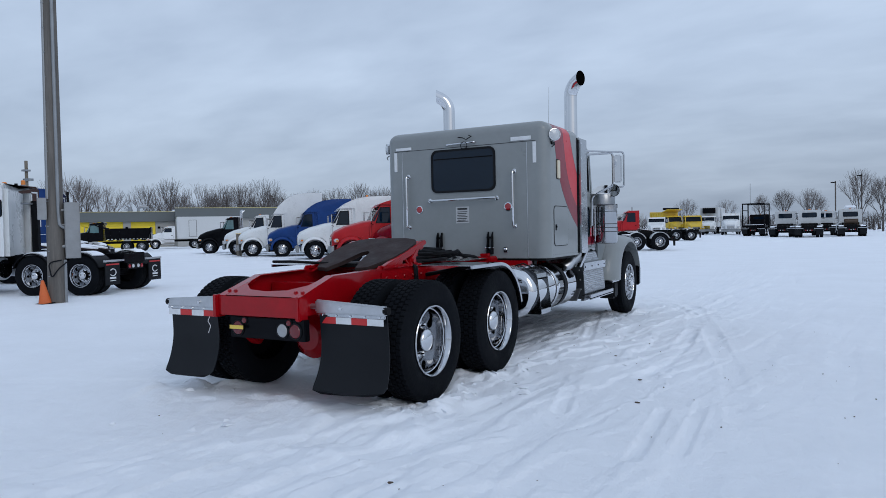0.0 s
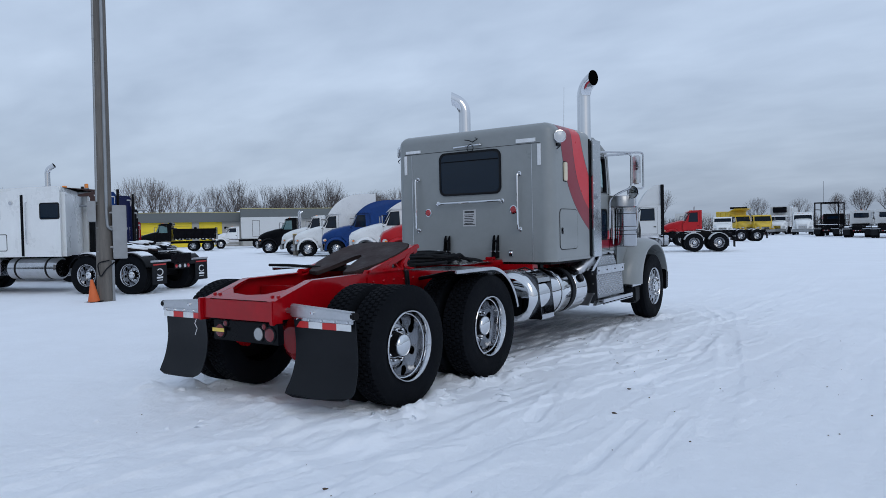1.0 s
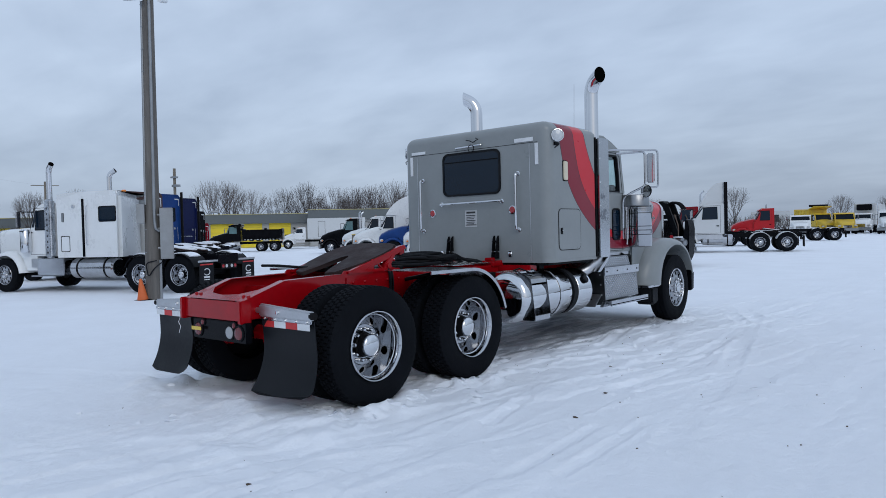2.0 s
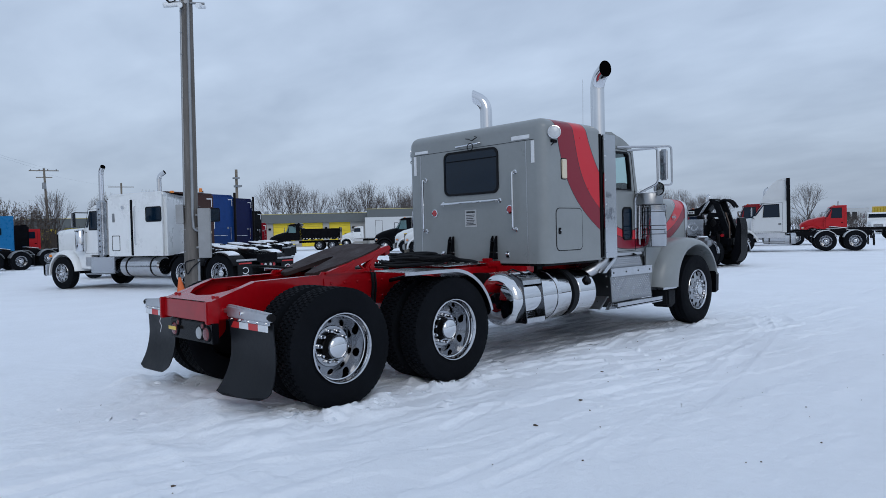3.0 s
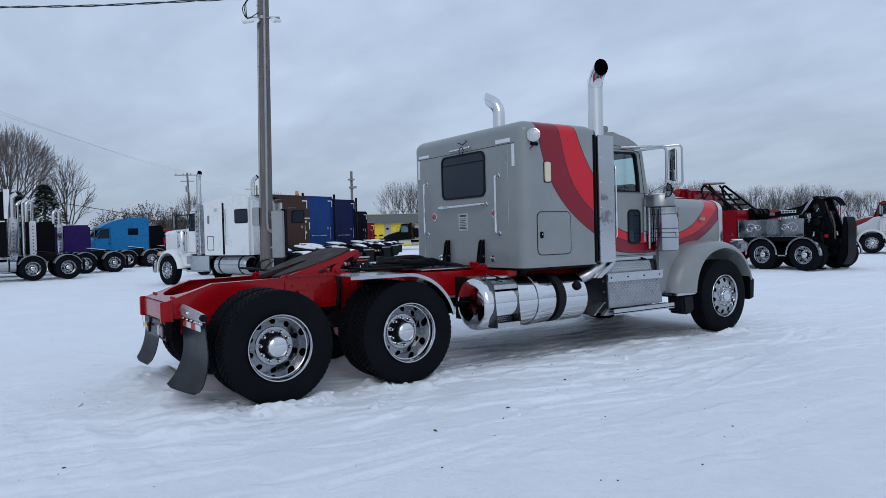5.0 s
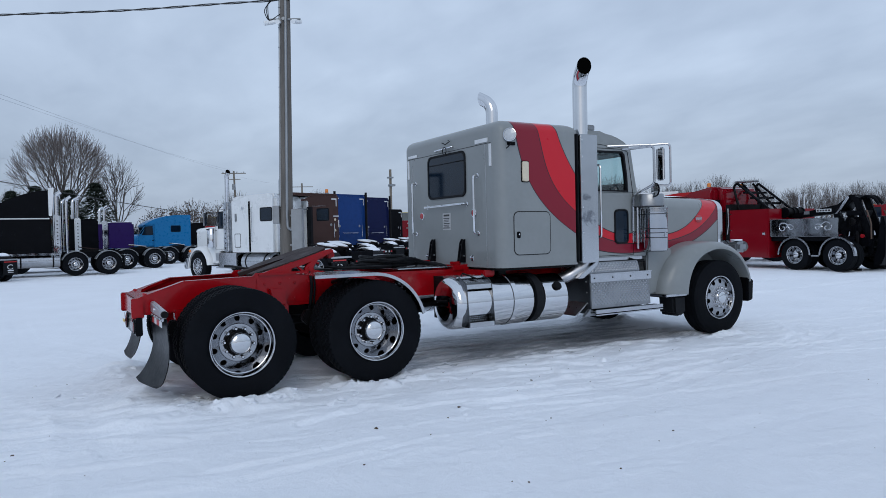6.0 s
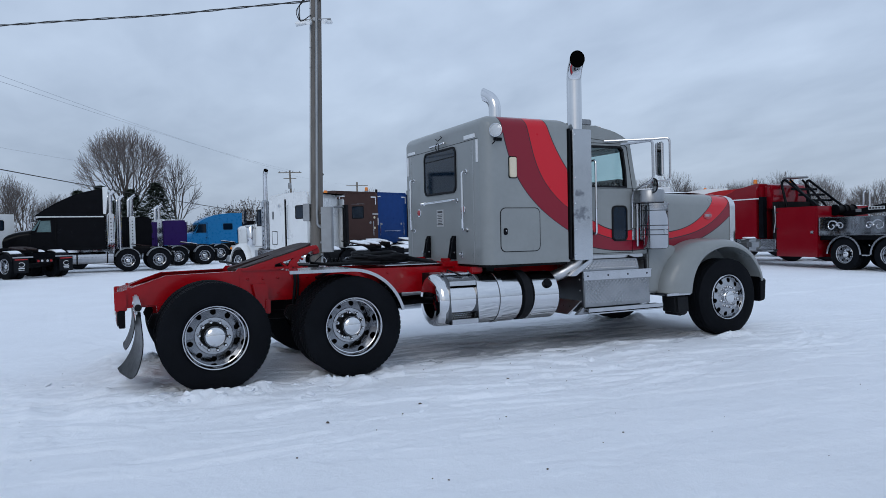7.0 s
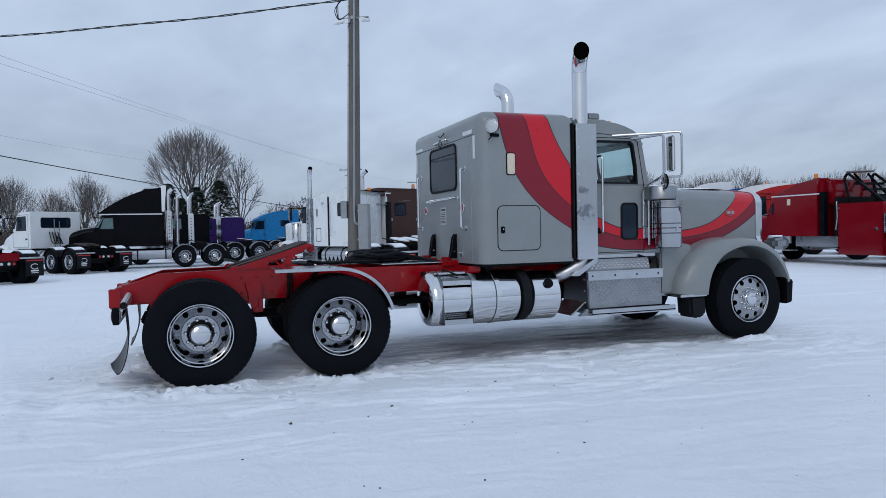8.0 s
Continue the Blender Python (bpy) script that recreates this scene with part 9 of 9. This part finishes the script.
strand = []
for turn in (0.0, math.pi):
    line = sagging(on_pole(7.95, -0.2, 0.1), (-26.0, -22.0, 8.62), 0.6, 150)
    strand.append(tube([p + Vector((0.012 * math.cos(k * 0.8 + turn), 0.0, 0.020 * math.sin(k * 0.8 + turn) + 0.012 * math.sin(k * 0.23))) for k, p in enumerate(line)], 0.015, 5))
tagged(new("service_cable", finish(join(*strand), "service_cable", "wire")), "thick twisted black service cable from the pole", "cable")
wire("service_cable", "black service cable leading off behind the truck", on_pole(7.95, 0.1, 0.0), (30.0, -4.0, 10.5), 0.3, 0.02)
wire("power_line", "thin distant power line", (-104.9, 25.85, 11.9), (-8.0, -15.5, 9.3), 0.6, 0.007, "far_wire")
wire("power_line", "thin distant power line", (-104.4, 27.3, 11.9), (-10.0, -15.0, 8.9), 0.6, 0.007, "far_wire")
wire("power_line", "thin distant power line", (-68.0, 3.6, 8.2), (-20.0, -15.8, 7.0), 0.3, 0.006, "far_wire")
wire("power_line", "thin distant power line", (-105.4, 24.4, 11.9), (-144.4, 50.7, 12.9), 0.4, 0.007, "far_wire")
wire("telephone_cable", "thick black telephone cable across the back of the yard", (-66.1, 11.9, 4.1), (-22.0, -17.6, 6.9), 0.25, 0.03)


# ---------------------------------------------------------------- trees
def branch_lines(rng, height, width, low, limbs, levels=5, droop=0.0):
    """The skeleton of a bare tree whose limbs fork again and again up to a rounded crown: (from, to, radius from, radius to)."""
    rx, z0 = width / 2, height * low
    rz = (height - z0) * 0.56
    centre = Vector((0, 0, height - rz))
    wood, twigs = [], []
    thin = height / 10

    def reach(p, d):
        """How far it is from p along d to the edge of the crown."""
        o = Vector(((p.x - centre.x) / rx, (p.y - centre.y) / rx, (p.z - centre.z) / rz))
        e = Vector((d.x / rx, d.y / rx, d.z / rz))
        a, b, c = e.dot(e), 2 * o.dot(e), o.dot(o) - 1
        disc = b * b - 4 * a * c
        return max((-b + math.sqrt(disc)) / (2 * a), 0.03 * height) if disc > 0 else 0.05 * height

    def grow(p, d, r, level):
        far = reach(p, d)
        length = far * (rng.uniform(0.20, 0.36) if level < levels else rng.uniform(0.45, 1.0))
        mid = p + d * length * 0.5 + Vector((rng.gauss(0, 0.06), rng.gauss(0, 0.06), rng.gauss(-droop * 0.2, 0.03))) * length
        q = p + d * length
        store = wood if level < 4 else twigs
        store.append((p, mid, r, r * 0.88))
        store.append((mid, q, r * 0.88, r * 0.76))
        if level >= levels:
            return
        spin = rng.uniform(0, 6.283)
        side = d.orthogonal().normalized()
        up = d.cross(side)
        kids = 3 if rng.random() < 0.38 else 2
        for k in range(kids):
            a = spin + 6.283 * k / kids + rng.gauss(0, 0.25)
            bend = rng.uniform(0.2, 0.52) if k else rng.uniform(0.04, 0.22)
            nd = (d * math.cos(bend) + (side * math.cos(a) + up * math.sin(a)) * math.sin(bend) + Vector((0, 0, 0.05 - droop * level * 0.3))).normalized()
            grow(q, nd, max(r * (0.76 if k == 0 else 0.62), 0.0075 * thin), level + 1)
        # small shoots along the way
        if level >= 2:
            for _ in range(2):
                t = rng.uniform(0.2, 0.95)
                nd = (d + Vector((rng.gauss(0, 0.45), rng.gauss(0, 0.45), rng.gauss(0.1, 0.35)))).normalized()
                p0 = p.lerp(q, t)
                twigs.append((p0, p0 + nd * min(reach(p0, nd), height * 0.16) * rng.uniform(0.4, 1.0), 0.0075 * thin, 0.005 * thin))

    fork = Vector((0, 0, z0))
    wood.append((Vector((0, 0, -0.2)), fork, height * 0.019, height * 0.016))
    for k in range(limbs):
        a = 2 * math.pi * (k * 0.618 + rng.uniform(-0.06, 0.06))
        tilt = 0.06 + 0.8 * (k / max(1, limbs - 1)) ** 0.8 * min(1.0, width / height)
        d = Vector((math.cos(a) * math.sin(tilt), math.sin(a) * math.sin(tilt), math.cos(tilt)))
        start = fork + Vector((0, 0, height * 0.10 * (1 - k / limbs)))
        grow(start, d, height * 0.0066, 1)
    wood.append((fork, fork + Vector((0, 0, height * 0.1)), height * 0.014, height * 0.008))
    return wood, twigs


def stick_mesh(name, lines, mat, n):
    verts, faces = [], []
    for a, b, ra, rb in lines:
        t = (b - a)
        if t.length < 1e-6:
            continue
        t.normalize()
        s = t.orthogonal().normalized()
        u = t.cross(s)
        base = len(verts)
        for p, r in ((a, ra), (b, rb)):
            for k in range(n):
                ang = 2 * math.pi * k / n
                verts.append(p + s * (r * math.cos(ang)) + u * (r * math.sin(ang)))
        for k in range(n):
            faces.append((base + k, base + (k + 1) % n, base + n + (k + 1) % n, base + n + k))
    me = bpy.data.meshes.new(name)
    me.from_pydata([tuple(v) for v in verts], [], faces)
    me.materials.append(M[mat])
    return me


def scaled_to(height, wood, twigs):
    top = max(b.z for _, b, _, _ in wood + twigs)
    f = height / top
    return [[(a * f, b * f, r0, r1) for a, b, r0, r1 in lines] for lines in (wood, twigs)]


TREES = []
for k, (width, low) in enumerate(((8.6, 0.16), (7.4, 0.2), (6.4, 0.24), (9.4, 0.14), (5.2, 0.2))):
    rng = random.Random(20 + k)
    wood, twigs = scaled_to(10.0, *branch_lines(rng, 10.0, width, low, 8, 5))
    TREES.append((stick_mesh("trunk", wood, "bark", 5), stick_mesh("crown", twigs, "twig", 3)))


def bare_tree(kind, x, y, height, turn, lab="bare deciduous tree with fine winter twigs", group="bare trees"):
    s = height / 10.0
    t = thing("bare_tree", lab, "tree", Matrix.Translation((x, y, 0)) @ Matrix.Rotation(turn, 4, "Z") @ Matrix.Scale(s, 4), group=group)
    part("trunk", TREES[kind][0], None, t)
    part("crown", TREES[kind][1], None, t)
    return t


# the large round tree and the slim one beside it
rng = random.Random(7)
wood, twigs = scaled_to(12.7, *branch_lines(rng, 13.4, 10.4, 0.2, 12, 6))
t = thing("bare_tree", "large round-crowned bare tree behind the tractors", "tree", Matrix.Translation((-67.0, 0.7, 0)))
part("trunk", stick_mesh("trunk", wood, "bark", 6), None, t)
part("crown", stick_mesh("crown", twigs, "twig", 3), None, t)
rng = random.Random(12)
wood, twigs = scaled_to(10.0, *branch_lines(rng, 10.0, 5.2, 0.2, 8, 5, 0.15))
t = thing("bare_tree", "slim bare tree with drooping side branches", "tree", Matrix.Translation((-66.5, 5.2, 0)))
part("trunk", stick_mesh("trunk", wood, "bark", 6), None, t)
part("crown", stick_mesh("crown", twigs, "twig", 3), None, t)

rng = random.Random(99)
PLACED = [(-20.7, 143, 7.4), (-13.3, 146, 6.6), (-5.5, 124.7, 6.6), (-2.7, 122.9, 7.6), (1.2, 115, 6.6), (2.8, 116, 6.2), (8.2, 103, 9.4), (10.6, 105, 8.0), (13, 110, 7.5),
          (-75, -8, 8.5), (-78, -14, 8), (-74, -19, 9), (-80, -24, 8.5), (-76, -4, 7), (-79, -10, 8.5), (-82, -18, 9), (-79, 20, 7.5), (-82, 26, 8), (-84, 32, 8.5)]
for x, y, h in PLACED:
    bare_tree(rng.randrange(5), x + rng.uniform(-1, 1), y + rng.uniform(-1, 1), h * rng.uniform(0.92, 1.05), rng.uniform(0, 6.28))
for k in range(20):
    bare_tree(rng.choice((1, 2, 4)), -74 - rng.uniform(0, 16), -3 - 2.1 * k + rng.uniform(-1, 1), rng.uniform(5.5, 8.8), rng.uniform(0, 6.28), group="bare trees")
# the wood behind the workshop: clumps with gaps of sky
CLUMPS = ((-46, -30, 3, 8.5), (-20.5, -9.0, 3, 12.8), (-6.5, 20, 6, 12.6), (27, 38, 3, 11.6), (44, 70, 6, 10.0))
for u0, u1, count, tall in CLUMPS:
    for k in range(count):
        u = u0 + (u1 - u0) * (k + 0.5 + rng.uniform(-0.35, 0.35)) / count
        v = rng.uniform(33, 43)
        x, y = -71 + 0.57 * u - 0.82 * v, 61 + 0.82 * u + 0.57 * v
        bare_tree(rng.choice((0, 1, 3)), x, y, tall * rng.uniform(0.88, 1.05), rng.uniform(0, 6.28), group="trees behind the workshop")
for k in range(40):
    a = radians(38 + 0.72 * k)          # along the north edge
    d = rng.uniform(150, 190)
    bare_tree(rng.randrange(5), 6 - d * math.cos(a), d * math.sin(a), rng.uniform(8.5, 12.5) * (1.0 if k < 25 else 0.8), rng.uniform(0, 6.28), group="far bare trees")
bare_tree(0, -36.1, 130.1, 9.0, 0.8, group="far bare trees")

# trees that have kept their withered leaves
LEAFY = []
for k in range(2):
    rng2 = random.Random(50 + k)
    wood, twigs = scaled_to(6.0, *branch_lines(rng2, 6.0, 4.4, 0.15, 7, 4))
    verts, faces = [], []
    for a, b, _, _ in twigs:
        for _ in range(3):
            c = a.lerp(b, rng2.random()) + Vector((rng2.gauss(0, 0.07), rng2.gauss(0, 0.07), rng2.gauss(0, 0.07)))
            u = Vector((rng2.gauss(0, 1), rng2.gauss(0, 1), rng2.gauss(0, 1))).normalized()
            v = u.orthogonal().normalized()
            s = rng2.uniform(0.05, 0.12)
            base = len(verts)
            verts += [tuple(c + u * s), tuple(c + v * s * 0.6), tuple(c - u * s), tuple(c - v * s * 0.6)]
            faces.append((base, base + 1, base + 2, base + 3))
    me = bpy.data.meshes.new("leaf_clumps")
    me.from_pydata(verts, [], faces)
    me.materials.append(M["leaf_brown"])
    LEAFY.append((stick_mesh("trunk", wood, "bark", 5), stick_mesh("crown", twigs, "bark", 3), me))
for k, (x, y, h) in enumerate(((-72, 11.5, 5.6), (-71.5, 13.5, 6.0), (-71.4, 15.6, 5.8), (-73, 9.6, 5.2), (-74, 17.6, 5.4))):
    t = thing("leafy_tree", "small tree with clumps of withered brown leaves", "tree", Matrix.Translation((x, y, 0)) @ Matrix.Rotation(k * 1.3, 4, "Z") @ Matrix.Scale(h / 6.0, 4), group="withered trees")
    part("trunk", LEAFY[k % 2][0], None, t)
    part("crown", LEAFY[k % 2][1], None, t)
    part("leaf_clumps", LEAFY[k % 2][2], None, t)

# evergreens
rng2 = random.Random(8)
verts, faces = [], []
for k in range(4200):
    z = 0.4 + 5.4 * rng2.random() ** 1.15
    reach = 2.5 * (1 - (z / 6.1) ** 1.5) * rng2.uniform(0.35, 1.0) + 0.05
    a = rng2.uniform(0, 6.283)
    c = Vector((math.cos(a) * reach, math.sin(a) * reach, z - 0.15 * reach))
    u = Vector((math.cos(a), math.sin(a), rng2.uniform(-0.5, 0.25))).normalized() * rng2.uniform(0.16, 0.34)
    v = Vector((-math.sin(a), math.cos(a), rng2.uniform(-0.4, 0.4))).normalized() * rng2.uniform(0.05, 0.12)
    b0 = len(verts)
    verts += [tuple(c - u * 0.5), tuple(c + v), tuple(c + u), tuple(c - v)]
    faces.append((b0, b0 + 1, b0 + 2, b0 + 3))
needle_me = bpy.data.meshes.new("needle_crown")
needle_me.from_pydata(verts, [], faces)
needle_me.materials.append(M["needles"])
trunk_me = finish(tube([(0, 0, -0.2), (0, 0, 5.9)], 0.14, 8, r_end=0.02), "trunk", "bark")
for k, (x, y, h) in enumerate(((-62.5, 3.1, 7.0), (-63.5, 1.0, 6.4), (-64.5, -1.6, 6.8), (-61.5, -0.4, 5.2), (-63.0, -3.4, 6.2))):
    t = thing("evergreen_tree", "dark ragged evergreen below the bare trees", "tree", Matrix.Translation((x, y, 0)) @ Matrix.Rotation(k * 2.1, 4, "Z") @ Matrix.Scale(h / 6.0, 4), group="evergreens")
    part("trunk", trunk_me, None, t)
    part("needle_crown", needle_me, None, t)

# the brushwood at the edge of the yard
rng2 = random.Random(31)
lines = []
for k in range(5200):
    u = rng2.random()
    if u < 0.5:
        x, y = -70 - rng2.uniform(0, 14), rng2.uniform(-45, 34)
    elif u < 0.8:
        a = rng2.uniform(0.55, 1.75)
        d = rng2.uniform(118, 150)
        x, y = 6 - d * math.cos(a), d * math.sin(a)
    else:
        x, y = rng2.uniform(15, 44), rng2.uniform(96, 122)
    hgt = rng2.uniform(1.2, 3.4)
    p = Vector((x, y, -0.1))
    for _ in range(4):
        d = Vector((rng2.gauss(0, 0.28), rng2.gauss(0, 0.28), 1)).normalized()
        m = p + d * hgt * rng2.uniform(0.5, 0.7)
        lines.append((p, m, 0.03, 0.02))
        lines.append((m, m + (d + Vector((rng2.gauss(0, 0.5), rng2.gauss(0, 0.5), 0.2))).normalized() * hgt * 0.45, 0.022, 0.012))
        lines.append((m, m + (d + Vector((rng2.gauss(0, 0.5), rng2.gauss(0, 0.5), 0.2))).normalized() * hgt * 0.4, 0.02, 0.012))
tagged(new("brushwood", stick_mesh("brushwood", lines, "brush", 3)), "dry leafless brushwood at the edge of the snowy yard", "brushwood", kind="stuff")

# a guard post before the front row
gp = thing("guard_post", "short brown timber guard post in the snow", "post", Matrix.Translation((-29.6, 28.1, 0)))
part("post_body", box(-0.13, 0.13, -0.13, 0.13, -0.2, 1.45, 0.02), "old_wood", gp)
part("post_cap", box(-0.14, 0.14, -0.14, 0.14, 1.45, 1.49, 0.01), "yellow_tag", gp)


# ---------------------------------------------------------------- loose snow, grit
def lump(rng, r):
    bm = bmesh.new()
    bmesh.ops.create_icosphere(bm, subdivisions=1, radius=r)
    for v in bm.verts:
        v.co *= rng.uniform(0.7, 1.25)
        v.co.z *= 0.6
    return bm


def scatter(name, lab, cat, mat, count, seed, size, places):
    rng = random.Random(seed)
    verts, faces = [], []
    for _ in range(count):
        (x0, y0, x1, y1, w) = rng.choice(places)
        u = rng.random()
        x, y = x0 + (x1 - x0) * u + rng.gauss(0, w), y0 + (y1 - y0) * u + rng.gauss(0, w)
        z = float(ground_height(np.array([x]), np.array([y]))[0])
        b = lump(rng, rng.uniform(*size) * rng.choice((0.6, 1, 1)))
        base = len(verts)
        verts += [(v.co.x + x, v.co.y + y, v.co.z + z + 0.003) for v in b.verts]
        b.verts.index_update()
        faces += [tuple(v.index + base for v in f.verts) for f in b.faces]
        b.free()
    me = bpy.data.meshes.new(name)
    me.from_pydata(verts, [], faces)
    me.materials.append(M[mat])
    me.polygons.foreach_set("use_smooth", [True] * len(me.polygons))
    return tagged(new(name, me), lab, cat, kind="stuff")


def snow_chunks():
    """Broken slabs of crust against the tyres, half sunk in the snow."""
    rng = random.Random(3)
    verts, faces = [], []
    heaps = [(1.22, -0.30, 0.13, 60), (1.27, 0.02, 0.08, 26), (1.25, 0.32, 0.13, 44), (1.24, 1.02, 0.10, 30), (1.27, 1.32, 0.08, 20), (1.26, 1.62, 0.13, 34),
             (1.28, 6.3, 0.12, 24), (1.3, 6.75, 0.14, 26), (0.9, -0.38, 0.14, 30), (-1.0, -0.36, 0.16, 34), (1.55, 0.7, 0.3, 40), (1.6, 3.2, 0.5, 40), (2.0, 1.8, 0.6, 40), (0.2, -0.9, 0.6, 40)]
    for hx, hy, w, count in heaps:
        for _ in range(int(count * 0.4)):
            x, y = hx + rng.gauss(0, w), hy + rng.gauss(0, w)
            size = abs(rng.gauss(0, 0.022)) + 0.009
            spin = rng.uniform(0, 6.28)
            flat = Matrix.Translation((x, y, float(ground_height(np.array([x]), np.array([y]))[0]) - size * 0.15)) @ Matrix.Rotation(spin, 4, "Z") @ Matrix.Rotation(rng.gauss(0, 0.4), 4, "X")
            bm = bmesh.new()
            for _ in range(9):
                v = Vector((rng.gauss(0, 1), rng.gauss(0, 0.75), rng.gauss(0, 0.45))).normalized()
                bm.verts.new(flat @ Vector((v.x * size * 1.5, v.y * size, v.z * size * 0.8)))
            hull = bmesh.ops.convex_hull(bm, input=bm.verts)
            bm.verts.index_update()
            base = len(verts)
            verts += [tuple(v.co) for v in bm.verts]
            faces += [tuple(v.index + base for v in f.verts) for f in bm.faces]
            bm.free()
    me = bpy.data.meshes.new("snow_clods")
    me.from_pydata(verts, [], faces)
    me.materials.append(M["snow"])
    me.polygons.foreach_set("use_smooth", [True] * len(me.polygons))
    me.set_sharp_from_angle(angle=radians(62))
    return tagged(new("snow_clods", me), "broken clods of snow crust heaped against the tyres", "snow", kind="stuff")


snow_chunks()
scatter("grit", "dark grit and dead grass bits in the snow", "grit", "leaf_brown", 60, 5, (0.003, 0.009), [(-2, -2.6, 3.2, -1.9, 0.5), (2.2, 0.2, 3.0, 6.0, 0.7), (1.3, 1.8, 1.5, 5.0, 0.15), (3.4, -1.6, 4.2, 4.0, 0.6)])
for x, y, s in ((2.71, 0.59, 1.0), (2.54, 1.43, 1.1), (1.9, -1.75, 0.8), (2.0, 2.6, 0.9)):
    g = random.Random(int(x * 100))
    bms = [moved(lump(g, 0.017 * s), Matrix.Diagonal((1.6, 0.9, 0.7, 1)))]
    z = float(ground_height(np.array([x]), np.array([y]))[0])
    ob = new("mud_clod", finish(join(*bms), "mud_clod", "leaf_brown"))
    ob.location = (x, y, z + 0.004)
    tagged(ob, "crumbled dark clod of frozen mud on the snow", "clod", group="mud clods")
